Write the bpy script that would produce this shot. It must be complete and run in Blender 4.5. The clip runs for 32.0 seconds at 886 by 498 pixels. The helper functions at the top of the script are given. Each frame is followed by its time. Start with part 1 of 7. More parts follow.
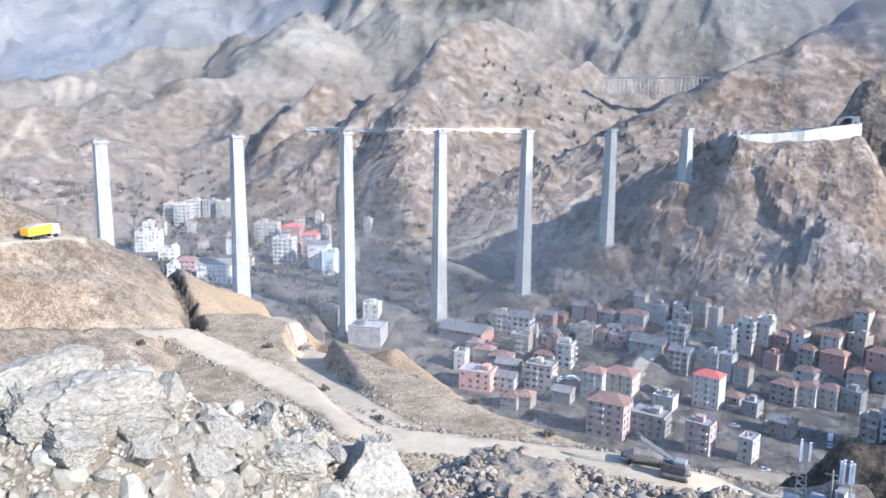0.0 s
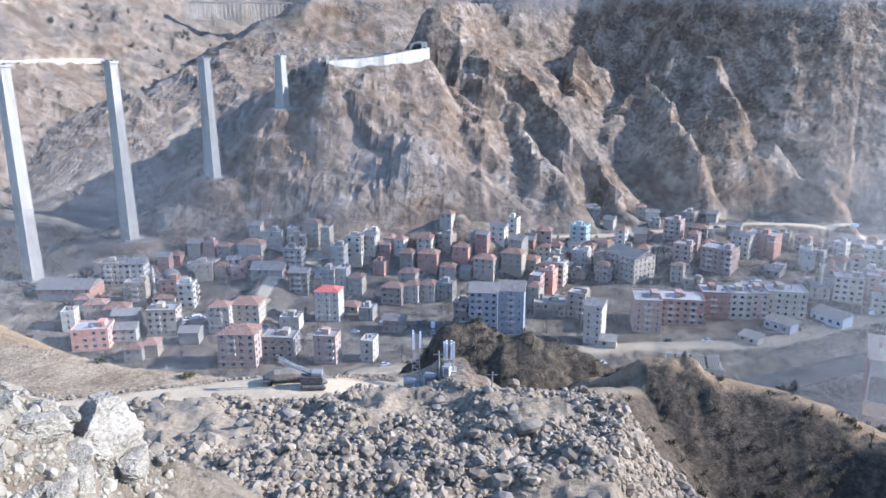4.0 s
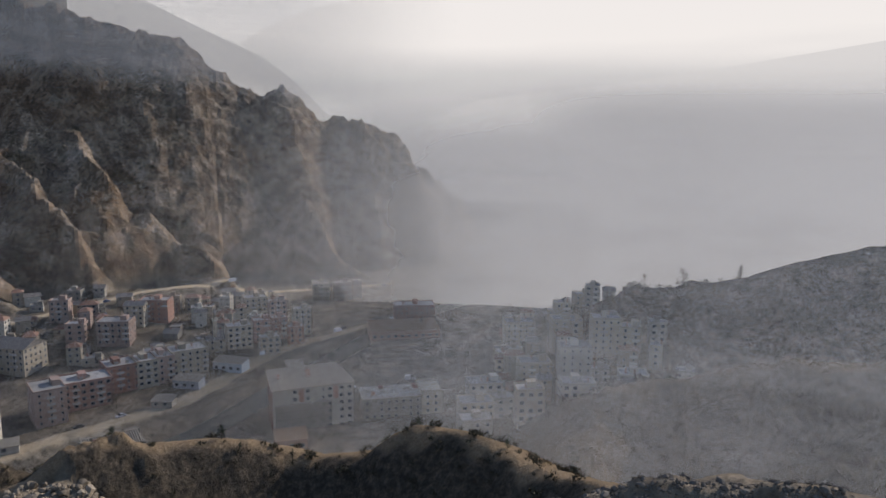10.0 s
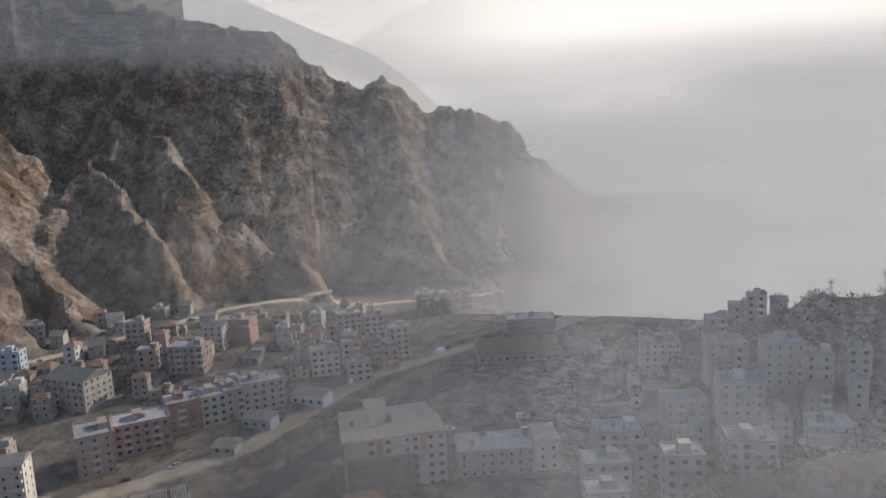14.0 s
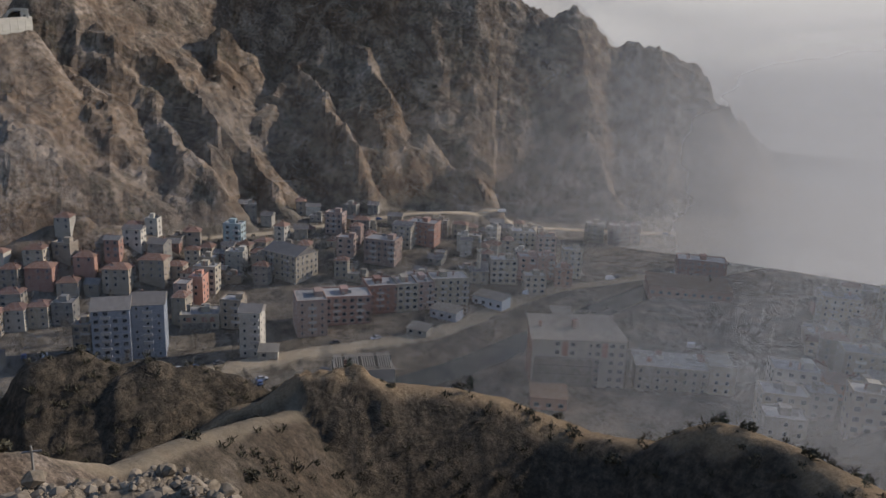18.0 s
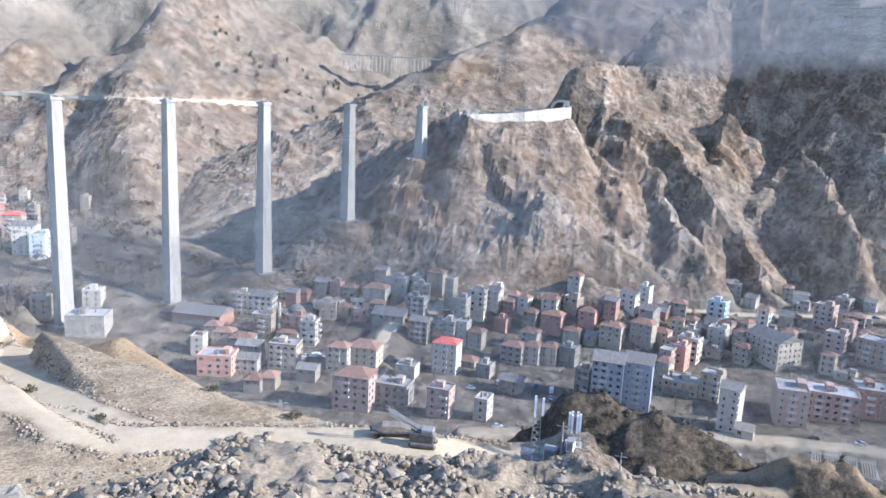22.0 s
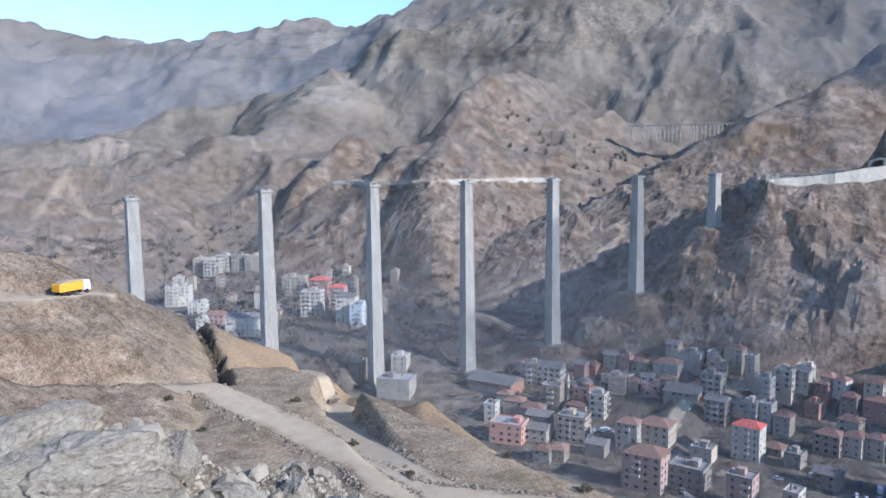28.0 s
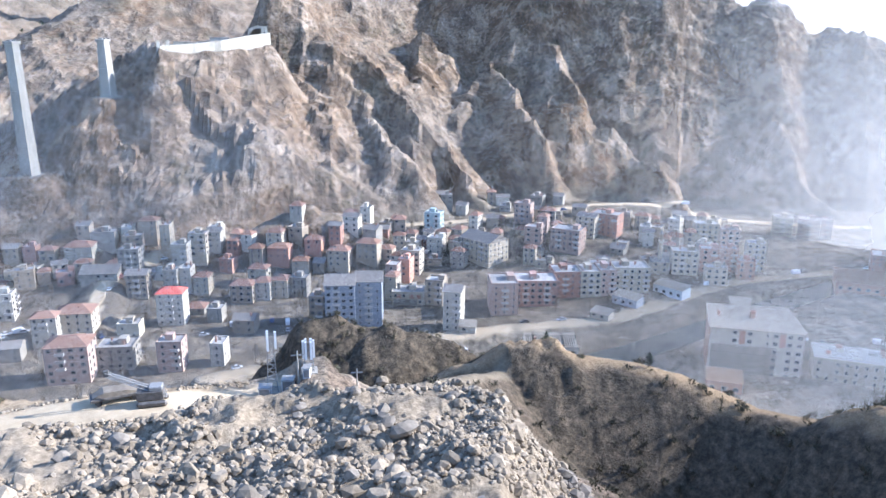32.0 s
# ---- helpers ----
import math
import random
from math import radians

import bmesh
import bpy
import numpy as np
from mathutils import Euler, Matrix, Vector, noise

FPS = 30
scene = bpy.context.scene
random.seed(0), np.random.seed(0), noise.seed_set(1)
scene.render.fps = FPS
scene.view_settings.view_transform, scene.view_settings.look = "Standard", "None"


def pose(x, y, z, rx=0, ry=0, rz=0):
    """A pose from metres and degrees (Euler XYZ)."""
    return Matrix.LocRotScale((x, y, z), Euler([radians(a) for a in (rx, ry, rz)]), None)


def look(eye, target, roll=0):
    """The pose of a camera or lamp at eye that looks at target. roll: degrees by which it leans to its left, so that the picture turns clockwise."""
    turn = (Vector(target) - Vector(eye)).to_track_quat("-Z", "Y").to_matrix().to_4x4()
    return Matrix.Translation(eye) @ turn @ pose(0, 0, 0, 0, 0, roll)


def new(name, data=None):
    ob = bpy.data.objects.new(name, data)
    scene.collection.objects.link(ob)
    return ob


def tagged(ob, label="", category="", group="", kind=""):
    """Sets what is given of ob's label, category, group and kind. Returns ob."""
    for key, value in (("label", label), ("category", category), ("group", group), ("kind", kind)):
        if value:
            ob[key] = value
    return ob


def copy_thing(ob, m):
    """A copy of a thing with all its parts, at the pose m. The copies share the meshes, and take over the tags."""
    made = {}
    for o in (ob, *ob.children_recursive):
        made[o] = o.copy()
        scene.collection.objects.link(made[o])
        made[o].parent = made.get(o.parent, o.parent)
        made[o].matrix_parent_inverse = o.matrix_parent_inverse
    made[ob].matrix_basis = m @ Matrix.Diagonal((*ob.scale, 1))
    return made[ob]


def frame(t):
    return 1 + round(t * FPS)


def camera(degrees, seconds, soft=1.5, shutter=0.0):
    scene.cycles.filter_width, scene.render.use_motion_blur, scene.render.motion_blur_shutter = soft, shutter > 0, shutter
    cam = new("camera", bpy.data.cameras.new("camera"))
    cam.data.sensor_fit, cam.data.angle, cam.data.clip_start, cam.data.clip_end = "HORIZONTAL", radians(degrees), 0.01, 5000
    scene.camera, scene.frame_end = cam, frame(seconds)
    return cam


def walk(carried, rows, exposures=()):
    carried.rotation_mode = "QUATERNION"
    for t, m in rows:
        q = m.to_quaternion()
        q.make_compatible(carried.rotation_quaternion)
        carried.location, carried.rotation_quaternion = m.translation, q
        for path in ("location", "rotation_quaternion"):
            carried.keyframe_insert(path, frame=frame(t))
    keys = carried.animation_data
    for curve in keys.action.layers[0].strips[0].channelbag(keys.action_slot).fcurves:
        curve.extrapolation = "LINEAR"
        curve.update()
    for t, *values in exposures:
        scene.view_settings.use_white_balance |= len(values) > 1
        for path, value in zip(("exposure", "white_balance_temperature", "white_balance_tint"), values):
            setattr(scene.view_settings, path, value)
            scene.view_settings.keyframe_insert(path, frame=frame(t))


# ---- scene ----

cam = camera(61.23, 32.0)
# seconds, place, bearing, pitch and lean of the hand-held pan; places shift to stand in for zoom
ROWS = [
    (0, 0.16, -1.08, 120.34, -0.21, -9.89, -0.71),
    (0.5, 0.20, -1.49, 120.54, -6.74, -12.35, -0.09),
    (1, 0.22, -2.03, 120.80, -13.28, -13.16, -0.08),
    (1.5, 0.16, -2.57, 121.05, -16.22, -13.07, 0.00),
    (2, -0.06, -3.11, 121.29, -19.30, -13.95, -0.65),
    (2.5, -0.45, -3.63, 121.49, -22.71, -13.98, -0.71),
    (4.5, -2.75, -4.79, 121.87, -33.78, -15.29, -0.04),
    (5, -3.40, -4.97, 121.97, -39.48, -14.44, -0.50),
    (5.5, -3.95, -5.04, 122.03, -45.47, -13.33, -0.60),
    (6, -4.35, -5.00, 122.02, -47.09, -14.84, -0.73),
    (6.5, -4.77, -4.91, 121.95, -48.95, -14.19, -0.19),
    (7, -5.34, -4.80, 121.78, -53.10, -13.69, 0.03),
    (7.5, -5.97, -4.60, 121.52, -56.75, -12.74, 0.28),
    (8, -6.52, -4.20, 121.22, -58.93, -12.03, 0.91),
    (8.5, -7.06, -3.53, 120.90, -61.37, -11.83, 1.22),
    (9, -7.81, -2.72, 120.57, -68.02, -12.11, 0.18),
    (9.5, -8.68, -2.05, 120.27, -74.40, -10.34, -0.82),
    (10, -9.15, -1.73, 120.12, -76.10, -9.40, -0.60),
    (10.5, -8.67, -1.68, 120.14, -74.45, -9.96, -1.13),
    (11, -5.96, -1.35, 120.07, -71.18, -11.32, -0.53),
    (11.5, 1.81, 0.23, 119.27, -69.60, -11.63, -1.59),
    (12, 16.56, 3.50, 117.19, -69.80, -11.16, -0.32),
    (12.5, 34.68, 7.18, 114.39, -70.34, -12.50, -0.38),
    (13, 49.87, 9.46, 112.44, -68.65, -12.77, 1.47),
    (13.5, 59.61, 10.16, 111.93, -66.71, -9.76, 3.36),
    (15.5, 62.43, 10.80, 112.40, -65.67, -9.98, 1.43),
    (16, 58.90, 11.05, 112.13, -67.03, -11.31, -0.43),
    (16.5, 54.28, 11.66, 111.81, -68.28, -10.54, 0.41),
    (17, 47.73, 13.49, 111.13, -68.97, -12.34, -0.68),
    (17.5, 39.11, 16.79, 109.88, -64.08, -13.03, -0.90),
    (18, 30.03, 20.31, 108.54, -55.60, -14.37, -2.56),
    (18.5, 22.89, 22.38, 107.98, -51.58, -14.75, -3.17),
    (19, 18.08, 22.59, 108.55, -46.30, -14.91, -3.09),
    (19.5, 14.38, 21.50, 110.03, -38.50, -15.86, -3.22),
    (20, 11.18, 19.55, 111.90, -31.63, -15.55, -3.69),
    (20.5, 8.15, 16.19, 113.96, -28.66, -14.00, -3.37),
    (21, 5.10, 11.37, 116.12, -26.90, -11.84, -2.64),
    (21.5, 2.51, 6.85, 117.78, -24.92, -11.23, -2.88),
    (22, 0.81, 3.90, 118.67, -20.19, -11.00, -2.93),
    (22.5, -0.05, 2.54, 119.02, -14.17, -10.60, -2.13),
    (23, -0.45, 2.35, 119.07, -10.44, -8.72, -2.22),
    (23.5, -0.73, 3.05, 118.99, -9.57, -7.99, -2.16),
    (24, -0.89, 4.19, 118.99, -8.36, -6.08, -1.87),
    (24.5, -0.91, 5.02, 119.13, -7.74, -4.21, -1.89),
    (25, -0.96, 4.94, 119.17, -7.96, -3.51, -1.77),
    (25.5, -1.04, 4.02, 119.09, -5.51, -4.52, -2.23),
    (26, -0.91, 2.75, 119.17, -2.59, -5.46, -1.62),
    (26.5, -0.62, 1.68, 119.42, 0.82, -6.30, -1.34),
    (28.5, -0.20, 0.62, 119.80, 1.79, -5.95, 0.65),
    (29, -0.15, 0.62, 119.79, 0.71, -8.65, -0.49),
    (29.5, -0.11, 0.86, 119.67, -2.32, -10.97, 0.21),
    (30, 0.04, 1.38, 119.45, -13.64, -12.42, -2.26),
    (30.5, 0.45, 2.05, 119.20, -21.30, -13.11, -1.40),
    (31, 1.07, 2.64, 118.97, -28.40, -14.07, -1.27),
    (31.5, 1.64, 2.98, 118.81, -36.71, -14.93, -1.45),
    (32, 1.97, 3.09, 118.70, -41.67, -15.83, -0.31),
]
EXPOSURES = [(0, 2.0, 5400, 13), (2.0, 2.0, 5400, 13), (4.5, 1.85, 5350, 14), (5.0, 1.4, 5200, 14), (5.5, 0.75, 5700, 14), (6.0, 0.65, 6150, 14), (11.0, 0.45, 6500, 14), (13.0, 0.76, 6600, 14), (17.0, 0.65, 6600, 14), (18.0, 0.35, 6500, 14), (19.0, 0.7, 6600, 16), (19.5, 0.85, 6500, 16), (20.0, 1.35, 6200, 15), (20.5, 1.75, 6100, 14), (21.0, 1.85, 5600, 13), (22.0, 2.0, 5600, 12), (23.0, 1.9, 5550, 13), (26.5, 1.5, 5300, 14), (28.5, 1.15, 5400, 14), (30.0, 1.05, 5350, 14), (30.5, 1.4, 5500, 14), (31.0, 1.75, 5500, 14), (32.0, 2.28, 5500, 13)]
walk(cam, [(t, pose(x, y, z, 0, 0, yaw) @ pose(0, 0, 0, 90 + pitch) @ pose(0, 0, 0, 0, 0, -lean)) for t, x, y, z, yaw, pitch, lean in ROWS], EXPOSURES)

# ---- the shape of the valley ----
EYE_Z = 120.0


def polar(az, r, z):
    """A place by its bearing (degrees, left positive), its distance and its height."""
    a = radians(az)
    return (-math.sin(a) * r, math.cos(a) * r, z)


def sighted(az, rise, r):
    """A place by its bearing, its rise above the eye's horizon in degrees, and its distance."""
    return polar(az, r, EYE_Z + r * math.tan(radians(rise)))


def hash_grid(ix, iy, seed):
    h = (ix * 374761393 + iy * 668265263 + seed * 974634777) & 0xFFFFFFFF
    h = ((h ^ (h >> 13)) * 1274126177) & 0xFFFFFFFF
    return ((h ^ (h >> 16)) & 0xFFFF) / 65535.0


def vnoise(x, y, seed=0):
    """Smooth value noise in -1..1."""
    fx, fy = np.floor(x), np.floor(y)
    ix, iy = fx.astype(np.int64), fy.astype(np.int64)
    u, v = x - fx, y - fy
    u, v = u * u * u * (u * (u * 6 - 15) + 10), v * v * v * (v * (v * 6 - 15) + 10)
    a, b = hash_grid(ix, iy, seed), hash_grid(ix + 1, iy, seed)
    c, d = hash_grid(ix, iy + 1, seed), hash_grid(ix + 1, iy + 1, seed)
    return 2 * ((a * (1 - u) + b * u) * (1 - v) + (c * (1 - u) + d * u) * v) - 1


def fbm(x, y, size, octaves, seed=0, gain=0.5):
    total, amp, f = 0, 1.0, 1.0 / size
    for i in range(octaves):
        c, s = math.cos(0.7 * i), math.sin(0.7 * i)
        total = total + amp * vnoise((c * x - s * y) * f + 17.3 * i, (s * x + c * y) * f - 9.1 * i, seed + i)
        amp, f = amp * gain, f * 2.03
    return total


def crags(x, y, size, octaves, seed=0):
    """Ridged noise, 0..1, sharp on the crests."""
    total, amp, f, norm = 0, 1.0, 1.0 / size, 0
    for i in range(octaves):
        c, s = math.cos(0.9 * i + 0.4), math.sin(0.9 * i + 0.4)
        n = 1 - np.abs(vnoise((c * x - s * y) * f + 5.7 * i, (s * x + c * y) * f + 3.3 * i, seed + i))
        total, norm = total + amp * n * n, norm + amp
        amp, f = amp * 0.52, f * 2.1
    return total / norm


def smooth(a, b, v):
    t = np.clip((v - a) / (b - a), 0, 1)
    return t * t * (3 - 2 * t)


def along(x, y, line):
    """Distance to a line of points (x, y, z), the height at the nearest place, and the side (+ left of its course)."""
    best = np.full(x.shape, 1e9)
    height, side = np.zeros(x.shape), np.zeros(x.shape)
    for (ax, ay, az), (bx, by, bz) in zip(line, line[1:]):
        dx, dy = bx - ax, by - ay
        k = np.clip(((x - ax) * dx + (y - ay) * dy) / (dx * dx + dy * dy), 0, 1)
        d = np.hypot(x - ax - k * dx, y - ay - k * dy)
        near = d < best
        best = np.where(near, d, best)
        height = np.where(near, az + k * (bz - az), height)
        side = np.where(near, np.sign(dx * (y - ay) - dy * (x - ax)), side)
    return best, height, side


def ridge(x, y, line, left, right, round_top=4.0):
    """A ridge that falls from its crest line by the slopes left and right of its course."""
    d, h, side = along(x, y, line)
    s = np.where(side > 0, left, right)
    return h - s * (np.sqrt(d * d + round_top * round_top) - round_top)


SPUR = [sighted(-19.3, -12, 462), sighted(-20.2, -8.1, 478), sighted(-21.3, -4.2, 495), sighted(-22.7, -1.45, 506), sighted(-24.8, -1.35, 510), sighted(-27.6, -1.1, 526),
        sighted(-29, -0.8, 545), sighted(-30, 2.8, 566), sighted(-31.5, 3.1, 590), sighted(-33.8, 2.6, 620), sighted(-36.5, 2.6, 650), sighted(-39, 7.2, 690)]
CREST = [sighted(-35, 6, 640), sighted(-39.1, 8.3, 690), sighted(-46, 8.2, 690), sighted(-51, 7.4, 665), sighted(-54.3, 6.5, 660), sighted(-56.8, 5.7, 662),
        sighted(-58.4, 4.5, 664), sighted(-60, 3.3, 665), sighted(-62.4, 1.8, 668), sighted(-63.9, 2.2, 672), sighted(-65.4, 1.4, 678), sighted(-66.8, 0.2, 682),
        sighted(-67.6, 0.7, 686), sighted(-69.8, 0.2, 690), sighted(-71.6, -0.8, 696), sighted(-72.7, -0.9, 700), sighted(-73.2, -2.3, 705), sighted(-75.8, -4.4, 730),
        sighted(-77.6, -6.4, 760), sighted(-80, -9.8, 790), sighted(-82.5, -13, 800)]
BUTTRESSES = [
    [sighted(-24.8, -1.8, 520), sighted(-25.2, -7, 470), sighted(-24, -13.8, 440)],
    [sighted(-29, -1.2, 545), sighted(-30.5, -7, 485), sighted(-31, -13.5, 445)],
    [sighted(-31.5, 1.5, 580), sighted(-33.6, -2.3, 548), sighted(-34.9, -5.3, 520), sighted(-36.5, -7.6, 500), sighted(-38.3, -8.6, 492), sighted(-40, -10.2, 478), sighted(-41.5, -13, 458)],
    [sighted(-39.4, 0.5, 603), sighted(-39, -3.2, 570), sighted(-38.8, -5.1, 556), sighted(-41.3, -6.6, 545), sighted(-42.5, -7.9, 535), sighted(-43.4, -9.8, 521), sighted(-44.5, -13, 488)],
    [sighted(-44.9, 1.8, 622), sighted(-43.8, -1.7, 594), sighted(-45.6, -3.7, 574), sighted(-47.2, -5.5, 558), sighted(-48.8, -7.6, 541), sighted(-50, -10, 523), sighted(-51, -13, 496)],
    [sighted(-48, 2.6, 632), sighted(-49.2, -1, 600), sighted(-51.1, -3.6, 579), sighted(-53, -5.4, 565), sighted(-55.5, -7.7, 550), sighted(-57.5, -9, 541), sighted(-59.5, -12, 520)],
    [sighted(-64, -2, 645), sighted(-66, -6, 615), sighted(-69, -11, 585)],
]
MIDDLE = [polar(1.92, 600, 14.1), polar(2.43, 660, 59.2), polar(2.94, 720, 101.0), polar(1.92, 800, 148.8), polar(-0.13, 950, 202.8), polar(-3.18, 1100, 249.0), polar(-6.23, 1400, 284.2)]
MIDDLE_ARM = [polar(9.90, 830, 109.9), polar(6.54, 815, 113.4), polar(2.94, 820, 148.4)]
LEFT_ARM = [polar(31.49, 900, 125.4), polar(24.37, 1000, 111.8), polar(19.27, 1100, 142.9), polar(14.17, 1200, 207.6), polar(10.10, 1500, 309.7), polar(6.02, 1800, 366.4)]
EDGE = [polar(9.90, 820, 107.0), polar(7.55, 780, 79.2), polar(5.20, 735, 45.5), polar(3.66, 690, 19.8), polar(2.43, 640, 0.2)]
ARM = [polar(9.08, 980, 160.5), polar(12.13, 900, 125.0), polar(13.66, 860, 91.0), polar(15.19, 810, 45.9), polar(15.49, 770, 15.8)]
LEFT_LOW = [polar(45.74, 1280, 164.9), polar(34.54, 1280, 176.1), polar(27.42, 1260, 170.5), polar(21.31, 1240, 162.9), polar(16.21, 1180, 146.9), polar(11.12, 1080, 153.7)]
GULLY = [polar(20.59, 224, 0), polar(19.88, 212, 0), polar(19.06, 196, 0), polar(18.66, 178, 0)]
GAP_RISE = [polar(-8.27, 720, 82.1), polar(-13.38, 740, 116.4), polar(-18.46, 800, 152.3), polar(-24.77, 900, 187.2), polar(-30.77, 1000, 259.5), polar(-37.09, 1200, 337.3)]
FAR = [polar(61.00, 2600, 564.3), polar(40.65, 2500, 545.7), polar(27.42, 2450, 531.6), polar(24.37, 2450, 511.6), polar(20.29, 2350, 513.6), polar(15.90, 2300, 529.9), polar(11.12, 2250, 546.3),
       polar(7.05, 2200, 532.3), polar(-0.13, 2100, 617.5), polar(-8.27, 2000, 682.8), polar(-14.40, 2000, 706.4), polar(-20.56, 2050, 683.5), polar(-26.72, 2150, 633.0), polar(-34.98, 2400, 653.5), polar(-45.05, 2600, 636.4)]
NEAR_HILL = [polar(61, 200, 114), polar(40, 200, 111), sighted(30.3, -5.8, 205), sighted(28.4, -6.9, 208), sighted(26.1, -7.8, 211), sighted(23.6, -9.4, 216), sighted(19.9, -10.7, 224), sighted(18.4, -11.8, 228),
        sighted(14.5, -13.7, 238), sighted(12, -14.8, 240), sighted(9.5, -16.8, 232), sighted(6.5, -17.6, 218), sighted(3.6, -17.5, 204), sighted(-0.9, -20.7, 178),
        sighted(-5.3, -22.9, 150), sighted(-10.5, -24.8, 138), sighted(-16, -25.6, 127)]
KNOLL = [sighted(-27.5, -24, 205), sighted(-28.8, -23, 205), sighted(-29.8, -21.2, 205), sighted(-31, -20.8, 205), sighted(-32.9, -20.9, 205), sighted(-34.4, -21.4, 204),
        sighted(-37.8, -21.5, 203), sighted(-39.4, -22.1, 203), sighted(-41.3, -22.9, 203), sighted(-43.2, -23.2, 204), sighted(-45.9, -24.2, 205)]
HILL = [sighted(-44.3, -24.6, 186), sighted(-46.6, -23.1, 188), sighted(-50, -23.2, 188), sighted(-53, -23.5, 190), sighted(-57, -23.5, 191), sighted(-60, -23.8, 191),
        sighted(-62.9, -24.8, 190), sighted(-65.3, -25.5, 187), sighted(-69.7, -25.5, 185), sighted(-71.6, -24.5, 182), sighted(-73.5, -23.9, 181), sighted(-75.4, -24.1, 178),
        sighted(-77.7, -24.6, 172), sighted(-80, -25.1, 166), sighted(-82.1, -26.2, 160), sighted(-86.3, -27.3, 148), sighted(-92, -27.5, 135), sighted(-100, -26, 115),
        sighted(-124, -27, 60)]
RIGHT_SLOPE = [sighted(-82, -16, 430), sighted(-84, -15.2, 420), sighted(-86.2, -14.2, 400), sighted(-88.7, -13.2, 385), sighted(-91, -12.2, 375), sighted(-94.4, -11.7, 370),
        sighted(-97.3, -11.1, 375), sighted(-100.2, -10.2, 380), sighted(-110, -7, 400), sighted(-124, -4, 420)]
RUBBLE = [sighted(4, -28, 84), sighted(-4.3, -26.6, 85), sighted(-8.8, -26.2, 85), sighted(-13, -27, 85), sighted(-18, -27.5, 85), sighted(-24, -26.9, 86),
        sighted(-30.4, -26.4, 87), sighted(-35.5, -26.8, 87), sighted(-41, -27, 85), sighted(-45.4, -27.3, 82), sighted(-48.4, -28.8, 78), sighted(-51, -29.8, 74),
        sighted(-54.4, -31.9, 68)]
HEAP = [sighted(48, -15.5, 10), sighted(32, -16.8, 11), sighted(28.3, -17.2, 11.6), sighted(24.5, -18.6, 12), sighted(21, -20.6, 12.2), sighted(16, -22.2, 12.6),
        sighted(12, -23.2, 13), sighted(9, -25, 13.2), sighted(5.5, -26.7, 13.8), sighted(2, -28, 14.2), sighted(-1, -30, 15), sighted(-3, -34, 15.5)]
MOUND = [polar(-68.9, 20.4, 100.2), polar(-72.7, 20.4, 102.0), polar(-76.4, 20.4, 102.9), polar(-82.7, 20.4, 103.4), polar(-88.1, 20.6, 104.3), polar(-93.2, 20.7, 104.9), polar(-97.6, 20.9, 105.6), polar(-104.9, 21.3, 105.8), polar(-110.1, 21.6, 106.3), polar(-121.3, 22.5, 106.7), polar(-138.6, 24.4, 106.8)]
ROAD = [sighted(45, -14.8, 170), sighted(32, -16.2, 158), sighted(29.2, -15.7, 163), sighted(25.5, -15.35, 167), sighted(20, -15.5, 166), sighted(17.4, -16.9, 155),
        sighted(13, -19.2, 138), sighted(8.3, -21.6, 122), sighted(6.2, -23.2, 113), sighted(2.8, -24.4, 108), sighted(-1, -24.5, 107), sighted(-5.8, -24.9, 105),
        sighted(-10.6, -25.1, 104), sighted(-15.2, -25.1, 103), sighted(-19.7, -25.5, 101), sighted(-27, -26, 107)]
ROAD_UP = [sighted(36, -8.2, 180), sighted(31, -8.3, 183), sighted(28.4, -8.3, 190), sighted(26.8, -8.4, 196)]
ROAD_LOW = [sighted(13, -14.8, 250), sighted(11.1, -15.6, 225), sighted(9.6, -17, 196), sighted(10.3, -18.5, 165), sighted(8.5, -20.4, 140), sighted(5.7, -22.1, 122),
        sighted(1.9, -23.9, 110)]
QUAY_ROAD = [sighted(-22.7, -24.5, 270), sighted(-36, -23, 290), sighted(-42.8, -22.3, 301), sighted(-46.9, -21.7, 311), sighted(-50.6, -21.3, 316), sighted(-55.6, -20.4, 333),
        sighted(-61.4, -17.9, 383), sighted(-63.6, -17, 405), sighted(-70.2, -15.5, 447), sighted(-75, -14.5, 478), sighted(-78.6, -13.6, 505), sighted(-86, -11.5, 590)]
RIVER = [polar(-38, 255, -10), polar(-48, 272, -9.5), polar(-56.9, 303, -8), polar(-59.9, 322, -7.5), polar(-62.9, 345, -7), polar(-66.6, 379, -6), polar(-70.3, 422, -5), polar(-73.9, 462, -4), polar(-79, 520, -1), polar(-86, 620, 4)]
HILL_ROAD = [sighted(-14, -19, 340), sighted(-16.5, -16.5, 390), sighted(-18.8, -15.3, 407), sighted(-25, -14.7, 424), sighted(-31, -14.6, 436), sighted(-37.6, -14.1, 448),
        sighted(-42.7, -13.8, 462), sighted(-53, -12.2, 505), sighted(-64, -11.2, 545), sighted(-72, -11, 560)]
SADDLE = [polar(-5.22, 462, 15.6), polar(-9.30, 470, 28.2), polar(-12.84, 480, 43.9), polar(-15.41, 492, 61.5), polar(-18.23, 506, 82.1), polar(-21.61, 525, 109.7)]
BANK = [sighted(-27, -26.2, 109), sighted(-35, -26.4, 124), sighted(-41.6, -25.2, 156), sighted(-46.3, -24.6, 182)]
BUMP = [sighted(-28.3, -25.4, 109), sighted(-30.2, -24.8, 110), sighted(-31.8, -24.4, 112), sighted(-33, -24.9, 112), sighted(-35.3, -27, 110)]
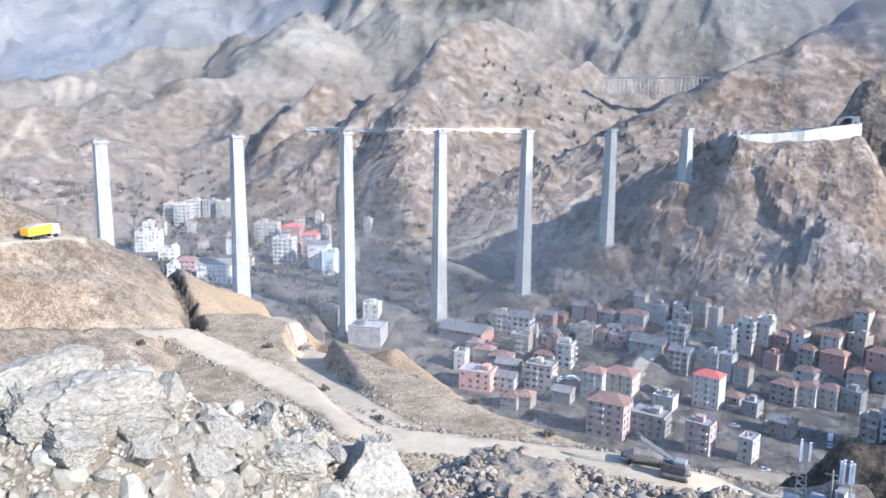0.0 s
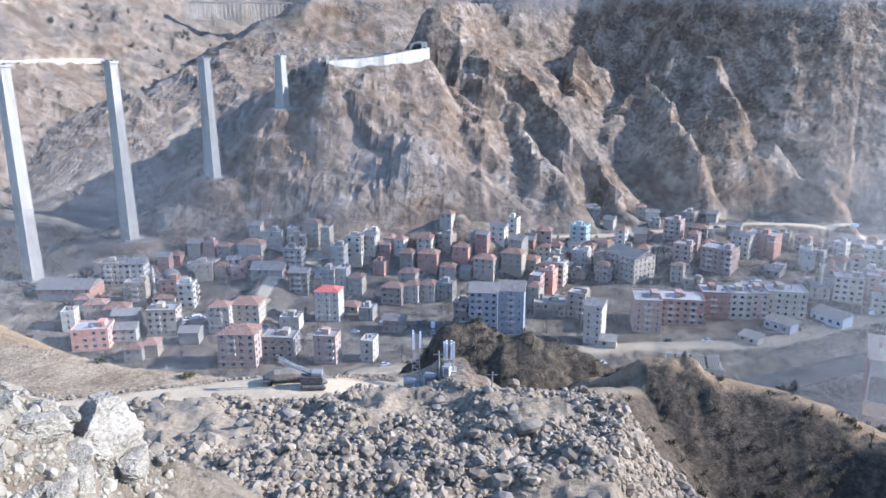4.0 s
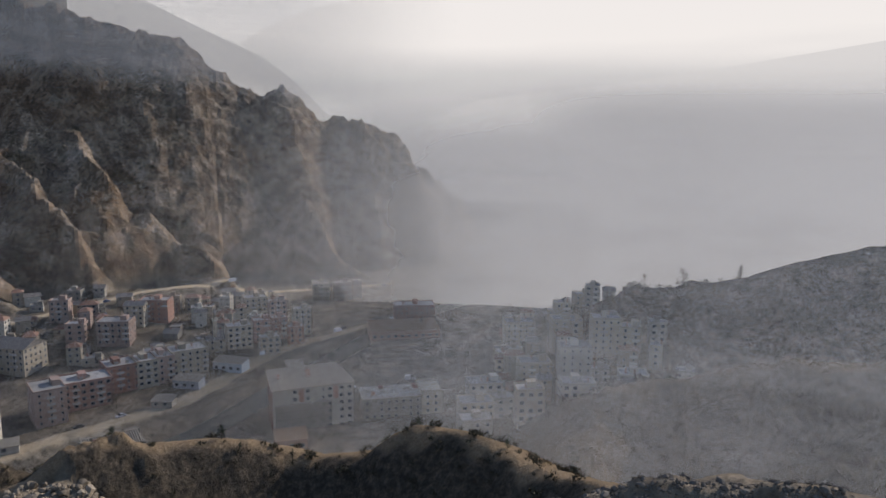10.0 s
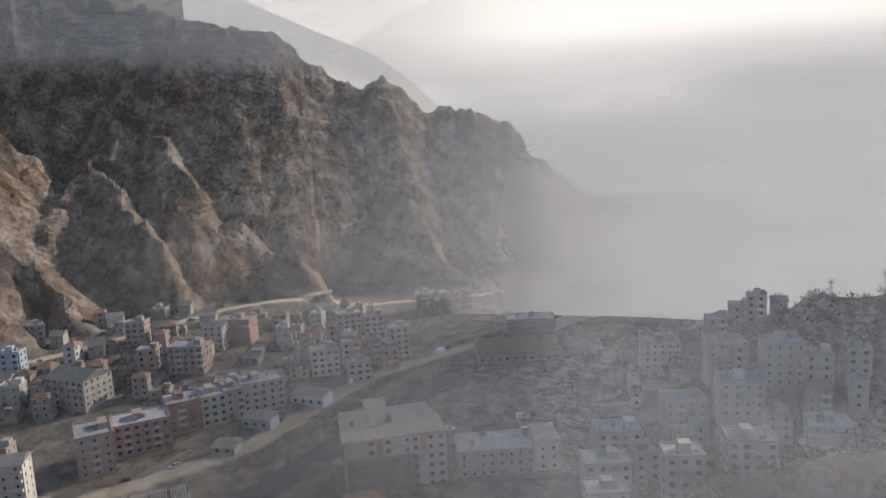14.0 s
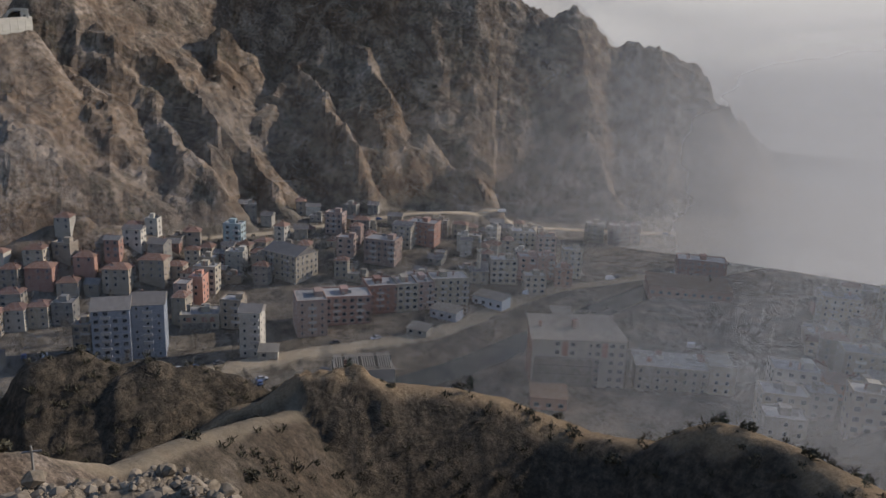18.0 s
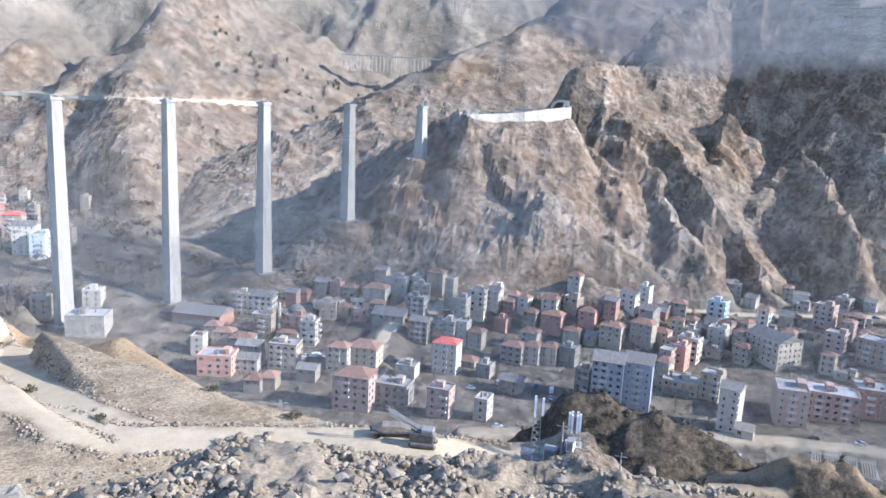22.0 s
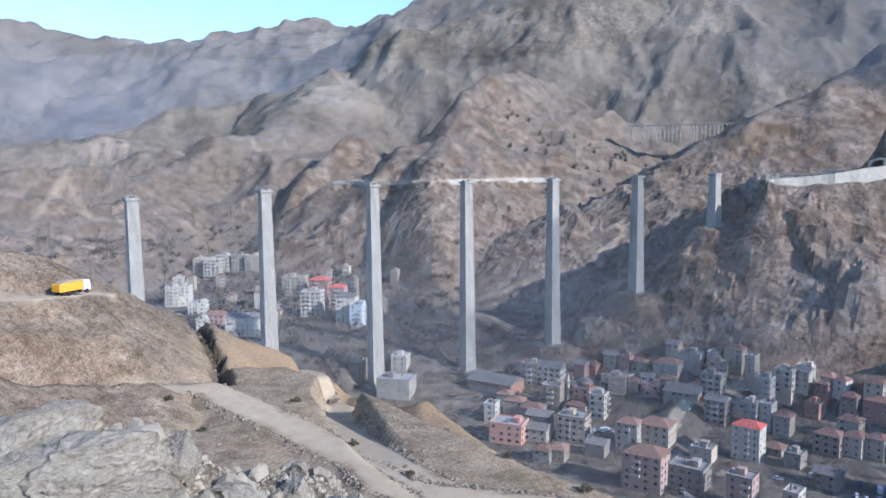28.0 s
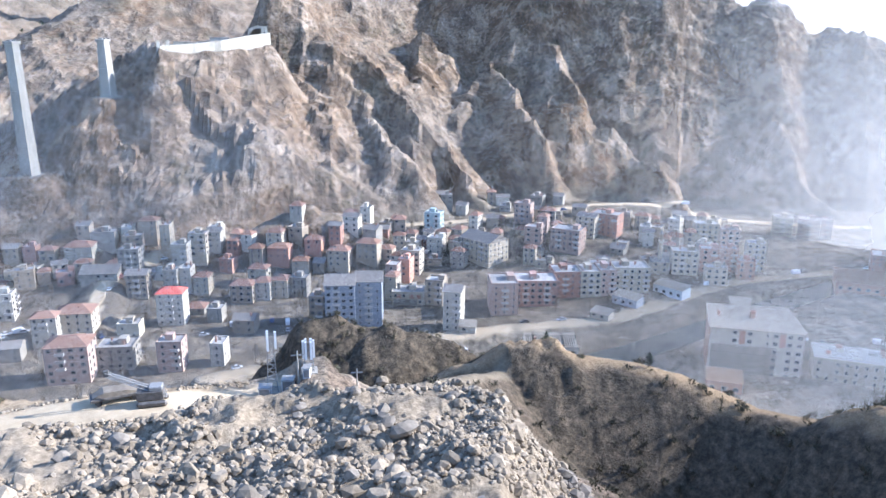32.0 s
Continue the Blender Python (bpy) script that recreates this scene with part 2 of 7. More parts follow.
RIGHT_NEAR = [sighted(-85.5, -28, 180), sighted(-89, -22.9, 215), sighted(-90.9, -20.2, 228), sighted(-95, -18.8, 235), sighted(-101, -17, 235), sighted(-112, -15, 230),
        sighted(-124, -14, 220)]
TRACKS = [[(30.4, 811), (28.4, 923), (26.4, 1250), (23.5, 1211), (19.5, 1155), (15.6, 1169)], [(28.4, 923), (27.1, 830), (25.5, 820)], [(25.7, 1250), (25.3, 956), (24.3, 934)],
          [(20.9, 1169), (16.0, 1115), (15.3, 1076), (12.2, 1076)], [(0.4, 923), (-2.2, 934), (-3.8, 956)], [(-15.5, 1155), (-17.7, 1169), (-20.8, 1169), (-22.6, 1155), (-19.7, 1140), (-16.7, 1142)],
          [(-8.4, 671), (-12.1, 663), (-10.0, 633), (-10.0, 618)], [(-8.7, 589), (-11.7, 520), (-16.5, 490)], [(4.2, 460), (1.6, 439), (-1.4, 428), (-4.3, 433), (-9.3, 415), (-13.4, 408)], [(-0.7, 596), (-5.9, 603)]]
TOP_ROAD_Z = 109.5
YARD_WALL = [(-21.6, 496, 110.8, 112.6), (-22.9, 500, 110.0, 113.2), (-24.0, 505, 109.6, 114.0), (-25.7, 510, 110.2, 115.6), (-27.5, 518, 110.4, 118.6), (-29.1, 526, 112.8, 120.6)]
YARD_FOOT = [polar(a, r - 3, low) for a, r, low, _ in YARD_WALL]
PIERS = [(24.38, 392, 112), (15.2, 404, 20), (7.19, 422, -3), (0.05, 432, 3), (-6.5, 450, 15), (-12.68, 472, 44), (-18.05, 500, 83)]
PIER_TOPS = [106.6, 109.0, 110.8, 112.0, 112.9, 113.9, 114.8]


def ground_height(x, y):
    """The height of the land, and the shares of dirt road, dry grass, quarry rubble and town ground."""
    r = np.hypot(x, y)
    az = np.degrees(np.arctan2(-x, y))
    # valley floor, rising to the mountains and up the river
    z = 14 * smooth(340, 480, r) * smooth(-66, -50, az) + 0.055 * np.maximum(0, y - 340) * smooth(70, -50, x) * smooth(2600, 1200, y)
    z = z + np.maximum(0, fbm(x, y, 160, 5, 401) + 0.3) * 26 * smooth(850, 1150, r) * smooth(-4, 6, az)
    z = z + np.interp(az, (-90, -62, -43, -24, 0, 30), (0, -3, -5.5, -6.5, -9.0, -10)) * smooth(1100, 700, r)
    floor = z.copy()
    soft = fbm(x, y, 90, 5, 11)
    steep = crags(x, y, 95, 6, 3)
    fine = crags(x, y, 26, 5, 31)
    rough = (steep - 0.45) * 40 + (fine - 0.45) * 13 + soft * 5
    # winding ribs and gullies on the rock faces
    wx = x + fbm(x, y, 60, 4, 201) * 11
    wy = y + fbm(x, y, 60, 4, 211) * 11
    mount = ridge(wx, wy, SPUR, 0.95, 0.9, 3)
    mount = np.maximum(mount, ridge(x, y, CREST, 1.2, 1.75, 5))
    for line in BUTTRESSES:
        mount = np.maximum(mount, ridge(wx, wy, line, 1.05, 1.15, 1.5))
    mount = np.maximum(mount, ridge(x, y, SADDLE, 0.3, 0.66, 12))
    mount = mount + (crags(x, y, 15, 3, 301) - 0.4) * 9 * smooth(28, 4, along(x, y, CREST)[0])
    rise = smooth(0, 45, mount - floor)
    rough = rough + (crags(x, y, 11, 4, 91) - 0.45) * 6
    mount = mount + rough * 0.62 * rise * np.where(r < 575, 1, smooth(0, 30, r - 575) * 0.35 + 0.35)
    # ledges of the bedded rock
    for step, lift in ((13.0, 0.4), (5.5, 0.3)):
        k = mount / step + fbm(x, y, 42, 3, 511) * 0.9
        k = k - np.floor(k)
        mount = mount + step * lift * (smooth(0.15, 0.85, k) - k) * rise
    back = np.maximum(ridge(x, y, MIDDLE, 1.05, 0.5, 10), ridge(x, y, MIDDLE_ARM, 0.8, 0.75, 8))
    back = np.maximum(back, np.maximum(ridge(x, y, EDGE, 0.34, 1.25, 4), ridge(x, y, ARM, 0.75, 1.2, 4)))
    back = np.maximum(back, ridge(x, y, LEFT_LOW, 0.42, 0.42, 12))
    back = np.maximum(back, ridge(x, y, LEFT_ARM, 0.5, 0.45, 20))
    back = np.maximum(back, ridge(x, y, GAP_RISE, 0.5, 0.5, 20))
    back = back + (rough * 0.4 * smooth(520, 620, r) + (crags(x, y, 240, 4, 141) - 0.45) * 45 * smooth(680, 820, r)) * smooth(0, 40, back - floor)
    far = ridge(x, y, FAR, 0.30, 0.42, 60) + (crags(x, y, 520, 7, 71) - 0.45) * 80 + (crags(x, y, 130, 5, 75) - 0.45) * 42 + soft * 4
    z = np.maximum(np.maximum(z, far - 260 * smooth(1750, 1000, r)), np.maximum(mount, back))
    right = ridge(x, y, RIGHT_SLOPE, 0.7, 0.6, 8) + rough * 0.2
    z = np.maximum(z, right)
    # the near side: knoll, hill, bench and the rubble slope under the eye
    knoll = ridge(x, y, KNOLL, 1.1, 0.9, 2) + (fine - 0.5) * 6 + (crags(x, y, 9, 3, 61) - 0.5) * 3
    hill = ridge(x, y, HILL, 0.62, 1.0, 4) + soft * 1.2
    hill = hill + ((crags(x, y, 12, 4, 161) - 0.4) * 6 + 0.6) * smooth(-53.5, -50.5, az) * smooth(-44.5, -46.5, az) * smooth(20, 8, along(x, y, HILL)[0])
    hill = np.where(r < 185, hill + (fine - 0.5) * 2.6, hill + (fine - 0.5) * 1.5)
    z = np.maximum(z, np.maximum(knoll, hill))
    bank = ridge(x, y, BANK, 0.8, 0.9, 3) - 0.8 + (fine - 0.5) * 2
    z = np.maximum(z, bank)
    right_near = ridge(x, y, RIGHT_NEAR, 0.6, 0.55, 6) + (fine - 0.45) * 5
    z = np.maximum(z, right_near)
    z = np.maximum(z, ridge(x, y, BUMP, 0.7, 0.6, 2) + (fine - 0.5) * 1.5)
    bench = 71.0 + soft * 1.0 - 1.1 * np.maximum(0, r - np.interp(az, (-47, -32, -16, -4.5, 4, 14, 31), (74, 112, 105, 121, 146, 190, 200)))
    bench = np.where(az < -32, bench - 1.6 * (-32 - az), bench)
    near = ridge(x, y, NEAR_HILL, 1.25, 0.45, 3) - 4 * np.maximum(0, -14 - az) + soft * 1.2 + (fine - 0.5) * 2.5 * smooth(-5, 10, az)
    lower = np.maximum(bench, np.where(r > 118, near, -50))
    slope = np.interp(r, (0, 3, 50, 84, 110), (111, 108.6, 82.6, 77.6, 58)) + np.where(az > 0, -0.30 * az * smooth(20, 60, r), 0)
    slope = np.where(az < -46, slope - np.minimum(1.7 * (-46 - az), 60) * smooth(2, 34, r), slope)
    slope = np.maximum(slope, ridge(x, y, RUBBLE, 0.5, 0.3, 5) - np.maximum(0, -44 - az) * 1.9)
    slope = slope - 1.6 * np.maximum(0, r - 92)
    lumps = crags(x, y, 9, 4, 51)
    slope = slope + (lumps - 0.5) * 3.2 * smooth(12, 40, r)
    nearby = np.maximum(lower, slope)
    heap = np.maximum(ridge(x, y, HEAP, 1.0, 0.9, 1.0), ridge(x, y, MOUND, 0.9, 0.8, 1.0))
    heap = heap + fbm(x, y, 2.2, 4, 91) * 0.45
    nearby = np.maximum(nearby, heap)
    z = np.maximum(z, np.where(r < 330, nearby, -100))
    # the upper road follows one contour round the hill behind the piers
    upper = (r > 590) * (r < 900) * smooth(-7, -5, az) * smooth(15, 12, az)
    step = np.abs(z - TOP_ROAD_Z)
    z = np.where((upper > 0.5) & (step < 5), TOP_ROAD_Z + np.sign(z - TOP_ROAD_Z) * np.maximum(0, step - 2.5) * 2, z)
    # roads cut level into the land
    dirt = np.zeros(x.shape)
    for line, half, blend in ((ROAD, 3.3, 4), (ROAD_LOW, 2.8, 3), (QUAY_ROAD, 4.5, 3), (HILL_ROAD, 3.2, 14), (ROAD_UP, 3.2, 4)):
        d, h, _ = along(x, y, line)
        k = smooth(half + blend, half, d) * smooth(-14, -5, z - h)
        z = z * (1 - k) + h * k
        dirt = np.maximum(dirt, (0.5 if line is QUAY_ROAD else 0.85) * smooth(half + 1.2, half - 0.6, d + 1.2 * fbm(x, y, 6, 2, 5)))
    dirt = np.maximum(dirt, 0.3 * smooth(3.6, 2.0, along(x, y, BANK)[0] + fbm(x, y, 6, 2, 5)))
    for line in TRACKS:
        d, _, _ = along(x, y, [polar(p, q, 0) for p, q in line])
        half = 2.2 + 0.0022 * r
        dirt = np.maximum(dirt, 0.32 * smooth(half, half * 0.4, d + 2 * fbm(x, y, 20, 2, 5)))
    dirt = np.maximum(dirt, 0.55 * upper * (np.abs(z - TOP_ROAD_Z) < 0.8) * (az < 11) * (az > -7))
    gully = smooth(3.4, 1.2, along(x, y, GULLY)[0] + fbm(x, y, 5, 2, 9))
    z = z - 4.0 * gully
    d, h, _ = along(x, y, RIVER)
    z = np.where(d < 12, np.minimum(z, h + 3.5 * smooth(6, 12, d)), z)
    # terrace of the bridge yard on the spur and footings of the piers
    yard = smooth(32, 20, np.hypot(x - 228, y - 484))
    z = z * (1 - yard) + 112.0 * yard
    z = np.maximum(z, ridge(x, y, YARD_FOOT, 3.0, 1.7, 2) + (fine - 0.6) * 4)
    for a, d0, base in PIERS[1:]:
        px, py, _ = polar(a, d0, 0)
        k = smooth(22, 10, np.hypot(x - px, y - py))
        z = z * (1 - k) + base * k
    town = smooth(9, 3, z - floor) * (r > 150) * smooth(900, 640, r + np.where(az > 0, 120, 0))
    rubble = smooth(1.5, -1.0, lower - slope) * (r < 130) + (r < 26)
    dh, _, side = along(x, y, HILL)
    grass = smooth(6, 0, np.abs(z - hill)) * (r > 120) * (r < 260) * np.where(side > 0, 1, smooth(6, 2, dh + 3 * fbm(x, y, 8, 3, 77))) + smooth(3, 0, np.abs(z - near)) * (r > 100) * (r < 330) * smooth(21, 16, az)
    # Scrub share; it also paints the shade of near flanks, bank and gully.
    scrub = (smooth(7, 0, np.abs(z - hill)) * np.where(side > 0, 0, smooth(1, 4.5, dh + 3 * fbm(x, y, 8, 3, 77))) + smooth(7, 0, np.abs(z - knoll)) + 0.75 * smooth(4, 0, np.abs(z - bank)) * smooth(-33, -37, az)) * (r > 110) * (r < 260) + gully + 0.9 * smooth(6, 0, np.abs(z - right_near)) * (r > 110) * (r < 300)
    earth = smooth(45, 70, r) * smooth(300, 255, r) * smooth(-30, -18, az) * (z > 40) * (0.35 + 0.65 * smooth(24, 18, az + 3 * fbm(x, y, 30, 3, 15)))
    return z, dirt, np.clip(grass, 0, 1), np.clip(rubble, 0, 1), town, np.clip(scrub, 0, 1), earth

# ---- sky and sun ----
SUN_BEARING, SUN_HEIGHT = 123.0, 27.0
world = bpy.data.worlds.new("sky")
scene.world = world
world.use_nodes = True
sky = world.node_tree.nodes.new("ShaderNodeTexSky")
sky.sky_type, sky.sun_disc = "NISHITA", False
sky.sun_elevation, sky.sun_rotation = radians(SUN_HEIGHT), radians(SUN_BEARING)
sky.dust_density, sky.air_density, sky.ozone_density, sky.altitude = 0.4, 1.0, 2.0, 1000
world.node_tree.links.new(sky.outputs[0], world.node_tree.nodes["Background"].inputs[0])
world.node_tree.nodes["Background"].inputs[1].default_value = 0.125
lamp = bpy.data.lights.new("sun", "SUN")
lamp.energy, lamp.angle, lamp.color = 3.05, radians(0.6), (1.0, 0.93, 0.84)
sun = new("sun", lamp)
sun.matrix_world = look(Vector(polar(-SUN_BEARING, 100, 100 * math.tan(radians(SUN_HEIGHT)))), (0, 0, 0))


# ---- glowing backdrop down the river: bright haze and faint ridges painted as emission ----
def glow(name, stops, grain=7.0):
    """Hazy distance painted as emission: its brightness follows the rise above the horizon, in soft uneven bands."""
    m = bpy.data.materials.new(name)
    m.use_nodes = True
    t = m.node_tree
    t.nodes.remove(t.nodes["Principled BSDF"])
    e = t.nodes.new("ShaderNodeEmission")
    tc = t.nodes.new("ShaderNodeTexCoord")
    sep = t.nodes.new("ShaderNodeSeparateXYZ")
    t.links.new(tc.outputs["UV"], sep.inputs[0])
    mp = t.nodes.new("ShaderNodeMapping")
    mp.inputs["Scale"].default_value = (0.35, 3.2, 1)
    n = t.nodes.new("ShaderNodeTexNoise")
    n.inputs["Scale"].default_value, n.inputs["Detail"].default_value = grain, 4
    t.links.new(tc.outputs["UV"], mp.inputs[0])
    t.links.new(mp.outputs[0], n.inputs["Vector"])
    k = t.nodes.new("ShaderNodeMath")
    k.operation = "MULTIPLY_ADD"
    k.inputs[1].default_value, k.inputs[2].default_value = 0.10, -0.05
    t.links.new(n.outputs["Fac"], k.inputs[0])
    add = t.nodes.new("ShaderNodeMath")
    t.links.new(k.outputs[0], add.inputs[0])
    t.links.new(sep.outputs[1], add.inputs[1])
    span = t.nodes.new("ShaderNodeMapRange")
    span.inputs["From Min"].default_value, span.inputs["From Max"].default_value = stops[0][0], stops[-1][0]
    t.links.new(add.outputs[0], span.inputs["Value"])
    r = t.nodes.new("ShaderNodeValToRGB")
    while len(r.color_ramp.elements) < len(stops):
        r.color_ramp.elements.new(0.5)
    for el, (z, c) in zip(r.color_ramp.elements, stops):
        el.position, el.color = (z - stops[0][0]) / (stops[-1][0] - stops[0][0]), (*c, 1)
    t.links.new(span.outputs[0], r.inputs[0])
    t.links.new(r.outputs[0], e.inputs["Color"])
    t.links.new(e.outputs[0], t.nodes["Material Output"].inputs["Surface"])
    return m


def curtain(name, line, material, label):
    """A standing sheet through (bearing, distance, foot, top); its UV is bearing in radians and rise above the horizon."""
    mesh = bpy.data.meshes.new(name)
    fine = [tuple(p + (q - p) * k / 8 for p, q in zip(a, b)) for a, b in zip(line, line[1:]) for k in range(8)] + [line[-1]]
    verts = [polar(az, r, z) for az, r, f, top in fine for z in (f, top)]
    mesh.from_pydata(verts, [], [(2 * i, 2 * i + 2, 2 * i + 3, 2 * i + 1) for i in range(len(fine) - 1)])
    uv = mesh.uv_layers.new(name="rise")
    for loop in mesh.loops:
        az, r, f, top = fine[loop.vertex_index // 2]
        uv.data[loop.index].uv = (radians(az), ((top if loop.vertex_index % 2 else f) - EYE_Z) / r)
    mesh.materials.append(material)
    mesh.polygons.foreach_set("use_smooth", np.ones(len(mesh.polygons), bool))
    ob = new(name, mesh)
    return tagged(ob, label, "haze", kind="structure")


# Colour stops paint sun-bright haze onto a sheet that glows by itself.
HAZE_GLOW = glow("glowing_haze", [(-0.22, (0.25, 0.25, 0.255)), (-0.12, (0.28, 0.28, 0.285)), (-0.05, (0.31, 0.31, 0.31)), (0.0, (0.36, 0.358, 0.352)), (0.045, (0.50, 0.49, 0.465)), (0.11, (0.74, 0.72, 0.68)), (0.18, (0.66, 0.65, 0.63)), (0.28, (0.54, 0.54, 0.55))])
curtain("backdrop", [(-50, 1600, -70, 470), (-66, 1570, -50, 430), (-76, 1560, -40, 412), (-100, 1560, -30, 408), (-122, 1560, -30, 400), (-143, 1560, -30, 380)], HAZE_GLOW, "glowing backdrop sheet painted as pale bright haze")


def glowing_ridge(line, r, tone, label):
    """A far slope as a glowing sheet, haze painted into its tone: bearings and rises of its top, at one distance."""
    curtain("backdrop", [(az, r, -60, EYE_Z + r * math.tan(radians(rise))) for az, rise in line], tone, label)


# Ridge sheets glow too; haze and sunlight are painted into their stops.
FAINT_GLOW = glow("faint_ridge_glow", [(-0.15, (0.27, 0.27, 0.27)), (-0.03, (0.29, 0.288, 0.284)), (0.05, (0.36, 0.352, 0.338)), (0.16, (0.46, 0.45, 0.43))])
PALE_RIDGE_GLOW = glow("pale_ridge_glow", [(-0.15, (0.26, 0.26, 0.265)), (-0.02, (0.30, 0.30, 0.302)), (0.05, (0.46, 0.455, 0.44)), (0.12, (0.63, 0.61, 0.575)), (0.30, (0.60, 0.59, 0.575))], 5.0)
GREY_RIDGE_GLOW = glow("grey_ridge_glow", [(-0.20, (0.21, 0.21, 0.215)), (-0.08, (0.23, 0.23, 0.235)), (-0.02, (0.29, 0.29, 0.292)), (0.01, (0.40, 0.397, 0.388)), (0.05, (0.50, 0.49, 0.47))], 5.0)
glowing_ridge([(-59.5, 4.6), (-60.9, 5.5), (-62.6, 6.7), (-66, 8.2), (-70, 9.2), (-76, 9.7), (-84, 9.6), (-100, 9.2), (-125, 8.5)], 1480, PALE_RIDGE_GLOW, "glowing sheet of a far slope, sunlit haze painted in")
glowing_ridge([(-50, 10.5), (-54, 8.6), (-58.4, 6.6), (-62.6, 4.8), (-64.6, 3.3), (-66.2, 1.8), (-67.5, 0.4), (-70, -2.0), (-73, -4.5)], 1250, FAINT_GLOW, "glowing sheet of a faint grey ridge, haze painted in")
glowing_ridge([(-70, -4.0), (-73.5, -1.1), (-74.7, 0.1), (-76.7, 1.1), (-78.7, 1.9), (-82.5, 2.4), (-88, 3.0), (-96, 4.2), (-108, 6.0), (-125, 7.0)], 1180, GREY_RIDGE_GLOW, "glowing sheet of a grey slope, fading haze painted in")


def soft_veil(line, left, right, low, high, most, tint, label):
    """Stand-in for thick smoke and haze far down the valley: a tinted see-through sheet, denser to the right and
    towards the ground.
    """
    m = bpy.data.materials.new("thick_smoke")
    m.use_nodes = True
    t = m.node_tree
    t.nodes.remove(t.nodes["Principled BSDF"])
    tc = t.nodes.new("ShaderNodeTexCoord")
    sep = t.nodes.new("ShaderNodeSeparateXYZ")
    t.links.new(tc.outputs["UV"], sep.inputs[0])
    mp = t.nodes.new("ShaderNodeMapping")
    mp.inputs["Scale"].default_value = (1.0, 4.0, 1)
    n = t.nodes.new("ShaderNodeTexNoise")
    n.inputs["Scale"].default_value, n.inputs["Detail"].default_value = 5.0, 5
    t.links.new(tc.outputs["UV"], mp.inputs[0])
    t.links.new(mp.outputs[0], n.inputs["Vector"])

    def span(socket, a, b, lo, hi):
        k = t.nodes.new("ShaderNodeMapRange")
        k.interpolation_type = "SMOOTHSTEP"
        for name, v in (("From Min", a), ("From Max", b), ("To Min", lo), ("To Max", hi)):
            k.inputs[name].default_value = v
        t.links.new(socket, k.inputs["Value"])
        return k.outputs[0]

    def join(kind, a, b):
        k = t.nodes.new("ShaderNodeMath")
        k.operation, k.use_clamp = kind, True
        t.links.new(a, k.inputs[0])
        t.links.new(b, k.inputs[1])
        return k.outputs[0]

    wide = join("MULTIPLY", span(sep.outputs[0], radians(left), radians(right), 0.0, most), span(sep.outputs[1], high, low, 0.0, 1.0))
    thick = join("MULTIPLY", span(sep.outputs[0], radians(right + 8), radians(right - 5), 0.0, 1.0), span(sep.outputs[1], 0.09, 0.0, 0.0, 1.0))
    low_haze = join("MULTIPLY", span(sep.outputs[0], radians(right + 25), radians(right + 2), 0.0, 0.92), span(sep.outputs[1], -0.015, -0.08, 0.0, 1.0))
    density = join("MULTIPLY", join("MAXIMUM", join("MAXIMUM", wide, low_haze), thick), span(n.outputs["Fac"], 0.25, 0.6, 0.86, 1.0))
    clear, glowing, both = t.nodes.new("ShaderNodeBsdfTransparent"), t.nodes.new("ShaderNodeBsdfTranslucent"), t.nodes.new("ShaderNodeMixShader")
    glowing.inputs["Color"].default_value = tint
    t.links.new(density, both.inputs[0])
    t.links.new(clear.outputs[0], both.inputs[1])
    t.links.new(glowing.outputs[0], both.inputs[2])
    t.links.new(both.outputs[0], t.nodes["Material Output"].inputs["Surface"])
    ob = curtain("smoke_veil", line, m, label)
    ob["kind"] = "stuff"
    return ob


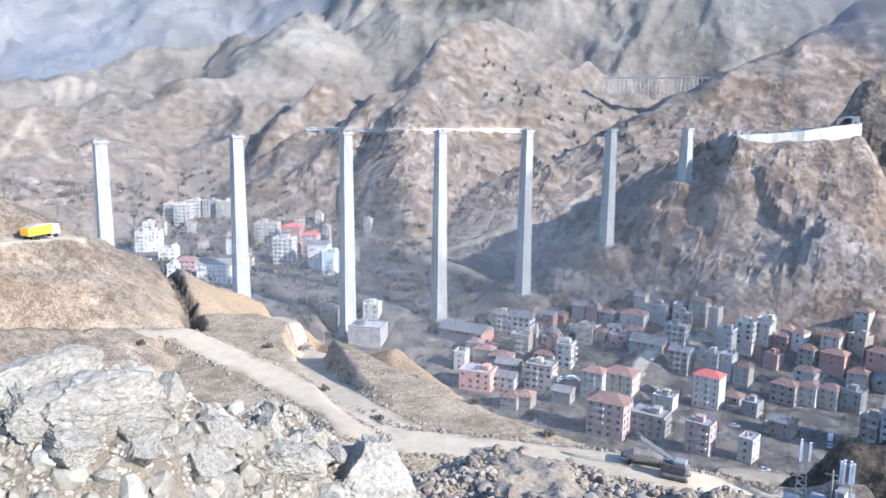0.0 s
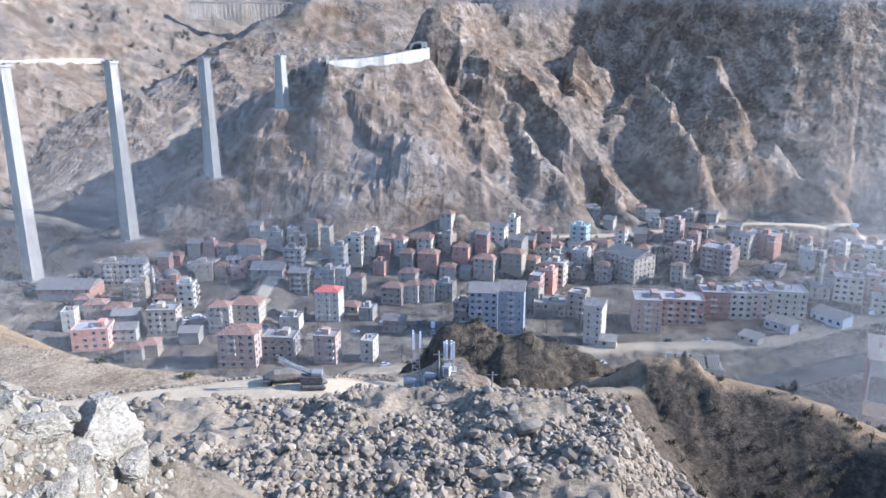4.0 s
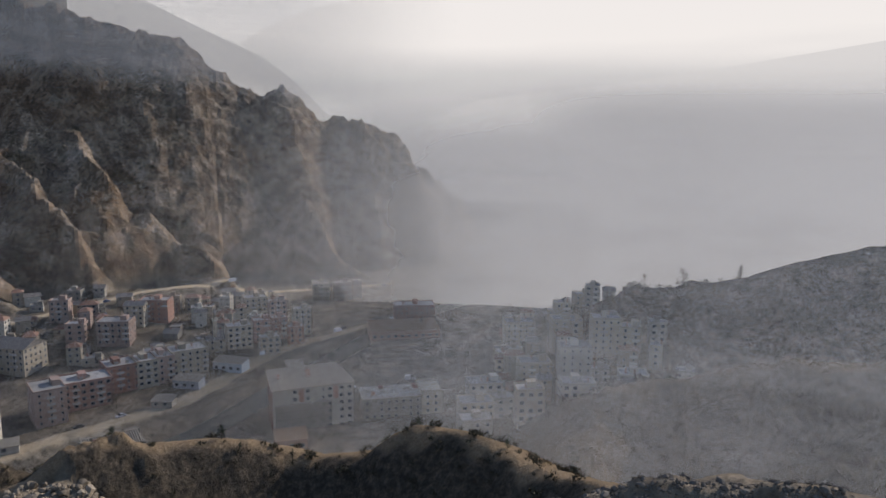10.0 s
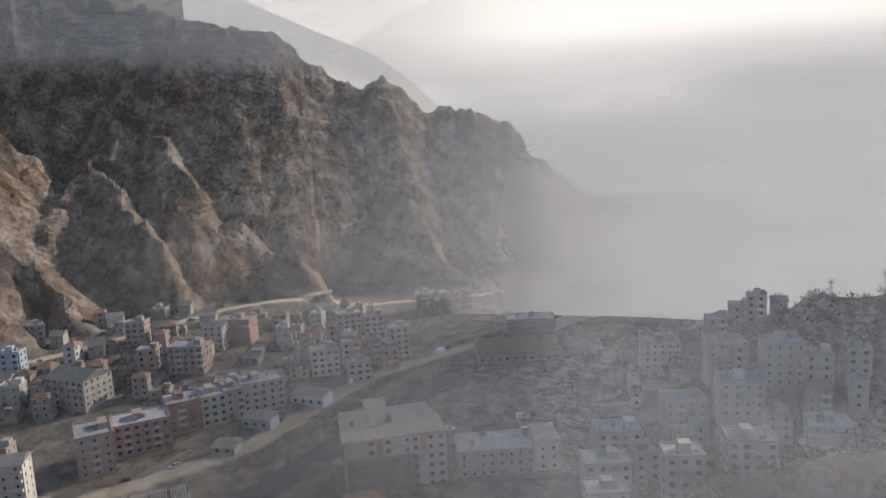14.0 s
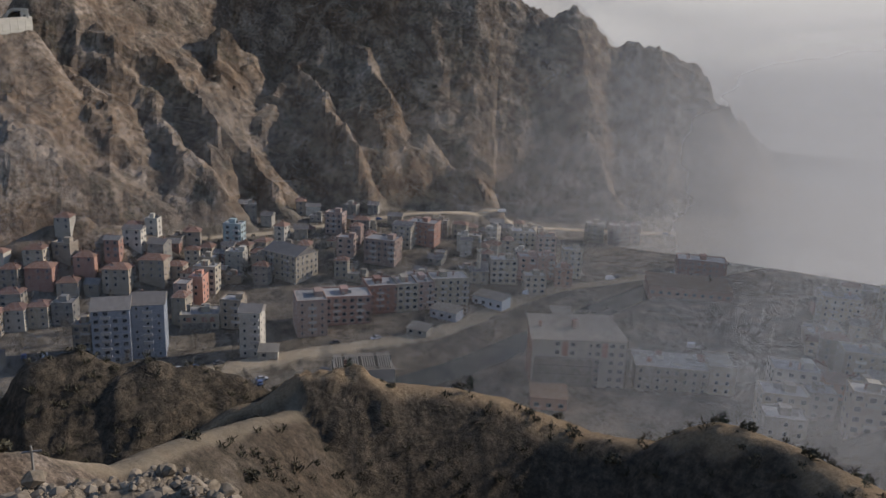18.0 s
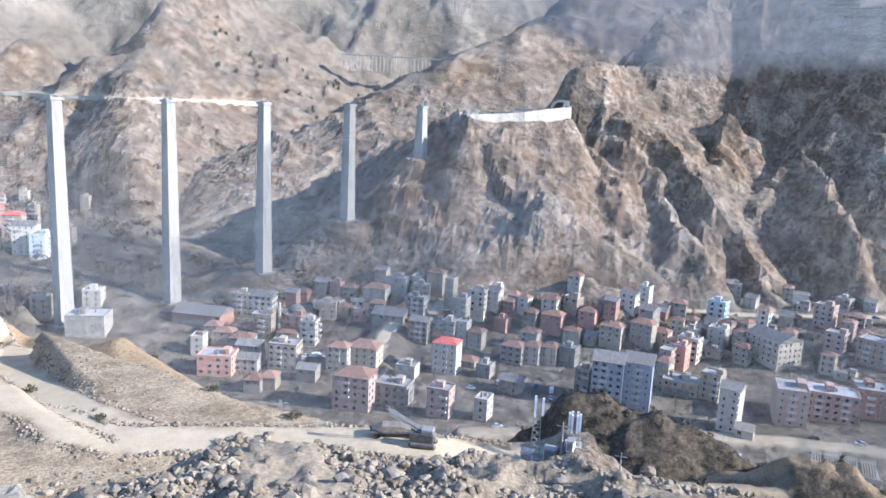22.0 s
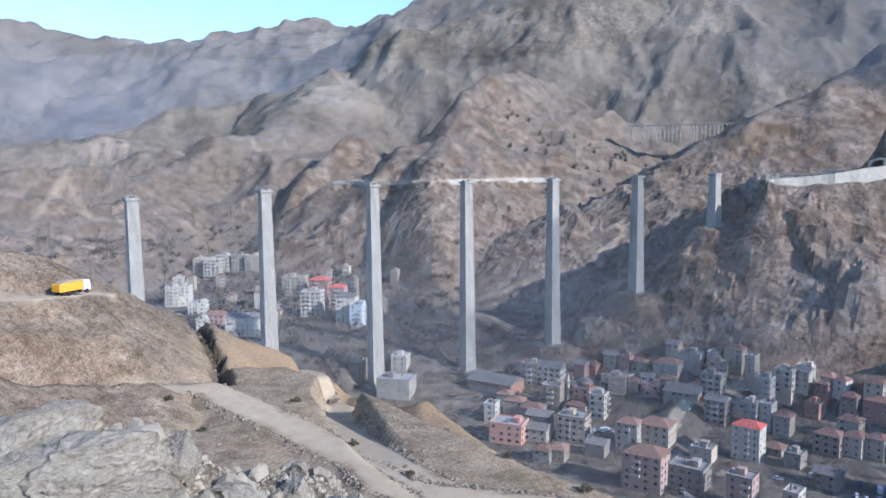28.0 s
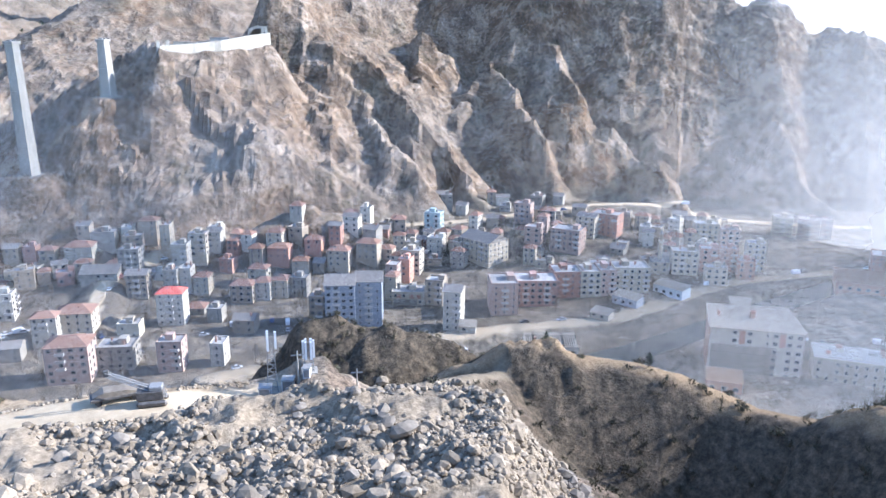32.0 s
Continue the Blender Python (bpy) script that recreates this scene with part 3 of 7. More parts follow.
def smoke_veil(line, pitch, share, label, shade="grey", tint=(0.30, 0.31, 0.32, 1)):
    """Stand-in for smoke and haze: a sheet of a great many hair-thin level strips, wider where it is denser, lit
    through by the sun.
    """
    az = np.arange(line[0][0], line[-1][0] - 0.01, -1.0)
    keys = [np.array(k, float) for k in zip(*line)]
    r, foot, top = (np.interp(-az, -keys[0], k) for k in keys[1:])
    count = int((top - foot).max() / pitch)
    k = np.linspace(0, 1, count)[:, None]
    z = foot[None] + (top - foot)[None] * k + np.random.RandomState(5).uniform(-0.5, 0.5, (count, 1)) * pitch
    rise = (z - EYE_Z) / r[None]
    a = np.broadcast_to(az[None], z.shape)
    cover = np.clip(share(a, rise, fbm(a * 1.0, rise * 170, 9.0, 4, 611)), 0, 0.96)
    half = cover * pitch / 2
    x, y = -np.sin(np.radians(a)) * r[None], np.cos(np.radians(a)) * r[None]
    verts = np.stack([np.stack([x, y, z - half], -1), np.stack([x, y, z + half], -1)], 2)
    n, m = z.shape
    idx = np.arange(n * m * 2).reshape(n, m, 2)
    quads = np.stack([idx[:, :-1, 0], idx[:, 1:, 0], idx[:, 1:, 1], idx[:, :-1, 1]], -1)
    quads = quads[np.maximum(cover[:, :-1], cover[:, 1:]) > 0.012]
    mesh = bpy.data.meshes.new("smoke_veil")
    mesh.vertices.add(n * m * 2)
    mesh.vertices.foreach_set("co", verts.astype(np.float32).ravel())
    mesh.loops.add(quads.size)
    mesh.loops.foreach_set("vertex_index", quads.astype(np.int32).ravel())
    mesh.polygons.add(len(quads))
    mesh.polygons.foreach_set("loop_start", (np.arange(len(quads)) * 4).astype(np.int32))
    mesh.polygons.foreach_set("loop_total", np.full(len(quads), 4, np.int32))
    mesh.update(calc_edges=True)
    # Each veil's tint paints the colour of the haze it stands for.
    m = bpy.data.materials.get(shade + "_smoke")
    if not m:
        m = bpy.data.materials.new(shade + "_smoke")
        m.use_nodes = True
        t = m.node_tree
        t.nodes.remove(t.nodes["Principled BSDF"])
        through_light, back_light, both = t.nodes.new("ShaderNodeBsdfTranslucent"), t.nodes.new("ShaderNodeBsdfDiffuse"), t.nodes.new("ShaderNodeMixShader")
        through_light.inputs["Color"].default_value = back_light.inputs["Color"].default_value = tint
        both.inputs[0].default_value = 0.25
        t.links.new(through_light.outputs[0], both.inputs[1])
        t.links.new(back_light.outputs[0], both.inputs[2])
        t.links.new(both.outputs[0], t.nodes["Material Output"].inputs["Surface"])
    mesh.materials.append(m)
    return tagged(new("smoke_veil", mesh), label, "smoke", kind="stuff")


# Sheets added to paint haze over whatever lies behind them.
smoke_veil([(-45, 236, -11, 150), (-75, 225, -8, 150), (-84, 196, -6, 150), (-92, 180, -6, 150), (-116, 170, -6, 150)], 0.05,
           lambda a, rise, n: smooth(-48, -80, a) * 0.28 * (smooth(0.05, -0.10, rise) * 0.75 + 0.25 * smooth(-0.15, -0.3, rise)) * (1 + 0.22 * n), "strips standing in for thin bluish smoke over the river houses", "bright", (0.40, 0.41, 0.42, 1))
soft_veil([(-45, 520, -8, 193), (-60, 520, -5, 195), (-72, 500, -4, 197), (-89, 480, 0, 200), (-124, 480, 0, 201)], -55, -84, -0.05, 0.10, 0.76, (0.29, 0.295, 0.30, 1), "tinted sheet standing in for pale smoke before the mountain")
# Lower edge set by bearing to fit the camera's view.
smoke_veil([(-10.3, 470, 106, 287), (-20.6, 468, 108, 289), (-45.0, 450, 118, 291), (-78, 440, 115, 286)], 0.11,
           lambda a, rise, n: smooth(-13, -32, a) * smooth(-0.004, 0.036, rise - np.interp(-a, (10, 23, 31, 37, 44, 52, 60, 72), (0.12, 0.085, 0.055, 0.04, 0.044, 0.044, 0.038, -0.01)) + 0.012 * n) * smooth(-78, -62, a) * 0.5, "strips standing in for pale haze across the mountain top")
# Pale strips added to lift the dark tones behind, as haze would.
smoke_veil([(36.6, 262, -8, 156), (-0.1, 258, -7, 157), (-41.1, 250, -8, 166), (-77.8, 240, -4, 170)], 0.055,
           lambda a, rise, n: 0.08 * smooth(-76.5, -60, a) * np.interp(-a, (-36, 22, 38, 52, 66), (1.35, 1.35, 0.6, 0.65, 1.0)) * (0.4 + 0.75 * smooth(-0.02, -0.16, rise)) * (1 + 0.25 * n), "pale strips standing in for faint haze over the town", "pale", (0.9, 0.86, 0.79, 1))
# Blue tint paints aerial haze over the far mountains.
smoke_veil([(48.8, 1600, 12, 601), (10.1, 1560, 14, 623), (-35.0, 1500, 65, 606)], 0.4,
           lambda a, rise, n: 0.30 * smooth(-34, -26, a) * smooth(0.32, 0.05, rise) * (1 + 0.3 * n), "blue-tinted strips standing in for haze before the distant mountains", "blue", (0.55, 0.60, 0.68, 1))

GRID = {}


def sheet(name, azs, rs):
    a, r = np.meshgrid(np.radians(azs), rs, indexing="ij")
    x, y = -np.sin(a) * r, np.cos(a) * r
    z, dirt, grass, rubble, town, scrub, earth = ground_height(x, y)
    GRID["z"] = z
    n, m = a.shape
    mesh = bpy.data.meshes.new(name)
    idx = np.arange(n * m).reshape(n, m)
    quads = np.stack([idx[:-1, :-1], idx[:-1, 1:], idx[1:, 1:], idx[1:, :-1]], -1).reshape(-1, 4)
    mesh.vertices.add(n * m)
    mesh.vertices.foreach_set("co", np.stack([x, y, z], -1).astype(np.float32).ravel())
    mesh.loops.add(quads.size)
    mesh.loops.foreach_set("vertex_index", quads.astype(np.int32).ravel())
    mesh.polygons.add(len(quads))
    mesh.polygons.foreach_set("loop_start", (np.arange(len(quads)) * 4).astype(np.int32))
    mesh.polygons.foreach_set("loop_total", np.full(len(quads), 4, np.int32))
    mesh.update(calc_edges=True)
    for key, values in (("dirt", dirt), ("grass", grass), ("rubble", rubble), ("town", town), ("scrub", scrub), ("earth", earth), ("far_share", smooth(850, 1350, r))):
        mesh.attributes.new(key, "FLOAT", "POINT").data.foreach_set("value", values.astype(np.float32).ravel())
    # bare rock is faceted, worn and trodden ground is soft
    soft_ground = ((rr := r[:-1, :-1]) < 425) | (rr > 760) | (town[:-1, :-1] > 0.2) | (dirt[:-1, :-1] > 0.2)
    mesh.polygons.foreach_set("use_smooth", soft_ground.ravel())
    return new(name, mesh)


AZS = np.concatenate([np.arange(180, 46, -4.0), np.arange(44, -112, -0.24), np.arange(-112, -181, -4.0)])
RS = np.concatenate([np.geomspace(1.2, 8, 40)[:-1], np.geomspace(8, 130, 230)[:-1], np.geomspace(130, 420, 140)[:-1], np.linspace(420, 780, 190)[:-1], np.geomspace(780, 2600, 150)[:-1], np.geomspace(2600, 4600, 16)])
ground = sheet("ground", AZS, RS)
tagged(ground, "grey-brown rocky mountain valley with dirt roads", "ground", kind="structure")


def height_at(x, y):
    """The height of the built ground at a place."""
    r, az = min(max(math.hypot(x, y), 1.21), 4590.0), math.degrees(math.atan2(-x, y))
    i = min(max(int(np.searchsorted(-AZS, -az)) - 1, 0), len(AZS) - 2)
    j = min(max(int(np.searchsorted(RS, r)) - 1, 0), len(RS) - 2)
    u, v = (AZS[i] - az) / (AZS[i] - AZS[i + 1]), (r - RS[j]) / (RS[j + 1] - RS[j])
    z = GRID["z"]
    return float((z[i, j] * (1 - u) + z[i + 1, j] * u) * (1 - v) + (z[i, j + 1] * (1 - u) + z[i + 1, j + 1] * u) * v)

# ---- materials ----
def nodes_of(name):
    m = bpy.data.materials.new(name)
    m.use_nodes = True
    t = m.node_tree
    return m, t, t.nodes["Principled BSDF"]


def noise_of(t, scale, detail=6.0, rough=0.6, coord="Object", stretch=(1, 1, 1), kind="noise"):
    tc = t.nodes.new("ShaderNodeTexCoord")
    mp = t.nodes.new("ShaderNodeMapping")
    mp.inputs["Scale"].default_value = stretch
    t.links.new(tc.outputs[coord], mp.inputs[0])
    if kind == "voronoi":
        n = t.nodes.new("ShaderNodeTexVoronoi")
        n.inputs["Scale"].default_value = scale
        t.links.new(mp.outputs[0], n.inputs["Vector"])
        return n.outputs["Distance"]
    n = t.nodes.new("ShaderNodeTexNoise")
    n.inputs["Scale"].default_value, n.inputs["Detail"].default_value, n.inputs["Roughness"].default_value = scale, detail, rough
    t.links.new(mp.outputs[0], n.inputs["Vector"])
    return n.outputs["Fac"]


def ramp(t, fac, stops):
    r = t.nodes.new("ShaderNodeValToRGB")
    while len(r.color_ramp.elements) < len(stops):
        r.color_ramp.elements.new(0.5)
    for e, (p, c) in zip(r.color_ramp.elements, stops):
        e.position, e.color = p, (*c, 1)
    t.links.new(fac, r.inputs[0])
    return r.outputs[0]


def mix(t, fac, a, b, kind="MIX"):
    m = t.nodes.new("ShaderNodeMix")
    m.data_type, m.blend_type = "RGBA", kind
    for socket, v in ((m.inputs[0], fac), (m.inputs[6], a), (m.inputs[7], b)):
        if isinstance(v, (int, float)):
            socket.default_value = v
        elif isinstance(v, tuple):
            socket.default_value = (*v, 1)
        else:
            t.links.new(v, socket)
    return m.outputs[2]


def value(t, op, a, b=0.0, clamp=True):
    m = t.nodes.new("ShaderNodeMath")
    m.operation, m.use_clamp = op, clamp
    for socket, v in zip(m.inputs, (a, b)):
        if isinstance(v, (int, float)):
            socket.default_value = v
        else:
            t.links.new(v, socket)
    return m.outputs[0]


def attribute(t, name):
    a = t.nodes.new("ShaderNodeAttribute")
    a.attribute_name = name
    return a.outputs["Fac"]


def relief(t, p, height, strength, distance):
    b = t.nodes.new("ShaderNodeBump")
    b.inputs["Strength"].default_value, b.inputs["Distance"].default_value = strength, distance
    t.links.new(height, b.inputs["Height"])
    t.links.new(b.outputs[0], p.inputs["Normal"])


def ridged(t, scale, detail=8.0):
    tc = t.nodes.new("ShaderNodeTexCoord")
    n = t.nodes.new("ShaderNodeTexNoise")
    n.noise_type = "RIDGED_MULTIFRACTAL"
    n.inputs["Scale"].default_value, n.inputs["Detail"].default_value = scale, detail
    t.links.new(tc.outputs["Object"], n.inputs["Vector"])
    return n.outputs["Fac"]


def land():
    m, t, p = nodes_of("land")
    big, mid = noise_of(t, 0.012, 5), noise_of(t, 0.07, 8, 0.7)
    fine = noise_of(t, 0.9, 8, 0.7)
    crag = ridged(t, 0.05, 9)
    rock = ramp(t, mid, [(0.38, (0.045, 0.034, 0.025)), (0.47, (0.11, 0.078, 0.052)), (0.53, (0.195, 0.145, 0.10)), (0.62, (0.33, 0.27, 0.21))])
    tint = ramp(t, big, [(0.38, (0.17, 0.112, 0.07)), (0.62, (0.19, 0.165, 0.14))])
    rock = mix(t, 0.4, rock, tint)
    geo = t.nodes.new("ShaderNodeNewGeometry")
    sep = t.nodes.new("ShaderNodeSeparateXYZ")
    t.links.new(geo.outputs["Normal"], sep.inputs[0])
    flat = value(t, "MULTIPLY_ADD", sep.outputs[2], 4.0)
    flat.node.inputs[2].default_value = -2.9
    soil = ramp(t, noise_of(t, 0.25, 8, 0.75), [(0.32, (0.11, 0.09, 0.067)), (0.5, (0.19, 0.158, 0.12)), (0.7, (0.28, 0.24, 0.185))])
    col = mix(t, value(t, "MULTIPLY", flat, 0.7), rock, soil)
    # Paler, lower-contrast tones that blend in with distance from the eye.
    pasture = ramp(t, noise_of(t, 0.006, 10, 0.72), [(0.36, (0.10, 0.09, 0.07)), (0.47, (0.17, 0.148, 0.115)), (0.55, (0.225, 0.195, 0.15)), (0.66, (0.30, 0.26, 0.205))])
    col = mix(t, value(t, "MULTIPLY", attribute(t, "far_share"), 0.8), col, pasture)
    for scale, limit, share in ((0.30, 0.58, 0.4), (0.045, 0.59, 0.45)):
        brush = value(t, "GREATER_THAN", noise_of(t, scale, 6, 0.7), limit)
        col = mix(t, value(t, "MULTIPLY", brush, share), col, (0.075, 0.068, 0.045))
    speck = ramp(t, noise_of(t, 0.55, 10, 0.85), [(0.42, (0.33, 0.33, 0.33)), (0.50, (0.97, 0.97, 0.97)), (0.58, (1.62, 1.59, 1.54))])
    grit = ramp(t, noise_of(t, 5.0, 8, 0.85), [(0.42, (0.55, 0.55, 0.55)), (0.50, (1.0, 1.0, 1.0)), (0.58, (1.4, 1.38, 1.35))])
    col = mix(t, 0.9, col, mix(t, 1.0, mix(t, 1.0, col, speck, "MULTIPLY"), grit, "MULTIPLY"))
    earth = ramp(t, noise_of(t, 2.2, 10, 0.8), [(0.40, (0.19, 0.137, 0.082)), (0.5, (0.32, 0.24, 0.15)), (0.62, (0.43, 0.34, 0.225))])
    earth = mix(t, 1.0, earth, ramp(t, noise_of(t, 0.16, 8, 0.75), [(0.40, (0.62, 0.60, 0.57)), (0.52, (1.0, 1.0, 1.0)), (0.62, (1.18, 1.17, 1.15))]), "MULTIPLY")
    col = mix(t, value(t, "MULTIPLY", attribute(t, "earth"), 0.85), col, earth)
    dry = ramp(t, noise_of(t, 1.2, 10, 0.8), [(0.3, (0.14, 0.092, 0.05)), (0.5, (0.29, 0.20, 0.112)), (0.72, (0.42, 0.315, 0.20))])
    col = mix(t, value(t, "MULTIPLY", attribute(t, "grass"), 0.85), col, dry)
    # Dark scrub tones, with the shaded flanks' darkness painted in.
    shaded_scrub = ramp(t, noise_of(t, 0.5, 8, 0.75), [(0.40, (0.045, 0.037, 0.026)), (0.52, (0.088, 0.07, 0.048)), (0.64, (0.155, 0.118, 0.078))])
    col = mix(t, value(t, "MULTIPLY", attribute(t, "scrub"), 0.94), col, shaded_scrub)
    town = ramp(t, noise_of(t, 0.12, 8, 0.75), [(0.34, (0.05, 0.044, 0.034)), (0.5, (0.125, 0.105, 0.08)), (0.68, (0.26, 0.22, 0.165))])
    col = mix(t, attribute(t, "town"), col, town)
    stones = ramp(t, noise_of(t, 1.1, 8, 0.75), [(0.3, (0.105, 0.08, 0.053)), (0.52, (0.26, 0.208, 0.145)), (0.72, (0.39, 0.312, 0.215))])
    col = mix(t, attribute(t, "rubble"), col, stones)
    road = ramp(t, noise_of(t, 0.3, 8, 0.75), [(0.3, (0.38, 0.295, 0.19)), (0.5, (0.45, 0.36, 0.24)), (0.7, (0.50, 0.415, 0.295))])
    col = mix(t, attribute(t, "dirt"), col, road)
    t.links.new(col, p.inputs["Base Color"])
    p.inputs["Roughness"].default_value = 0.95
    p.inputs["Specular IOR Level"].default_value = 0.1
    quiet = value(t, "SUBTRACT", value(t, "SUBTRACT", 1.0, attribute(t, "dirt")), value(t, "MULTIPLY", attribute(t, "earth"), 0.82))
    coarse = value(t, "ADD", value(t, "MULTIPLY", crag, 1.6, False), value(t, "ADD", value(t, "MULTIPLY", fine, 0.4, False), value(t, "MULTIPLY", ridged(t, 0.22, 7), 0.6, False), False), False)
    grain = value(t, "MULTIPLY_ADD", coarse, quiet, False)
    t.links.new(value(t, "MULTIPLY", noise_of(t, 3.0, 8, 0.75), 0.06, False), grain.node.inputs[2])
    relief(t, p, grain, 0.9, 2.4)
    return m


LAND = land()


def plain(name, c1, c2, scale=0.6, rough=0.85, bump=0.0, metal=0.0, stretch=(1, 1, 1), vary=0.0):
    """Paint, plaster, stone or metal in two shades, with blotches, grain and, by vary, a shade of its own for each object."""
    m, t, p = nodes_of(name)
    n = noise_of(t, scale, 8, 0.68, stretch=stretch)
    col = ramp(t, n, [(0.32, c1), (0.68, c2)])
    if vary:
        info = t.nodes.new("ShaderNodeObjectInfo")
        k = ramp(t, info.outputs["Random"], [(0.0, (1 - vary,) * 3), (1.0, (1 + vary * 0.3,) * 3)])
        col = mix(t, 1.0, col, k, "MULTIPLY")
    t.links.new(col, p.inputs["Base Color"])
    p.inputs["Roughness"].default_value, p.inputs["Metallic"].default_value = rough, metal
    p.inputs["Specular IOR Level"].default_value = 0.25
    if bump:
        relief(t, p, n, 0.6, bump)
    return m


CONCRETE = plain("pale_concrete", (0.20, 0.185, 0.155), (0.34, 0.32, 0.28), 0.5, 0.9, stretch=(1, 1, 0.22))
DARK_CONCRETE = plain("stained_concrete", (0.17, 0.16, 0.142), (0.28, 0.265, 0.24), 0.4, 0.9)
ground.data.materials.append(LAND)

# ---- helpers for building ----
def link_mesh(name, bm, material, parent=None, label=""):
    mesh = bpy.data.meshes.new(name)
    bm.to_mesh(mesh)
    bm.free()
    for mat in material if isinstance(material, (list, tuple)) else (material,):
        mesh.materials.append(mat)
    ob = new(name, mesh)
    if parent:
        ob.parent = parent
    if label:
        ob["label"] = label
    return ob


def part(name, bm, material, parent, label=""):
    return link_mesh(name, bm, material, parent, label)


def box(bm, x0, y0, z0, x1, y1, z1, taper=0.0):
    v = [bm.verts.new((x, y, z)) for z, k in ((z0, 0), (z1, taper)) for x, y in ((x0 + k, y0 + k), (x1 - k, y0 + k), (x1 - k, y1 - k), (x0 + k, y1 - k))]
    for f in ((3, 2, 1, 0), (4, 5, 6, 7), (0, 1, 5, 4), (1, 2, 6, 5), (2, 3, 7, 6), (3, 0, 4, 7)):
        bm.faces.new([v[i] for i in f])
    return v


def boxes(*many):
    bm = bmesh.new()
    for b in many:
        box(bm, *b)
    return bm


def bevelled(bm, width):
    bmesh.ops.bevel(bm, geom=bm.edges[:], offset=width, segments=1, affect="EDGES")
    return bm


def thing(name, m, label, category, group="", kind=""):
    ob = new(name)
    ob.matrix_world = m
    return tagged(ob, label, category, group, kind)


# ---- bridge piers ----
def bridge_pier(az, d, base, top):
    x, y, _ = polar(az, d, 0)
    pier = thing("bridge_pier", pose(x, y, base - 3, 0, 0, 40), "tall pale concrete bridge pier without a deck", "bridge pier", "piers of the unfinished bridge")
    h = top - base + 3
    bm = bmesh.new()
    lifts, grow = max(3, round(h / 5)), 1.1
    loops = []
    for i in range(lifts):
        for z, inset in ((h * i / lifts, 0.0), (h * (i + 1) / lifts - 0.2, 0.0), (h * (i + 1) / lifts - 0.15, 0.1), (h * (i + 1) / lifts, 0.1)):
            k = grow * (1 - z / h) - inset
            loops.append([bm.verts.new((sx * (2.7 + k), sy * (2.2 + k), z)) for sx, sy in ((-1, -1), (1, -1), (1, 1), (-1, 1))])
    for a, b in zip(loops, loops[1:]):
        for j in range(4):
            bm.faces.new((a[j], a[(j + 1) % 4], b[(j + 1) % 4], b[j]))
    bm.faces.new(loops[-1])
    part("shaft", bm, CONCRETE, pier)
    part("cap", bevelled(boxes((-3.5, -2.9, h, 3.5, 2.9, h + 1.4)), 0.15), CONCRETE, pier)
    for sx in (-1, 1):
        part("bearing_block", boxes((sx * 1.9 - 0.6, -1.1, h + 1.4, sx * 1.9 + 0.6, 1.1, h + 2.1)), DARK_CONCRETE, pier)
    rail = boxes(*[(x0, y0, h + 1.4, x0 + 0.12, y0 + 0.12, h + 2.6) for x0 in np.linspace(-3.4, 3.3, 6) for y0 in (-2.8, 2.7)], (-3.4, -2.8, h + 2.5, 3.4, -2.7, h + 2.6), (-3.4, 2.7, h + 2.5, 3.4, 2.8, h + 2.6))
    part("guard_rail", rail, DARK_CONCRETE, pier)
    part("footing", bevelled(boxes((-6, -5.5, -3, 6, 5.5, 3.1)), 0.2), CONCRETE, pier)
    return pier


for (az, d, base), top in zip(PIERS, PIER_TOPS):
    if base > 100:
        base = height_at(*polar(az, d, 0)[:2])
    bridge_pier(az, d, base, top)

# ---- the town ----
WALLS = {
    "white": plain("white_plaster", (0.37, 0.335, 0.27), (0.54, 0.495, 0.41), 0.35, vary=0.35),
    "cream": plain("cream_plaster", (0.31, 0.262, 0.19), (0.46, 0.40, 0.305), 0.35, vary=0.3),
    "beige": plain("beige_plaster", (0.25, 0.204, 0.15), (0.39, 0.325, 0.248), 0.35, vary=0.35),
    "grey": plain("grey_plaster", (0.19, 0.172, 0.144), (0.32, 0.295, 0.25), 0.35, vary=0.35),
    "salmon": plain("salmon_paint", (0.42, 0.21, 0.15), (0.52, 0.29, 0.21), 0.5),
    "blush": plain("blush_plaster", (0.29, 0.205, 0.165), (0.40, 0.295, 0.24), 0.5, vary=0.25),
    "pink": plain("dusty_pink_plaster", (0.29, 0.175, 0.14), (0.40, 0.255, 0.205), 0.5, vary=0.2),
    "brick": plain("red_brown_brick", (0.26, 0.14, 0.10), (0.38, 0.22, 0.165), 0.8, vary=0.3),
    "blue": plain("light_blue_paint", (0.20, 0.225, 0.25), (0.28, 0.30, 0.325), 0.5),
    "pale_blue": plain("pale_blue_paint", (0.34, 0.385, 0.41), (0.45, 0.49, 0.51), 0.5),
    "teal": plain("teal_grey_paint", (0.25, 0.32, 0.32), (0.35, 0.42, 0.41), 0.5),
}
WORD = {"white": "white plastered", "cream": "cream plastered", "beige": "beige plastered", "grey": "bare grey rendered", "salmon": "salmon orange painted", "blush": "pale pink plastered",
        "pink": "dusty pink plastered", "brick": "red-brown brick", "blue": "blue and white painted", "pale_blue": "pale blue painted", "teal": "teal grey painted"}
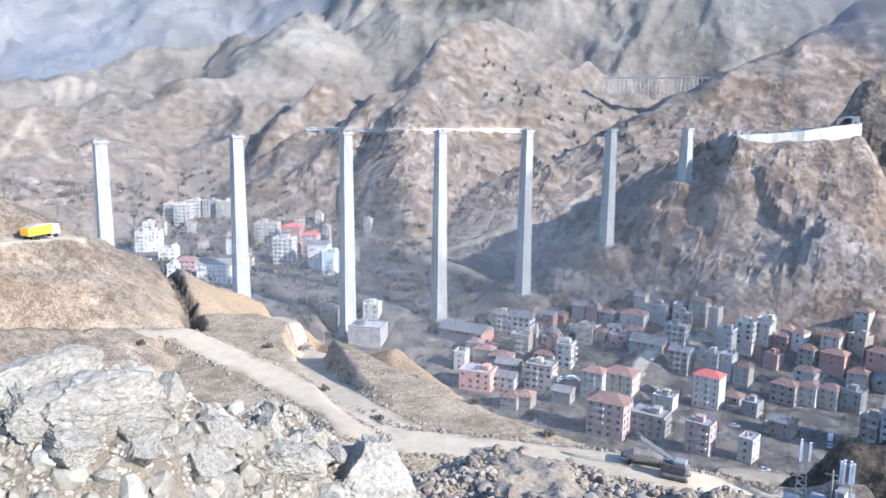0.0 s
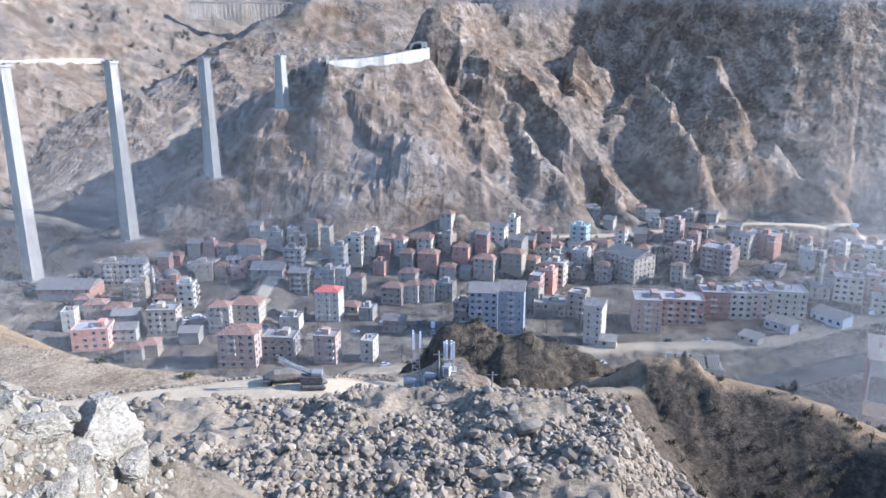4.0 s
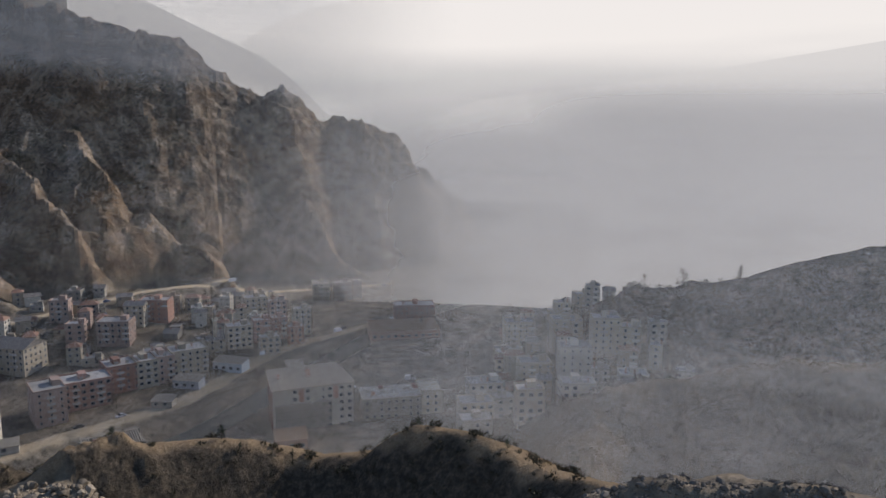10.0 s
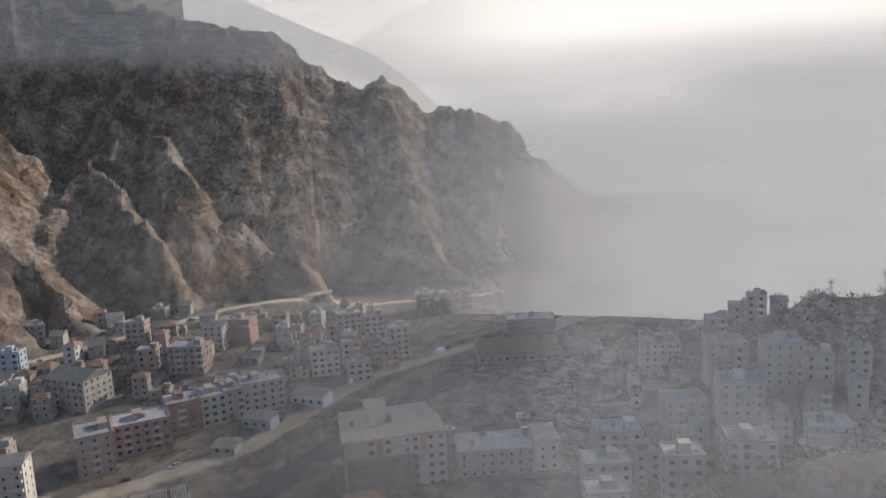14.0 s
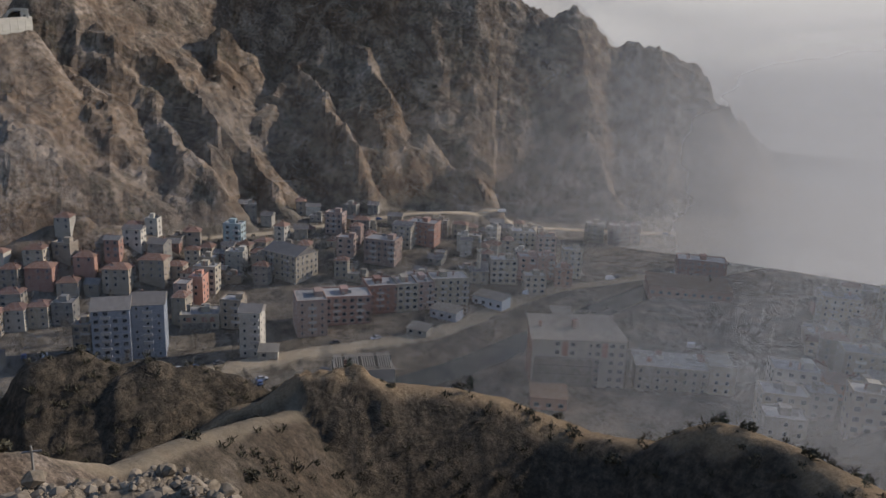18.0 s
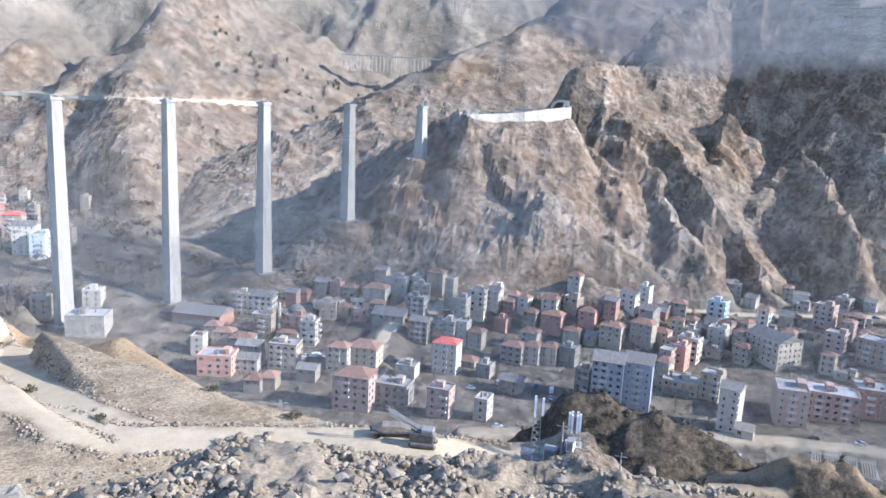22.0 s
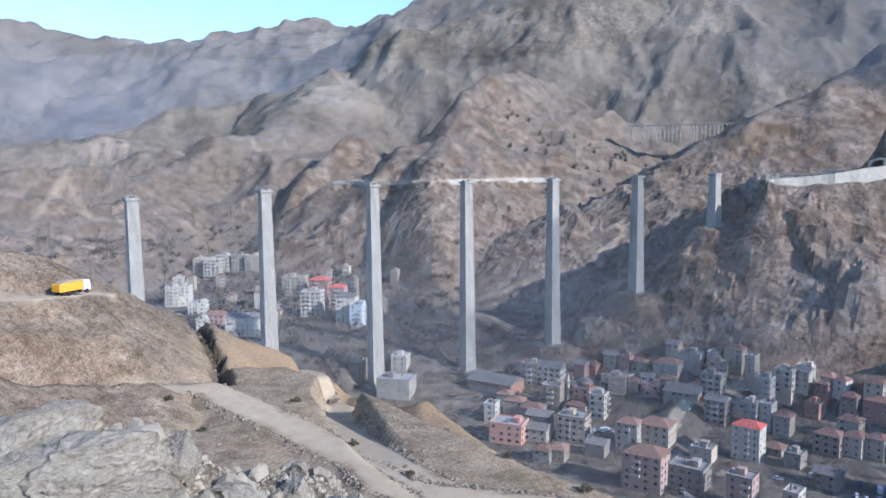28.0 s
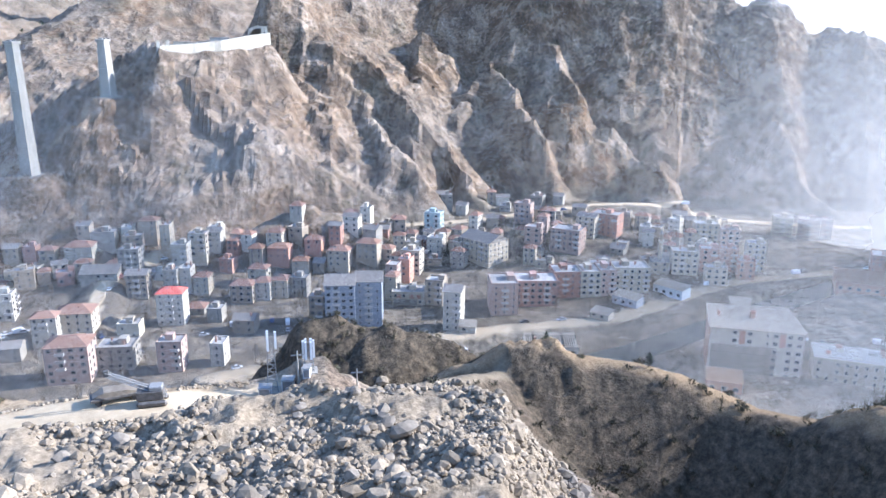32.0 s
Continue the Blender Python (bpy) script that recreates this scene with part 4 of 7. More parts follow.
ROOFS = {
    "flat": plain("dusty_roof_screed", (0.22, 0.21, 0.20), (0.40, 0.38, 0.35), 0.35, vary=0.3),
    "gable": plain("grey_sheet_roof", (0.11, 0.10, 0.088), (0.23, 0.21, 0.188), 0.6, 0.7, vary=0.25, stretch=(4, 0.3, 1)),
    "tile": plain("weathered_roof_tiles", (0.15, 0.085, 0.06), (0.28, 0.17, 0.122), 1.2, vary=0.35),
    "red": plain("bright_red_roof", (0.40, 0.075, 0.055), (0.52, 0.13, 0.10), 0.6),
}
ROOF_WORD = {"flat": "a flat roof", "gable": "a grey sheet roof", "tile": "a brown tiled roof", "red": "a red roof", "shed": "a pale dusty sloping roof"}
GLASS = plain("dark_window_glass", (0.025, 0.03, 0.036), (0.05, 0.058, 0.066), 0.3, 0.15)
FRAME = plain("window_frame", (0.40, 0.385, 0.36), (0.50, 0.485, 0.46), 2.0, 0.6)
METAL = plain("galvanised_metal", (0.20, 0.195, 0.185), (0.32, 0.31, 0.295), 3.0, 0.6, metal=0.35)
RUST = plain("rusty_sheet", (0.20, 0.12, 0.08), (0.34, 0.24, 0.17), 1.5, 0.8)
PALE_SHEET = plain("pale_dusty_sheet", (0.27, 0.245, 0.205), (0.40, 0.365, 0.31), 0.4, 0.8)


def window_mesh(w, h):
    """A window that stands 6 cm proud: frame round a sunk dark pane."""
    bm = bmesh.new()
    f = 0.09
    for b in ((-w / 2, -0.06, 0, w / 2, 0.04, f), (-w / 2, -0.06, h - f, w / 2, 0.04, h), (-w / 2, -0.06, f, -w / 2 + f, 0.04, h - f), (w / 2 - f, -0.06, f, w / 2, 0.04, h - f)):
        box(bm, *b)
    n = len(bm.faces)
    box(bm, -w / 2 + f, -0.02, f, w / 2 - f, 0.03, h - f)
    mesh = bpy.data.meshes.new("window")
    bm.to_mesh(mesh)
    bm.free()
    mesh.materials.append(FRAME)
    mesh.materials.append(GLASS)
    for p in mesh.polygons[n:]:
        p.material_index = 1
    return mesh


WINDOWS = [window_mesh(1.3, 1.5), window_mesh(1.8, 1.6), window_mesh(1.0, 1.3)]
BALCONY = boxes((-1.6, -1.2, 0, 1.6, 0, 0.16), (-1.6, -1.2, 0.16, 1.6, -1.1, 1.0), (-1.6, -1.1, 0.16, -1.5, 0, 1.0), (1.5, -1.1, 0.16, 1.6, 0, 1.0))
BALCONY_MESH = bpy.data.meshes.new("balcony")
BALCONY.to_mesh(BALCONY_MESH)
BALCONY.free()
BALCONY_MESH.materials.append(plain("balcony_plaster", (0.36, 0.335, 0.30), (0.48, 0.455, 0.42), 0.8, vary=0.25))
TAKEN = []
HOUSES = []


def child(name, mesh, parent, m):
    ob = new(name, mesh)
    ob.parent = parent
    ob.matrix_local = m
    return ob


def sides_with_windows(house, w, d, floors, rng, balconies, turn):
    """Windows, each its own piece, on the street front and the open flank."""
    mesh = rng.choice(WINDOWS)
    flank = (lambda u, z: pose(w / 2, u, z, 0, 0, 90)) if turn < 0 else (lambda u, z: pose(-w / 2, -u, z, 0, 0, -90))
    for length, place in ((w, lambda u, z: pose(u, -d / 2, z)), (d, flank))[:1 if floors < 3 else 2]:
        n = max(1, int(length / 3.2))
        for f in range(floors):
            for i in range(n):
                if rng.random() < (0.06 if floors > 2 else 0.25):
                    continue
                u, z = (i + 0.5 - n / 2) * length / n, 3.0 * f + 1.0
                if length == w and balconies and i % 3 == 1 and f:
                    child("balcony", BALCONY_MESH, house, place(u, z - 1.0))
                child("window", mesh, house, place(u, z))


def roof_parts(house, kind, w, d, h, rng, mat):
    e = 0.5
    bm = bmesh.new()
    if kind == "flat":
        p = 0.25
        for b in ((-w / 2, -d / 2, h, w / 2, d / 2, h + 0.22),):
            box(bm, *b)
        part("roof", bm, ROOFS["flat"], house)
        rim = boxes((-w / 2 - 0.1, -d / 2 - 0.1, h + 0.1, w / 2 + 0.1, -d / 2 + p, h + 0.75), (-w / 2 - 0.1, d / 2 - p, h + 0.1, w / 2 + 0.1, d / 2 + 0.1, h + 0.75),
                    (-w / 2 - 0.1, -d / 2 + p, h + 0.1, -w / 2 + p, d / 2 - p, h + 0.75), (w / 2 - p, -d / 2 + p, h + 0.1, w / 2 + 0.1, d / 2 - p, h + 0.75))
        part("parapet", rim, mat, house)
        if w > 6:
            a = rng.uniform(-w / 4, w / 5)
            part("stair_head", boxes((a, -d / 6, h + 0.22, a + min(3.2, w / 3), d / 4, h + 2.6)), mat, house)
    elif kind == "shed":
        v = [bm.verts.new(c) for c in ((-w / 2 - 1, -d / 2 - 1, h), (w / 2 + 1, -d / 2 - 1, h), (w / 2 - 1, d / 2 + 1, h + 3.6), (-w / 2 + 1, d / 2 + 1, h + 3.6))]
        lo = [bm.verts.new((c.co.x, c.co.y, c.co.z - 0.5)) for c in v]
        bm.faces.new(v)
        bm.faces.new(lo[::-1])
        for i in range(4):
            bm.faces.new((v[i], lo[i], lo[(i + 1) % 4], v[(i + 1) % 4]))
        part("roof", bm, PALE_SHEET, house)
        part("gable_wall", boxes((-w / 2, d / 2 - 0.4, h - 0.5, w / 2, d / 2, h + 2.8)), mat, house)
    else:
        rise = 0.17 * d + 0.7
        inset = 0.0 if kind == "gable" else min(w, d) * 0.45
        eave = [bm.verts.new(c) for c in ((-w / 2 - e, -d / 2 - e, h), (w / 2 + e, -d / 2 - e, h), (w / 2 + e, d / 2 + e, h), (-w / 2 - e, d / 2 + e, h))]
        top = [bm.verts.new((-w / 2 - e + inset, 0, h + rise)), bm.verts.new((w / 2 + e - inset, 0, h + rise))]
        for f in ((eave[0], eave[1], top[1], top[0]), (eave[1], eave[2], top[1]), (eave[2], eave[3], top[0], top[1]), (eave[3], eave[0], top[0]), eave[::-1]):
            bm.faces.new(f)
        part("roof", bm, ROOFS[kind], house)
    for _ in range(rng.choice((0, 1, 1, 2))):
        u, v = rng.uniform(-w / 3, w / 3), rng.uniform(-d / 4, d / 4)
        part("chimney", boxes((u, v, h, u + 0.6, v + 0.6, h + rng.uniform(1.6, 2.8))), WALLS["brick"], house)
    if kind == "flat" and rng.random() < 0.6:
        u, v = rng.uniform(-w / 3, w / 4), rng.uniform(-d / 3, d / 5)
        part("water_tank", boxes((u, v, h + 0.22, u + 1.3, v + 1.0, h + 1.5)), METAL, house)
    if rng.random() < 0.5:
        u, v = rng.uniform(-w / 3, w / 4), rng.uniform(-d / 3, d / 5)
        bm = bmesh.new()
        vs = [bm.verts.new(c) for c in ((u, v, h + 0.7), (u + 1.9, v, h + 0.7), (u + 1.9, v + 1.1, h + 1.9), (u, v + 1.1, h + 1.9))]
        bm.faces.new(vs)
        bmesh.ops.solidify(bm, geom=bm.faces[:], thickness=0.08)
        part("solar_heater", bm, METAL, house)


def building(az, r, w, d, floors, turn, wall, roof, hall=False):
    rng = random.Random(int(az * 100) + int(r))
    x, y, _ = polar(az, r + d / 2, 0)
    g = height_at(x, y)
    if g > (33 if az > -20 else 25) and az < -8:
        return None
    name = "house" if floors < 4 else "apartment_building"
    label = "%s %s, %d storeys, %s" % (WORD[wall], {"house": "house", "apartment_building": "block"}[name], floors, ROOF_WORD[roof])
    house = thing(name, pose(x, y, g, 0, 0, az + turn), label, "building", "buildings of the valley town")
    h = floors * 3.0
    mat = WALLS[wall]
    body = bmesh.new()
    loops = []
    levels = [(-5, 0)]
    for f in range(1, floors):
        levels += [(f * 3.0 - 0.12, 0), (f * 3.0 - 0.12, 0.07), (f * 3.0 + 0.12, 0.07), (f * 3.0 + 0.12, 0)]
    for z, k in levels + [(h, 0)]:
        loops.append([body.verts.new((sx * (w / 2 + k), sy * (d / 2 + k), z)) for sx, sy in ((-1, -1), (1, -1), (1, 1), (-1, 1))])
    for a, b in zip(loops, loops[1:]):
        for j in range(4):
            body.faces.new((a[j], a[(j + 1) % 4], b[(j + 1) % 4], b[j]))
    body.faces.new(loops[-1])
    part("wall", body, mat, house)
    roof_parts(house, roof, w, d, h, rng, mat)
    sides_with_windows(house, w, d, floors, rng, floors > 3, turn)
    if hall:
        # burnt lower storeys under a plastered top, with brown panels between the windows
        part("lower_wall", boxes((-w / 2 + 1.0, -d / 2 - 0.03, 0, w / 2 - w * 0.22, -d / 2, h * 0.52)), WALLS["grey"], house, "soot-darkened bare lower storeys")
        for u in (-0.28, 0.12, 0.33):
            part("wall_panel", boxes((w * u - 1.0, -d / 2 - 0.045, h * 0.56, w * u + 1.0, -d / 2, h - 0.6)), WALLS["brick"], house, "brown wall panel")
        for u in (-0.35, 0.02):
            part("chimney", boxes((w * u, -1, h, w * u + 1.3, 0.3, h + 3.2)), WALLS["grey"], house)
    TAKEN.append((x, y, max(w, d) * 0.62))
    HOUSES.append(house)
    return house



def burnt_block():
    """A pale six-storey block, its lower left storeys open and sooty, under one dusty sloping roof with two chimneys."""
    w, d, h = 33.0, 17.0, 18.5
    x, y, _ = polar(-65.3, 286 + d / 2, 0)
    b = thing("apartment_building", pose(x, y, height_at(x, y) - 1.0, 0, 0, -65.3 + 9), "large pale block with sooty lower storeys and a dusty roof", "building", "buildings of the valley town")
    part("wall", boxes((-w / 2, -d / 2, -6, w / 2, d / 2, h)), WALLS["white"], b, "pale plastered wall")
    roof = bmesh.new()
    v = [roof.verts.new(c) for c in ((-w / 2 - 0.8, -d / 2 - 1.0, h + 0.1), (w / 2 + 0.5, -d / 2 - 1.0, h + 0.9), (w / 2 - 3.5, d / 2 + 1.2, h + 3.8), (-w / 2 - 0.8, d / 2 + 1.2, h + 3.0))]
    roof.faces.new(v)
    bmesh.ops.solidify(roof, geom=roof.faces[:], thickness=0.45)
    part("roof", roof, PALE_SHEET, b, "pale dusty sloping roof")
    part("gable_wall", boxes((-w / 2, d / 2 - 0.5, h - 0.4, w / 2 - 3.0, d / 2, h + 2.4)), WALLS["cream"], b)
    for u, v0, k, hh in ((-w * 0.40, 0.5, 0.45, 3.4), (-w * 0.03, 0.0, 0.85, 4.6)):
        part("chimney", boxes((u - k, v0 - k, h, u + k, v0 + k, h + hh)), WALLS["brick"], b)
    canopy = bmesh.new()
    v = [canopy.verts.new(c) for c in ((-8, d / 2 - 1, h + 3.2), (-1, d / 2 - 1, h + 3.2), (-0.5, d / 2 + 5, h + 5.4), (-9, d / 2 + 5, h + 5.4))]
    canopy.faces.new(v)
    bmesh.ops.solidify(canopy, geom=canopy.faces[:], thickness=0.3)
    part("canopy", canopy, PALE_SHEET, b, "raised pale roof canopy")
    part("lower_wall", boxes((-w / 2 + 0.8, -d / 2 - 0.05, -5, w * 0.22, -d / 2, h - 6.9)), WALLS["grey"], b, "soot-darkened bare lower storeys")
    part("side_wall", boxes((-w / 2 - 0.05, -d / 2 + 0.3, -5, -w / 2, d / 2 - 0.3, h - 0.5)), WALLS["brick"], b, "brown side wall")
    for u in (-0.155, 0.27):
        part("wall_panel", boxes((w * u - 1.0, -d / 2 - 0.07, h - 5.9, w * u + 1.0, -d / 2, h - 0.5)), WALLS["brick"], b, "brown wall panel")
    for f in range(6):
        z = h - 2.3 - 3.15 * f
        for u in (-0.235, -0.075, 0.115, 0.195, 0.345, 0.445):
            if f > 1 and u < 0.15:
                continue
            child("window", WINDOWS[2] if u == 0.115 else WINDOWS[1], b, pose(w * u, -d / 2 - (0.05 if u < 0.22 and f > 1 else 0), z))
        if f > 1:
            part("floor_edge", boxes((-w / 2 + 0.8, -d / 2 - 0.2, z + 1.9, w * 0.22, -d / 2 - 0.05, z + 2.15)), DARK_CONCRETE, b)
    TAKEN.append((x, y, 20))
    HOUSES.append(b)


def low_annex():
    """A long low wing with a broken flat roof and a taller pale end."""
    x, y, _ = polar(-72.6, 300, 0)
    b = thing("apartment_building", pose(x, y, height_at(x, y) - 0.5, 0, 0, -72.6 + 10), "long low grey wing with a broken roof", "building", "buildings of the valley town")
    part("wall", boxes((-17, -7, -5, 8, 7, 9.0)), WALLS["grey"], b)
    part("end_wall", boxes((8.02, -7.5, -5, 17, 7.2, 10.5)), WALLS["cream"], b, "pale plastered end block")
    part("side_wall", boxes((17, -7.2, -5, 17.08, 7, 10.2)), WALLS["brick"], b, "brown side wall")
    part("roof", boxes((-17.4, -7.4, 9.0, 7.9, 7.4, 9.35)), PALE_SHEET, b)
    part("parapet", boxes((8.02, -7.5, 10.5, 17, -7.1, 11.3), (8.02, 6.8, 10.5, 17, 7.2, 11.3)), WALLS["cream"], b)
    g = random.Random(3)
    for _ in range(9):
        u, v, k = g.uniform(-16, 14), g.uniform(-5, 4), g.uniform(0.6, 1.6)
        part("roof_debris", boxes((u, v, 9.3, u + 2 * k, v + k, 9.5 + g.uniform(0.3, 1.4))), WALLS[g.choice(("grey", "brick", "white"))], b)
    for f in range(3):
        for i in range(8):
            if g.random() < 0.85:
                child("window", WINDOWS[0], b, pose(-15.3 + i * 3.1, -7, 6.4 - 3.0 * f))
        child("window", WINDOWS[0], b, pose(10.6, -7.5, 7.6 - 3.0 * f))
        child("window", WINDOWS[0], b, pose(14.2, -7.5, 7.6 - 3.0 * f))
    TAKEN.append((x, y, 18))
    HOUSES.append(b)



building(-4.91, 410, 9.7, 8.0, 4, -18, "cream", "flat")
building(-6.46, 407, 13.5, 10.6, 4, -18, "white", "gable")
building(-6.55, 383, 10.3, 8.1, 4, -18, "beige", "flat")
building(-10.06, 374, 8.0, 8.0, 4, -18, "white", "flat")
building(-1.84, 366, 5.9, 8.0, 3, -18, "white", "flat")
building(-3.65, 371, 10.1, 8.0, 3, -18, "beige", "tile")
building(-5.03, 363, 11.3, 8.9, 3, -18, "grey", "tile")
building(-5.60, 354, 11.5, 9.0, 3, -18, "grey", "gable")
building(-8.20, 345, 13.5, 10.5, 4, -18, "beige", "flat")
building(-3.19, 342, 15.6, 12.2, 3, -18, "salmon", "flat")
building(-5.39, 345, 11.2, 8.8, 2, -18, "grey", "gable")
building(-12.35, 336, 9.8, 8.0, 4, -18, "white", "tile")
building(-14.33, 339, 14.9, 11.7, 3, -18, "cream", "tile")
building(-13.64, 295, 15.5, 12.2, 5, -18, "blush", "tile")
building(-9.99, 329, 8.7, 8.0, 2, -18, "grey", "gable")
building(-7.03, 321, 7.3, 8.0, 2, -18, "beige", "tile")
building(-15.12, 416, 13.3, 10.4, 2, -18, "white", "tile")
building(-16.78, 423, 12.1, 9.5, 2, -18, "grey", "flat")
building(-16.33, 390, 17.5, 13.8, 1, -18, "grey", "gable")
building(-18.28, 394, 10.2, 8.0, 4, -18, "grey", "flat")
building(-18.64, 376, 9.8, 8.0, 4, -18, "beige", "gable")
building(-16.81, 300, 13.8, 10.9, 3, -18, "grey", "flat")
building(-20.50, 289, 9.5, 8.0, 4, -18, "blush", "flat")
building(-21.78, 392, 7.8, 8.0, 6, -18, "white", "flat")
building(-20.91, 407, 5.0, 8.0, 5, -18, "cream", "flat")
building(-24.31, 407, 7.0, 8.0, 3, -18, "white", "gable")
building(-24.36, 417, 7.5, 8.0, 3, -18, "white", "flat")
building(-23.09, 403, 9.0, 8.0, 4, -18, "cream", "flat")
building(-20.84, 340, 11.8, 9.0, 5, -18, "white", "red")
building(-21.00, 376, 6.7, 8.0, 4, -18, "white", "flat")
building(-22.06, 376, 5.5, 8.0, 4, -18, "white", "flat")
building(-23.14, 372, 7.4, 8.0, 3, -18, "cream", "tile")
building(-27.27, 395, 7.4, 8.0, 3, -18, "beige", "tile")
building(-28.71, 399, 8.4, 8.0, 3, -18, "cream", "tile")
building(-30.44, 412, 6.8, 8.0, 2, -18, "white", "tile")
building(-28.97, 394, 11.4, 8.9, 2, -18, "brick", "tile")
building(-27.30, 376, 9.3, 8.0, 3, -18, "cream", "tile")
building(-26.06, 357, 10.8, 8.7, 3, -18, "beige", "tile")
building(-27.60, 359, 7.9, 8.0, 3, -18, "white", "tile")
building(-28.94, 360, 7.9, 8.0, 3, -18, "cream", "tile")
building(-30.38, 360, 8.3, 8.0, 3, -18, "grey", "flat")
building(-31.70, 325, 6.5, 8.0, 4, -18, "beige", "flat")
building(-37.67, 364, 6.0, 8.0, 4, -18, "blush", "flat")
building(-38.66, 371, 6.2, 8.0, 4, -18, "salmon", "flat")
building(-37.59, 350, 5.8, 8.0, 4, -18, "cream", "tile")
building(-33.52, 387, 11.6, 8.8, 3, -18, "beige", "tile")
building(-31.62, 396, 9.2, 8.0, 2, -18, "brick", "tile")
building(-35.77, 390, 11.5, 8.8, 3, -18, "beige", "tile")
building(-23.96, 288, 5.4, 8.0, 3, -18, "white", "flat")
building(-26.08, 320, 9.2, 8.0, 2, -18, "beige", "gable")
building(-23.95, 337, 6.7, 8.0, 2, -18, "grey", "flat")
building(-40.89, 436, 9.6, 8.0, 4, -18, "teal", "flat")
building(-47.86, 454, 10.1, 8.0, 4, -18, "blush", "flat")
building(-48.73, 422, 9.5, 8.0, 3, -18, "blush", "flat")
building(-49.37, 440, 5.7, 8.0, 3, -18, "blush", "tile")
building(-39.17, 382, 10.4, 8.3, 4, -18, "cream", "flat")
building(-41.08, 406, 9.0, 8.0, 3, -18, "white", "flat")
building(-39.13, 421, 6.7, 8.0, 2, -18, "cream", "tile")
building(-41.06, 342, 8.8, 8.0, 4, -18, "beige", "flat")
building(-51.31, 411, 16.5, 12.4, 4, -18, "blush", "flat")
building(-52.76, 436, 10.4, 8.0, 4, -18, "cream", "gable")
building(-54.16, 443, 16.6, 12.1, 4, -18, "brick", "flat")
building(-22.52, 350, 9.1, 8.0, 1, -18, "grey", "tile")
building(-25.87, 411, 5.7, 8.0, 1, -18, "white", "tile")
building(-37.88, 441, 5.6, 8.0, 2, -18, "white", "tile")
building(-35.40, 440, 7.3, 8.0, 1, -18, "grey", "tile")
building(-8.49, 375, 10.9, 8.6, 2, -18, "cream", "tile")
building(-8.88, 388, 8.8, 8.0, 3, -18, "brick", "flat")
building(-2.89, 385, 7.4, 8.0, 2, -18, "grey", "tile")
building(-5.88, 319, 7.3, 8.0, 2, -18, "grey", "tile")
building(-17.77, 332, 9.2, 8.0, 2, -18, "cream", "flat")
building(-33.69, 331, 6.7, 8.0, 1, -18, "white", "flat")
building(-44.83, 394, 21.1, 16.0, 4, -42, "cream", "gable")
building(-42.47, 310, 7.8, 9.0, 6, -12, "white", "gable")
building(-33.46, 314, 12.9, 14.0, 7, -4, "blue", "gable")
building(-35.73, 317, 11.6, 14.0, 7, -4, "blue", "gable")
building(-46.34, 329, 12.3, 16.0, 5, 8, "blush", "flat")
building(-48.86, 342, 20.2, 14.0, 4, 8, "pink", "flat")
building(-51.28, 355, 14.5, 14.0, 4, 14, "brick", "flat")
building(-52.98, 357, 9.9, 14.0, 4, 14, "cream", "flat")
building(-54.26, 360, 8.3, 14.0, 4, 14, "blush", "flat")
building(-38.86, 343, 15.6, 12.0, 2, -5, "cream", "flat", hall=True)
building(-56.06, 366, 17.6, 12.9, 4, 14, "cream", "flat")
building(-61.32, 463, 13.9, 10.4, 4, 10, "cream", "flat")
building(-63.01, 459, 10.8, 8.0, 4, 10, "blush", "flat")
building(-59.98, 400, 13.3, 10.0, 4, 10, "cream", "flat")
building(-61.69, 411, 9.2, 8.0, 4, 10, "pink", "flat")
building(-63.06, 417, 9.0, 8.0, 4, 10, "pink", "flat")
building(-64.85, 425, 10.1, 8.0, 5, 10, "cream", "flat")
building(-66.42, 512, 11.5, 8.9, 4, 5, "cream", "flat")
building(-68.10, 510, 12.2, 9.6, 4, 5, "blush", "flat")
building(-69.25, 515, 5.9, 8.0, 4, 5, "blush", "flat")
building(-73.73, 459, 26.2, 14.0, 3, 5, "brick", "flat")
building(-78.18, 525, 32.1, 14.0, 4, 5, "grey", "flat")
building(-79.47, 297, 14.7, 10.7, 4, 12, "white", "flat")
building(-78.80, 274, 13.7, 10.0, 4, 12, "cream", "flat")
building(-78.82, 255, 11.7, 8.5, 3, 12, "grey", "flat")
building(-83.22, 248, 9.9, 8.0, 4, 12, "cream", "flat")
building(-83.50, 326, 14.8, 10.8, 4, 12, "cream", "flat")
building(-86.70, 318, 14.2, 10.6, 4, 12, "white", "flat")
building(-86.71, 295, 12.9, 9.6, 4, 12, "cream", "flat")
building(-87.05, 274, 13.4, 10.0, 4, 12, "white", "flat")
building(-91.35, 297, 11.6, 9.0, 5, 12, "white", "flat")
building(-89.02, 329, 13.0, 9.9, 5, 12, "cream", "flat")
building(-89.27, 334, 8.8, 8.0, 4, 12, "grey", "flat")
building(-90.85, 328, 9.5, 8.0, 4, 12, "cream", "flat")
building(-92.40, 334, 10.0, 8.0, 4, 12, "grey", "flat")
building(-82.18, 392, 16.2, 11.9, 4, 12, "cream", "flat")
building(-85.92, 351, 14.4, 10.7, 4, 12, "cream", "flat")
building(-83.81, 430, 14.8, 10.8, 3, 12, "grey", "flat")
building(-87.23, 403, 12.2, 9.1, 4, 12, "cream", "flat")
building(-82.61, 310, 13.2, 9.6, 2, 12, "brick", "tile")
building(-62.29, 394, 10.7, 8.0, 3, 10, "beige", "flat")
building(-64.29, 411, 8.9, 8.0, 3, 10, "brick", "flat")
building(-52.12, 426, 7.3, 8.0, 2, -10, "cream", "tile")
